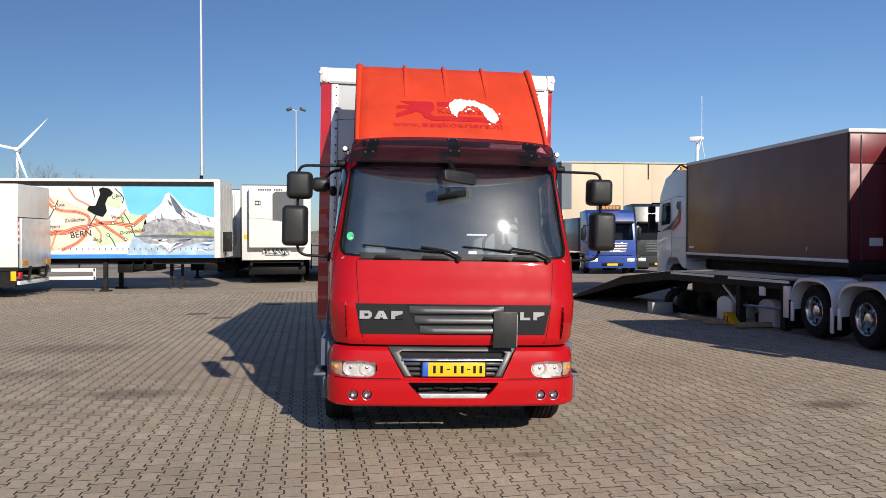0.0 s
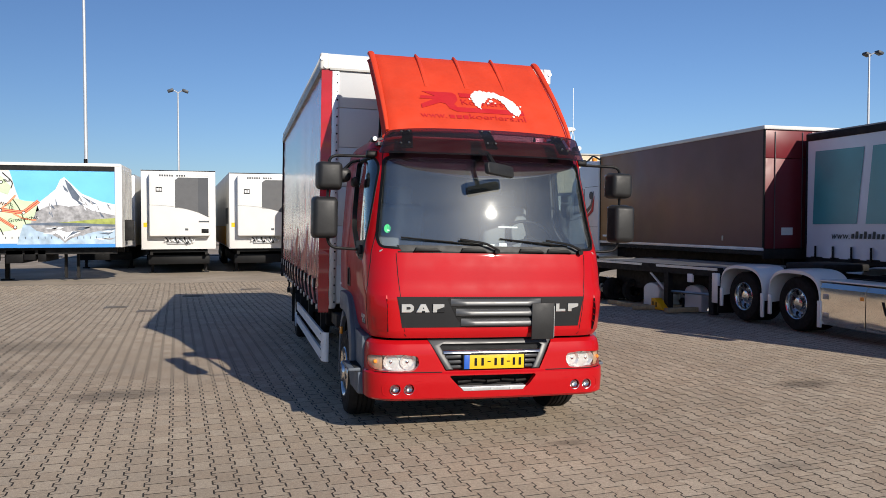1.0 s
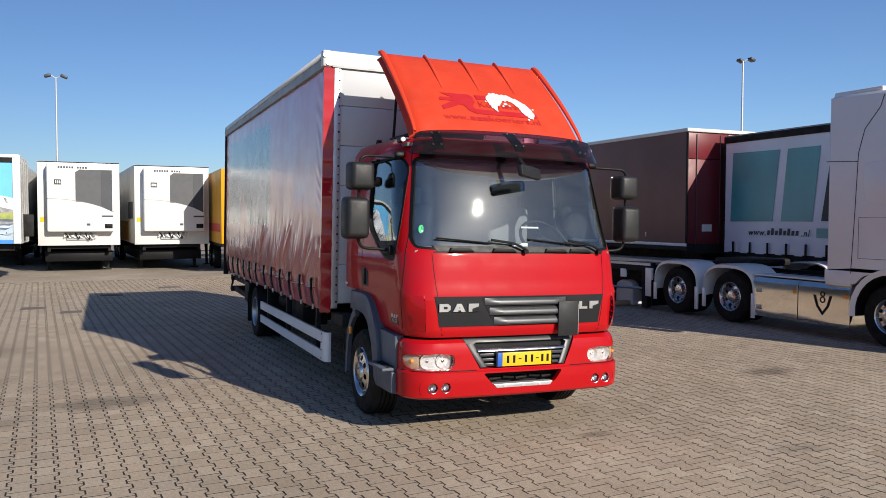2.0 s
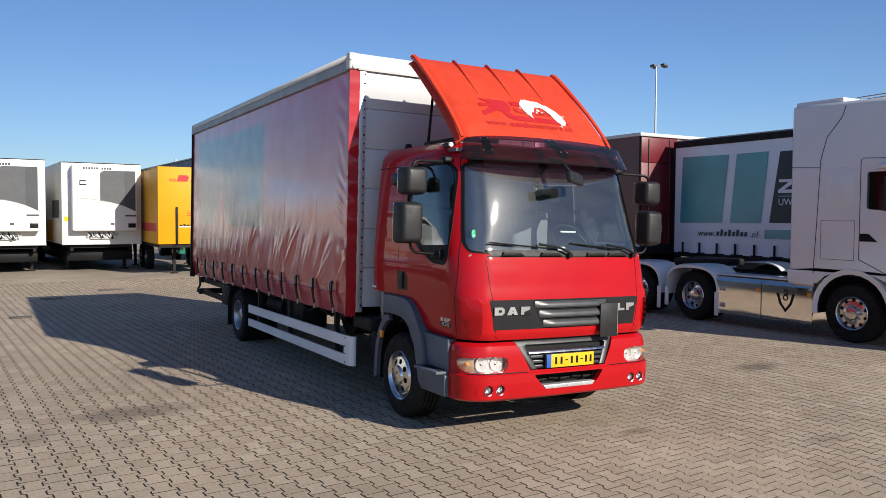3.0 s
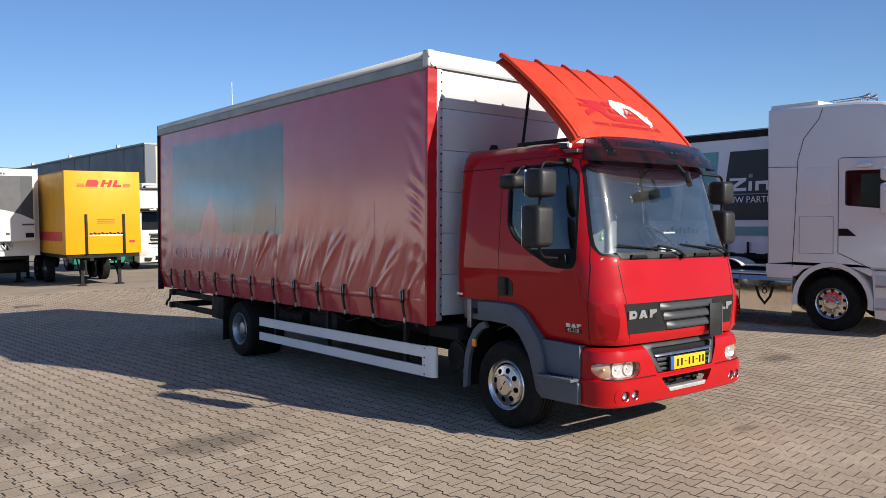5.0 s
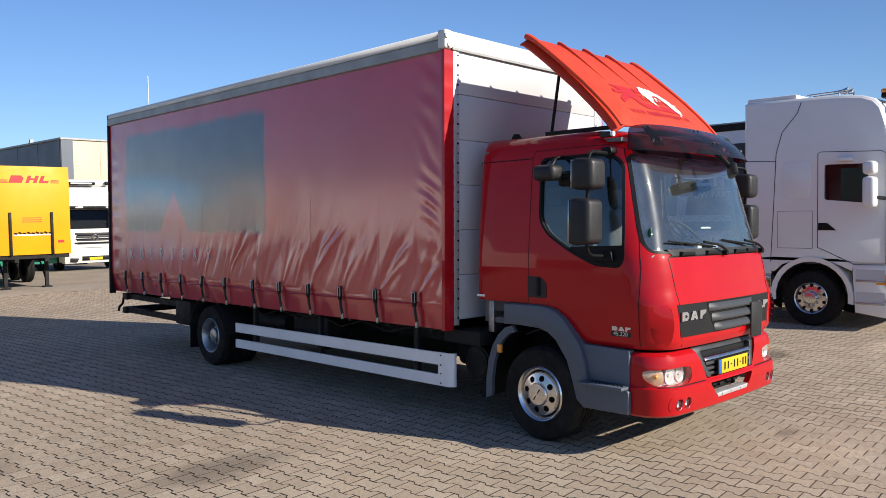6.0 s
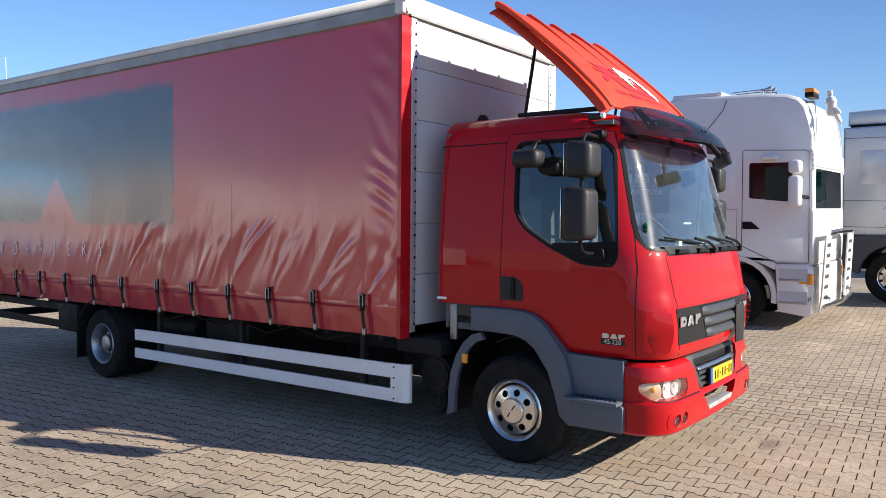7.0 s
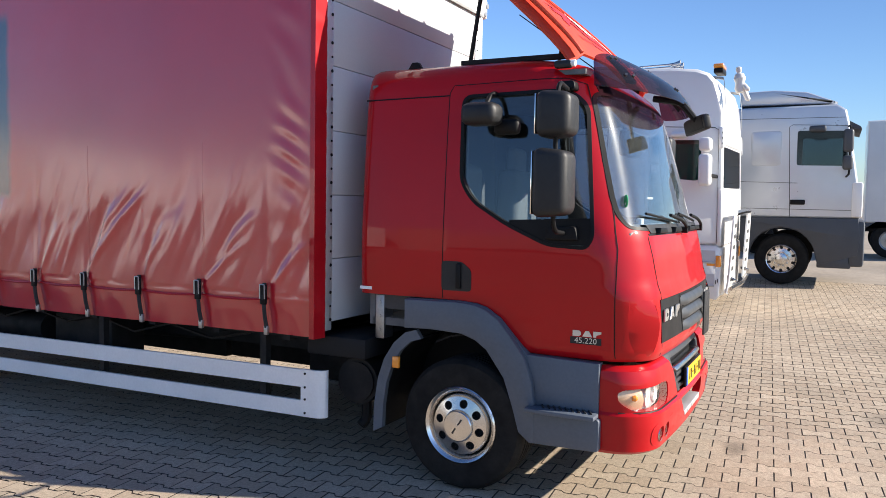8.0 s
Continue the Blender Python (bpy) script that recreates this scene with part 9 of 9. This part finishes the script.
bar = slab("roof_lamp_bar", star, BLACK, -0.85, 0.20, 0.34, 0.48, 3.54, 3.66, 0.03)
slab("lamp_tube", bar, PAPER, -0.78, 0.05, 0.325, 0.345, 3.57, 3.63, 0.01)
slab("beacon", star, BLACK, 0.62, 0.76, 0.40, 0.54, 3.54, 3.70, 0.04)
roof_sign = thing("roof_sign", "small brown roof sign board on a lorry cab", "sign", Matrix.Translation((11.5, 32.2, FZ + 3.25)))
slab("sign_board", roof_sign, IRON, -0.62, 0.62, 0.0, 0.12, 0.0, 0.24, 0.02)
for k in range(6):
    slab("lettering_bar", roof_sign, AMBER, -0.52 + 0.18 * k, -0.40 + 0.18 * k, -0.006, 0.0, 0.06, 0.18)

# ---- halls, masts, turbines, trees ----
CREAM = material("cream_cladding", (0.52, 0.43, 0.31), 0.6, stain=0.04, stain_size=0.15, grain=0.02)
HALL_GREY = material("grey_cladding", (0.10, 0.12, 0.15), 0.5, stain=0.06, stain_size=0.2)
hall = thing("warehouse", "cream and dark grey clad flat-roofed warehouse", "building", Matrix.Translation((18.4, 69.0, ground_z(60))) @ pose(0, 0, 0, 0, 0, 3.0))
wall = slab("front_wall", hall, CREAM, 0.0, 60.0, 0.0, 0.25, 0.0, 9.15, 0.0, "cream panelled front wall")
for k in range(20):
    slab("wall_panel", wall, CREAM, 0.4 + 2.98 * k, 3.35 + 2.98 * k, -0.03, 0.0, 0.3, 9.0, 0.01)
slab("side_wall", hall, HALL_GREY, 0.0, 0.25, 0.25, 60.0, 0.0, 9.15, 0.0, "dark grey side wall")
slab("corner_cladding", hall, HALL_GREY, -0.05, 0.95, -0.10, 0.0, 4.6, 9.15, 0.0, "dark grey corner cladding")
for k in range(12):
    slab("cladding_joint", hall, SEAM, -0.01, 0.0, 0.3 + 4.9 * k, 0.36 + 4.9 * k, 0.0, 9.1)
slab("roof", hall, RAIL, 0.0, 60.0, 0.25, 60.0, 9.0, 9.12)
slab("parapet", hall, RAIL, -0.1, 60.1, -0.14, 0.3, 9.15, 9.30)
slab("parapet", hall, RAIL, -0.1, 0.3, 0.3, 60.0, 9.15, 9.30)
slab("down_pipe", hall, SEAM, 8.9, 9.0, -0.12, -0.04, 7.6, 9.1)
for k in range(3):
    slab("roof_vent", hall, RAIL, 0.4, 0.7, 8 + 15 * k, 8.3 + 15 * k, 9.12, 9.75)
door = slab("loading_door", hall, RAIL, 12.0, 16.0, -0.06, 0.0, 0.0, 4.5, 0.01)
MAST = material("galvanised_mast", (0.52, 0.54, 0.56), 0.5, 0.5, stain=0.06)


def mast(x, y, h, r, heads, label):
    t = thing("light_mast", label, "light mast", Matrix.Translation((x, y, ground_z(y))), "yard light masts")
    bm = fresh()
    cyl(bm, (0, 0, 0), (0, 0, h), r, 12, r * 0.45)
    part("pole", bm, MAST, t)
    slab("base_box", t, MAST, -r * 1.4, r * 1.4, -r * 1.4, r * 1.4, 0, 0.9, 0.02)
    for dx, dy in heads:
        bm = fresh()
        tube(bm, bent([(0, 0, h - 0.1), (dx * 0.6, dy * 0.6, h + 0.15), (dx, dy, h + 0.1)], 0.2), 0.05, 6)
        part("arm", bm, MAST, t)
        bm = fresh()
        box(bm, dx - 0.28, dx + 0.28, dy - 0.28, dy + 0.28, h - 0.02, h + 0.22, 0.06)
        bmesh.ops.rotate(bm, cent=(dx, dy, h + 0.1), matrix=Matrix.Rotation(0.35 * (1 if dx >= 0 else -1), 3, "Y"), verts=bm.verts)
        part("lamp_head", bm, DARK_GREY, t)


mast(-9.73, 37.3, 19.5, 0.11, ((0.5, 0), (-0.5, 0)), "tall galvanised light mast with a tapered pole")
mast(-7.6, 70.7, 14.2, 0.13, ((0.65, 0), (-0.65, 0)), "galvanised mast with twin floodlights")
mast(49.7, 49.2, 16.3, 0.16, ((0.7, -0.3), (0.2, 0.5)), "galvanised mast with twin floodlights")
bm = fresh()
cyl(bm, (0, 0, 0), (0, 0, 0.5), 0.09, 10)
box(bm, -0.12, 0.12, -0.12, 0.12, 0.0, 0.25)
cam_box = part("mast_camera", bm, BLACK)
tagged(cam_box, "small black camera fixed on a light mast", "camera").matrix_basis = Matrix.Translation((-9.73, 37.15, 4.6))
TURBINE = material("turbine_white", (0.80, 0.81, 0.82), 0.5, stain=0.03)


def turbine(x, y, hub, length, angle, facing):
    t = thing("wind_turbine", "white three-bladed wind turbine standing far off", "wind turbine", Matrix.Translation((x, y, -0.2)) @ pose(0, 0, 0, 0, 0, facing), "wind turbines")
    bm = fresh()
    cyl(bm, (0, 0, 0), (0, 0, hub), hub * 0.023, 16, hub * 0.013)
    part("tower", bm, TURBINE, t)
    bm = fresh()
    box(bm, -1.8, 1.8, -3.0, 6.0, hub - 0.5, hub + 3.2, 0.8)
    part("nacelle", bm, TURBINE, t)
    bm = fresh()
    lathe(bm, [(0.01, -2.2), (1.2, -1.6), (1.7, 0.0), (1.7, 0.6)], (0, -3.2, hub + 1.4), (0, 1, 0), 14)
    part("hub", bm, TURBINE, t)
    for k in range(3):
        a = math.radians(angle + 120 * k)
        d, n = Vector((math.sin(a), 0, math.cos(a))), Vector((math.cos(a), 0, -math.sin(a)))
        c = Vector((0, -3.4, hub + 1.4))
        bm = fresh()
        rings = []
        for q, wd in ((0.02, 0.7), (0.10, 1.1), (0.25, 1.3), (0.6, 0.8), (0.9, 0.4), (1.0, 0.15)):
            p = c + d * length * q
            rings.append([p - n * wd * 0.4, p + Vector((0, -0.25, 0)), p + n * wd, p + Vector((0, 0.25, 0))])
        skin(bm, rings)
        part("blade", bm, TURBINE, t)


turbine(-235, 545, 59, 29, 41, 15)
turbine(262, 595, 78, 34, 0, 60)
BARK = material("bare_bark", (0.15, 0.135, 0.125), 0.9, grain=0.2)
TWIG = material("bare_twigs", (0.17, 0.155, 0.145), 0.9, grain=0.2)


def bare_tree(x, y, h, seed):
    rnd = random.Random(seed)
    t = thing("bare_tree", "leafless deciduous tree beyond the yard", "tree", Matrix.Translation((x, y, -0.2)), "bare trees")
    trunk, twigs = fresh(), fresh()

    def limb(bm_deep, p, d, length, r, level):
        q = p + d * length * 0.5 + Vector((rnd.uniform(-1, 1), rnd.uniform(-1, 1), 0)) * length * 0.06
        e = q + (d + Vector((rnd.uniform(-0.2, 0.2), rnd.uniform(-0.2, 0.2), 0.15))).normalized() * length * 0.5
        target = trunk if level < 2 else twigs
        cyl(target, p, q, r, 5 if level < 2 else 3, r * 0.75)
        cyl(target, q, e, r * 0.75, 5 if level < 2 else 3, r * 0.5)
        if level >= 5:
            return
        for k in range(rnd.choice((3, 3, 4)) if level else 6):
            s = rnd.uniform(0.35, 1.0)
            o = p + (e - p) * s
            a = rnd.uniform(0, 2 * math.pi)
            w = Vector((math.cos(a), math.sin(a), rnd.uniform(0.5, 1.1))).normalized()
            limb(bm_deep, o, (d * 0.5 + w * 0.75).normalized(), length * rnd.uniform(0.45, 0.7), r * 0.5, level + 1)

    limb(None, Vector((0, 0, 0)), Vector((0, 0, 1)), h * 0.5, h * 0.022, 0)
    part("trunk", trunk, BARK, t)
    part("crown", twigs, TWIG, t, smooth=0)


for k, (x, y, h) in enumerate(((-61, 118, 13.8), (-54.8, 121, 12.8), (-48.3, 118, 14.5), (-44.4, 120, 13.6), (-51.5, 124, 12))):
    bare_tree(x, y, h, 20 + k)
# wire fence along the far edge of the yard
fence = thing("yard_fence", "low wire fence on dark posts behind the trailers", "fence", Matrix.Translation((0, 39.5, ground_z(40))))
for k in range(16):
    slab("post", fence, CHASSIS, -30 + 2.6 * k - 0.04, -30 + 2.6 * k + 0.04, -0.04, 0.04, 0, 1.5)
for z in (0.15, 0.75, 1.4):
    band([(-30.5, 0, z), (9.5, 0, z)], 0.02, CHASSIS, "wire", fence)
bm = fresh()
hz = [(-400 + 10 * i, 3.2 + 2.6 * noise.noise((i * 0.37, 3, 1)) + 1.2 * noise.noise((i * 1.3, 1, 1))) for i in range(81)]
for (x0, z0), (x1, z1) in zip(hz, hz[1:]):
    bm.faces.new([bm.verts.new(p) for p in ((x0, 0, -0.3), (x1, 0, -0.3), (x1, 3, max(1, z1)), (x0, 3, max(1, z0)))])
HEDGE = material("far_scrub", (0.10, 0.095, 0.08), 0.95, stain=0.3, stain_size=0.15, grain=0.3, grain_size=1.5)
woods = part("far_scrub", bm, HEDGE, None, smooth=0)
tagged(woods, "brown leafless scrub on the far horizon", "scrub", kind="stuff").matrix_basis = Matrix.Translation((0, 240, 0))
west = new("far_scrub", woods.data)
tagged(west, "brown leafless scrub beyond the open side of the yard", "scrub", kind="stuff").matrix_basis = Matrix.Translation((-130, 0, 0)) @ Matrix.Rotation(radians(90), 4, "Z")

# ---- block paving: interlocking double-T blocks, laid in columns that run away from the nose of the lorry ----
def paver_material():
    m = bpy.data.materials.new("concrete_block")
    m.use_nodes = True
    n, l = m.node_tree.nodes, m.node_tree.links
    p = n["Principled BSDF"]
    p.inputs["Roughness"].default_value = 0.82
    p.inputs["Specular IOR Level"].default_value = 0.35
    geo = n.new("ShaderNodeNewGeometry")
    oi = n.new("ShaderNodeObjectInfo")

    def tex(size, detail=5.0, rough=0.6):
        t = n.new("ShaderNodeTexNoise")
        t.inputs["Scale"].default_value, t.inputs["Detail"].default_value, t.inputs["Roughness"].default_value = size, detail, rough
        l.new(geo.outputs["Position"], t.inputs["Vector"])
        return t.outputs["Fac"]

    def ramp(v, a, b, lo, hi):
        r = n.new("ShaderNodeMapRange")
        r.interpolation_type = "SMOOTHSTEP"
        for k, q in zip(("From Min", "From Max", "To Min", "To Max"), (a, b, lo, hi)):
            r.inputs[k].default_value = q
        l.new(v, r.inputs["Value"])
        return r.outputs[0]

    def maths(op, a, b):
        q = n.new("ShaderNodeMath")
        q.operation = op
        for i, v in enumerate((a, b)):
            if isinstance(v, (int, float)):
                q.inputs[i].default_value = v
            else:
                l.new(v, q.inputs[i])
        return q.outputs[0]

    both = maths("FRACT", maths("ADD", geo.outputs["Random Per Island"], oi.outputs["Random"]), 0.0)
    hue = n.new("ShaderNodeMix")
    hue.data_type = "RGBA"
    hue.inputs["A"].default_value, hue.inputs["B"].default_value = (0.388, 0.306, 0.221, 1), (0.428, 0.352, 0.264, 1)
    l.new(both, hue.inputs["Factor"])
    value = ramp(maths("FRACT", maths("MULTIPLY", both, 7.31), 0.0), 0, 1, 0.92, 1.06)
    value = maths("MULTIPLY", value, ramp(tex(200, 4, 0.75), 0.3, 0.7, 0.70, 1.24))
    value = maths("MULTIPLY", value, ramp(tex(42, 5, 0.7), 0.3, 0.7, 0.80, 1.14))
    value = maths("MULTIPLY", value, ramp(tex(0.35, 4), 0.32, 0.68, 0.91, 1.07))
    value = maths("MULTIPLY", value, ramp(tex(2.2, 6, 0.7), 0.54, 0.76, 1.0, 0.86))
    # oil spots and a chalky smear
    pos = n.new("ShaderNodeSeparateXYZ")
    l.new(geo.outputs["Position"], pos.inputs[0])
    wob = maths("MULTIPLY", maths("SUBTRACT", tex(3.0, 6), 0.5), 1.3)
    for x, y, rx, ry, deep in ((-3.36, 2.56, 0.75, 0.34, 0.55), (4.15, 1.36, 0.5, 0.22, 0.5), (-5.6, 6.6, 1.5, 0.7, 0.68), (-5.2, 4.0, 1.0, 0.5, 0.72), (0.53, -0.22, 0.22, 0.10, 0.6), (-4.4, 2.1, 0.5, 0.3, 0.75), (5.75, 0.45, 0.6, 0.35, 1.35), (1.9, -1.2, 0.3, 0.15, 0.7)):
        dx = maths("DIVIDE", maths("SUBTRACT", pos.outputs["X"], x), rx)
        dy = maths("DIVIDE", maths("SUBTRACT", pos.outputs["Y"], y), ry)
        d = maths("ADD", maths("SQRT", maths("ADD", maths("MULTIPLY", dx, dx), maths("MULTIPLY", dy, dy)), 0.0), wob)
        value = maths("MULTIPLY", value, ramp(d, 0.3, 1.2, deep, 1.0))
    out = n.new("ShaderNodeVectorMath")
    out.operation = "SCALE"
    l.new(hue.outputs["Result"], out.inputs[0])
    l.new(value, out.inputs["Scale"])
    l.new(out.outputs[0], p.inputs["Base Color"])
    b = n.new("ShaderNodeBump")
    b.inputs["Strength"].default_value, b.inputs["Distance"].default_value = 0.6, 0.004
    l.new(tex(180, 4), b.inputs["Height"])
    l.new(b.outputs[0], p.inputs["Normal"])
    return m


BLOCK = paver_material()
PITCH, LONG, TURN_BLOCK = 0.150, 0.207, radians(4.3)
HALF, STEP = PITCH / 2, 0.0150


def block_outline(gap):
    """The outline of one block, smaller by gap on all sides."""
    a, b = LONG * 0.25 + 0.011, LONG * 0.25 - 0.011
    wide, slim, end = HALF + STEP - gap, HALF - STEP - gap, LONG / 2 - gap * 0.75
    right = [(wide, -end), (wide, -a), (slim, -b), (slim, b), (wide, a), (wide, end)]
    return right + [(-x, y) for x, y in right[::-1]]


TOP, RIM = block_outline(0.0060), block_outline(0.0052)
tops = [(x, y, 0.0) for x, y in TOP] + [(x, y, -0.0014) for x, y in RIM] + [(x, y, -0.026) for x, y in RIM]
faces = [tuple(range(12))] + [(12 + i, 12 + (i + 1) % 12, (i + 1) % 12, i) for i in range(12)] + [(24 + i, 24 + (i + 1) % 12, 12 + (i + 1) % 12, 12 + i) for i in range(12)]
block_mesh = bpy.data.meshes.new("paving_block")
block_mesh.from_pydata(tops, [], faces)
block_mesh.materials.append(BLOCK)
# the edges of the blocks are as dirty as the joints
# block edges take the dark joint colour, which keeps sunlit edges from showing bright
block_mesh.materials.append(GROUND)
block_mesh.polygons.foreach_set("material_index", [0] + [1] * 24)
ca, sa = math.cos(TURN_BLOCK), math.sin(TURN_BLOCK)
base_pts = np.array(tops)
near, all_pts, all_faces, count = [], [], [], 0
rnd = np.random.RandomState(5)
for i in range(-130, 120):
    for j in range(-75, 140):
        u, v = i * PITCH, (j + 0.5 * (i % 2)) * LONG
        x, y = u * ca - v * sa, u * sa + v * ca
        if not (-14.9 < x < 12.9 and -9.9 < y < 20.9):
            continue
        dz, tx, ty = rnd.uniform(-0.0008, 0.0008), rnd.normal(0, 0.004), rnd.normal(0, 0.004)
        if -3.0 < x < -1.0 and -2.6 < y < 1.6:
            near.append((x, y, dz, tx, ty))
            continue
        p = base_pts.copy()
        p[:, 2] += dz + p[:, 0] * ty + p[:, 1] * tx
        q = np.stack([p[:, 0] * ca - p[:, 1] * sa + x, p[:, 0] * sa + p[:, 1] * ca + y, p[:, 2] + ground_z(y, x)], 1)
        all_pts.append(q)
        all_faces += [tuple(k + count for k in f) for f in faces]
        count += 36
me = bpy.data.meshes.new("paving_blocks")
me.from_pydata(np.concatenate(all_pts).tolist(), [], all_faces)
me.materials.append(BLOCK)
me.materials.append(GROUND)
me.polygons.foreach_set("material_index", ([0] + [1] * 24) * (count // 36))
field = new("paving_blocks", me)
field.parent = ground
tagged(field, "interlocking concrete paving blocks with dark joints", kind="stuff")
for x, y, dz, tx, ty in near:
    ob = new("paving_block", block_mesh)
    ob.parent = ground
    ob.matrix_basis = Matrix.Translation((x, y, ground_z(y, x) + dz)) @ Matrix.Rotation(TURN_BLOCK, 4, "Z") @ Euler((tx, -ty, 0)).to_matrix().to_4x4()
